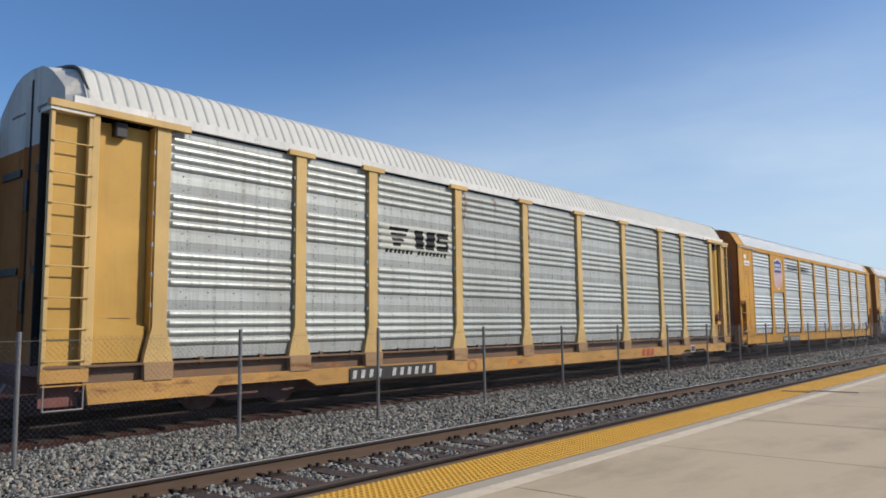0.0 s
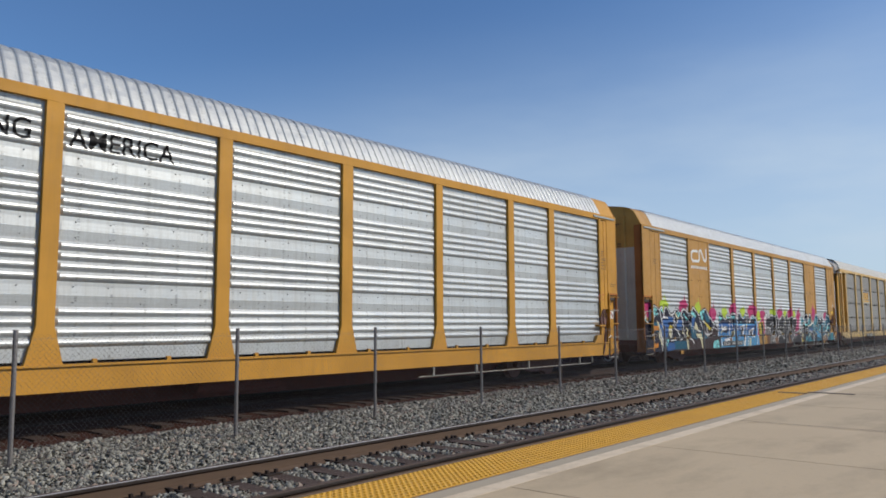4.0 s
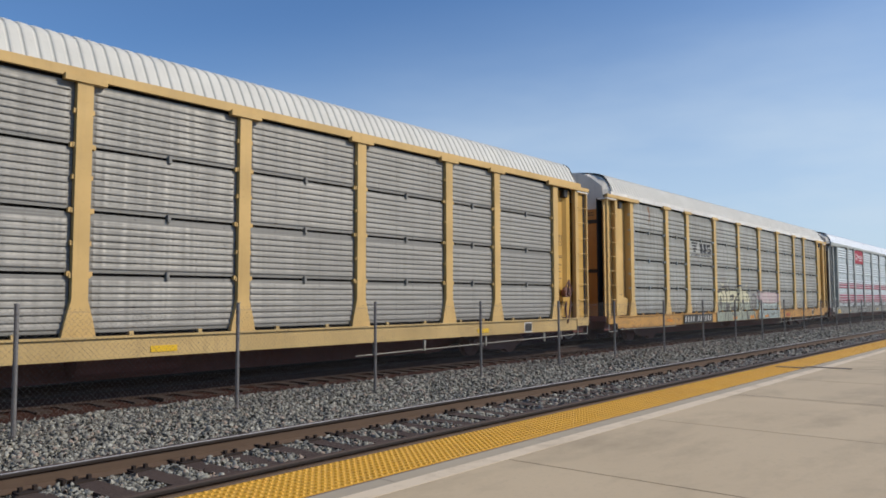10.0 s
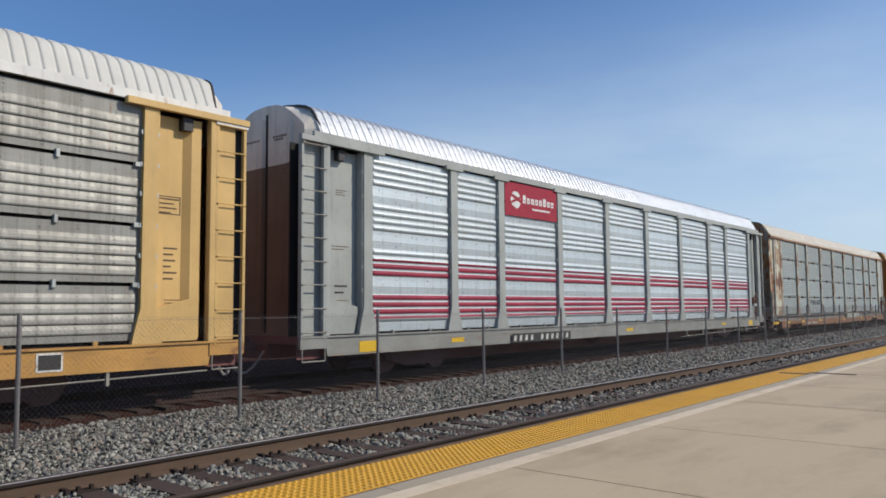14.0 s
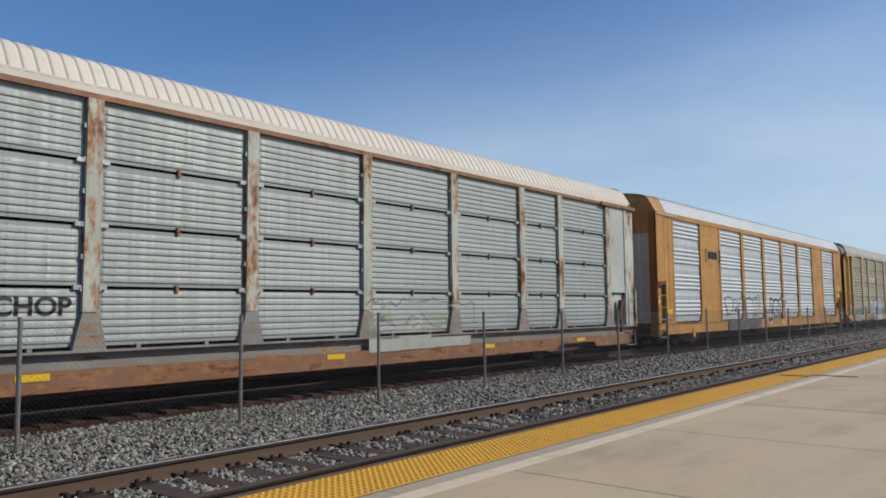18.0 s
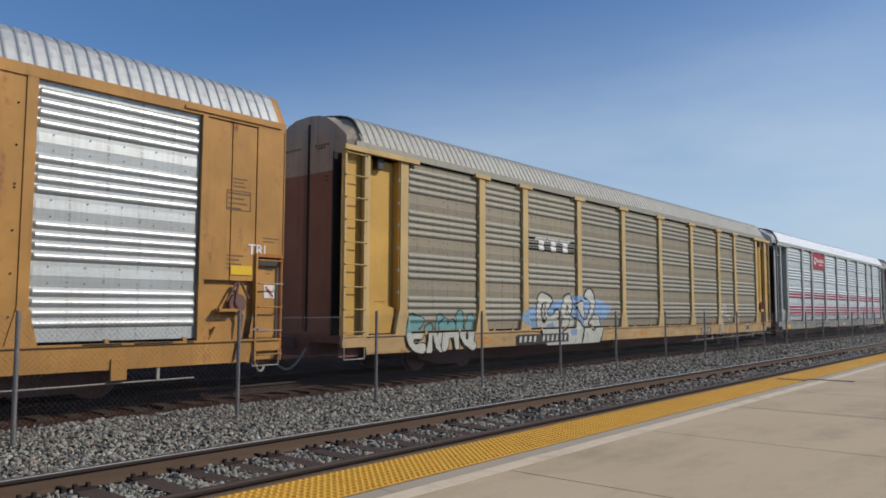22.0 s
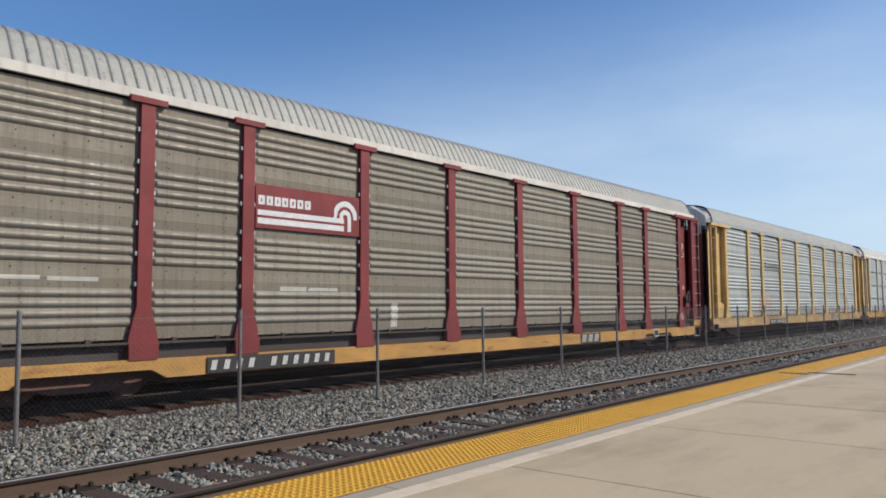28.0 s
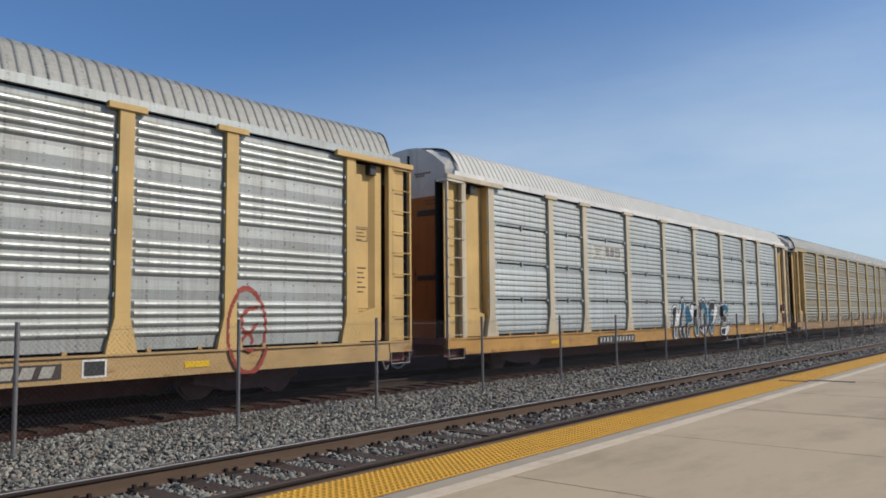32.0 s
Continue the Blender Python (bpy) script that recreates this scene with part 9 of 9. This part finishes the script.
stain(4, 3.28, 4.0, 4.66, 0.05, ink("rust_brown", (0.20, 0.10, 0.05)), "brown rust run")
for x, low, wide in ((9.72, 3.6, 0.05), (12.43, 3.4, 0.05), (10.95, 4.3, 0.07), (15.3, 3.9, 0.04), (18.2, 4.1, 0.04)):
    stain(0, x, low, 4.66, wide, ink("brown_grime", (0.25, 0.205, 0.18)), "faint brown dirt run")
small_print(cars[11]["thing"], 1.07, 1.47, 1.62, 1.88, 0.196, 2, print_brown)

# white stencils and a round notice on the dark red door
owner = cars[10]["thing"]
disc = part("notice_disc", Shape().tube((25.60, 0.05, 1.0), (25.60, -0.02, 1.0), 0.14, 16), ink("faded_pink", (0.44, 0.345, 0.345)), owner, "faded round notice")
part("disc_bar", Shape().prism([(25.50, 0.92), (25.53, 0.90), (25.70, 1.08), (25.67, 1.10)], -0.026, -0.02, "y"), CRIMSON_PRINT, disc)
s = Shape()
for x0, x1, z0, z1 in ((25.86, 25.98, 3.73, 3.76), (26.04, 26.16, 3.73, 3.76), (26.22, 26.38, 3.73, 3.76), (25.86, 25.98, 3.24, 3.27), (26.04, 26.16, 3.24, 3.27), (26.22, 26.38, 3.24, 3.27),
                       (25.84, 25.87, 3.24, 3.44), (25.84, 25.87, 3.54, 3.76), (26.36, 26.39, 3.24, 3.44), (26.36, 26.39, 3.54, 3.76)):
    s.box(x0, x1, 0.192, 0.199, z0, z1)
part("stencil_frame", s, mark_white, owner)
small_print(owner, 25.88, 26.12, 3.32, 3.70, 0.196, 5, mark_white)
small_print(owner, 26.18, 26.34, 3.45, 3.70, 0.196, 3, mark_white)
small_print(owner, 25.95, 26.2, 2.42, 2.64, 0.196, 5, mark_white)
bar = part("stencil_bar", Shape().box(25.8, 26.36, 0.192, 0.199, 2.05, 2.14), mark_white, owner)
part("bar_face", Shape().box(25.83, 26.33, 0.188, 0.192, 2.07, 2.12), ink("olive", (0.28, 0.27, 0.03)), bar)
small_print(owner, 25.95, 26.22, 1.90, 1.98, 0.196, 1, mark_white)


# ---- run of the train ----
def run(t):
    """Metres the train has gone after t seconds."""
    return -1.158e-4 * t ** 3 + 0.0369084 * t ** 2 + 9.394931 * t


def motions():
    for c in cars:
        walk(c["thing"], [(t, pose(c["u"] - run(t), SIDE_Y, 0)) for t in range(33)])


motions()
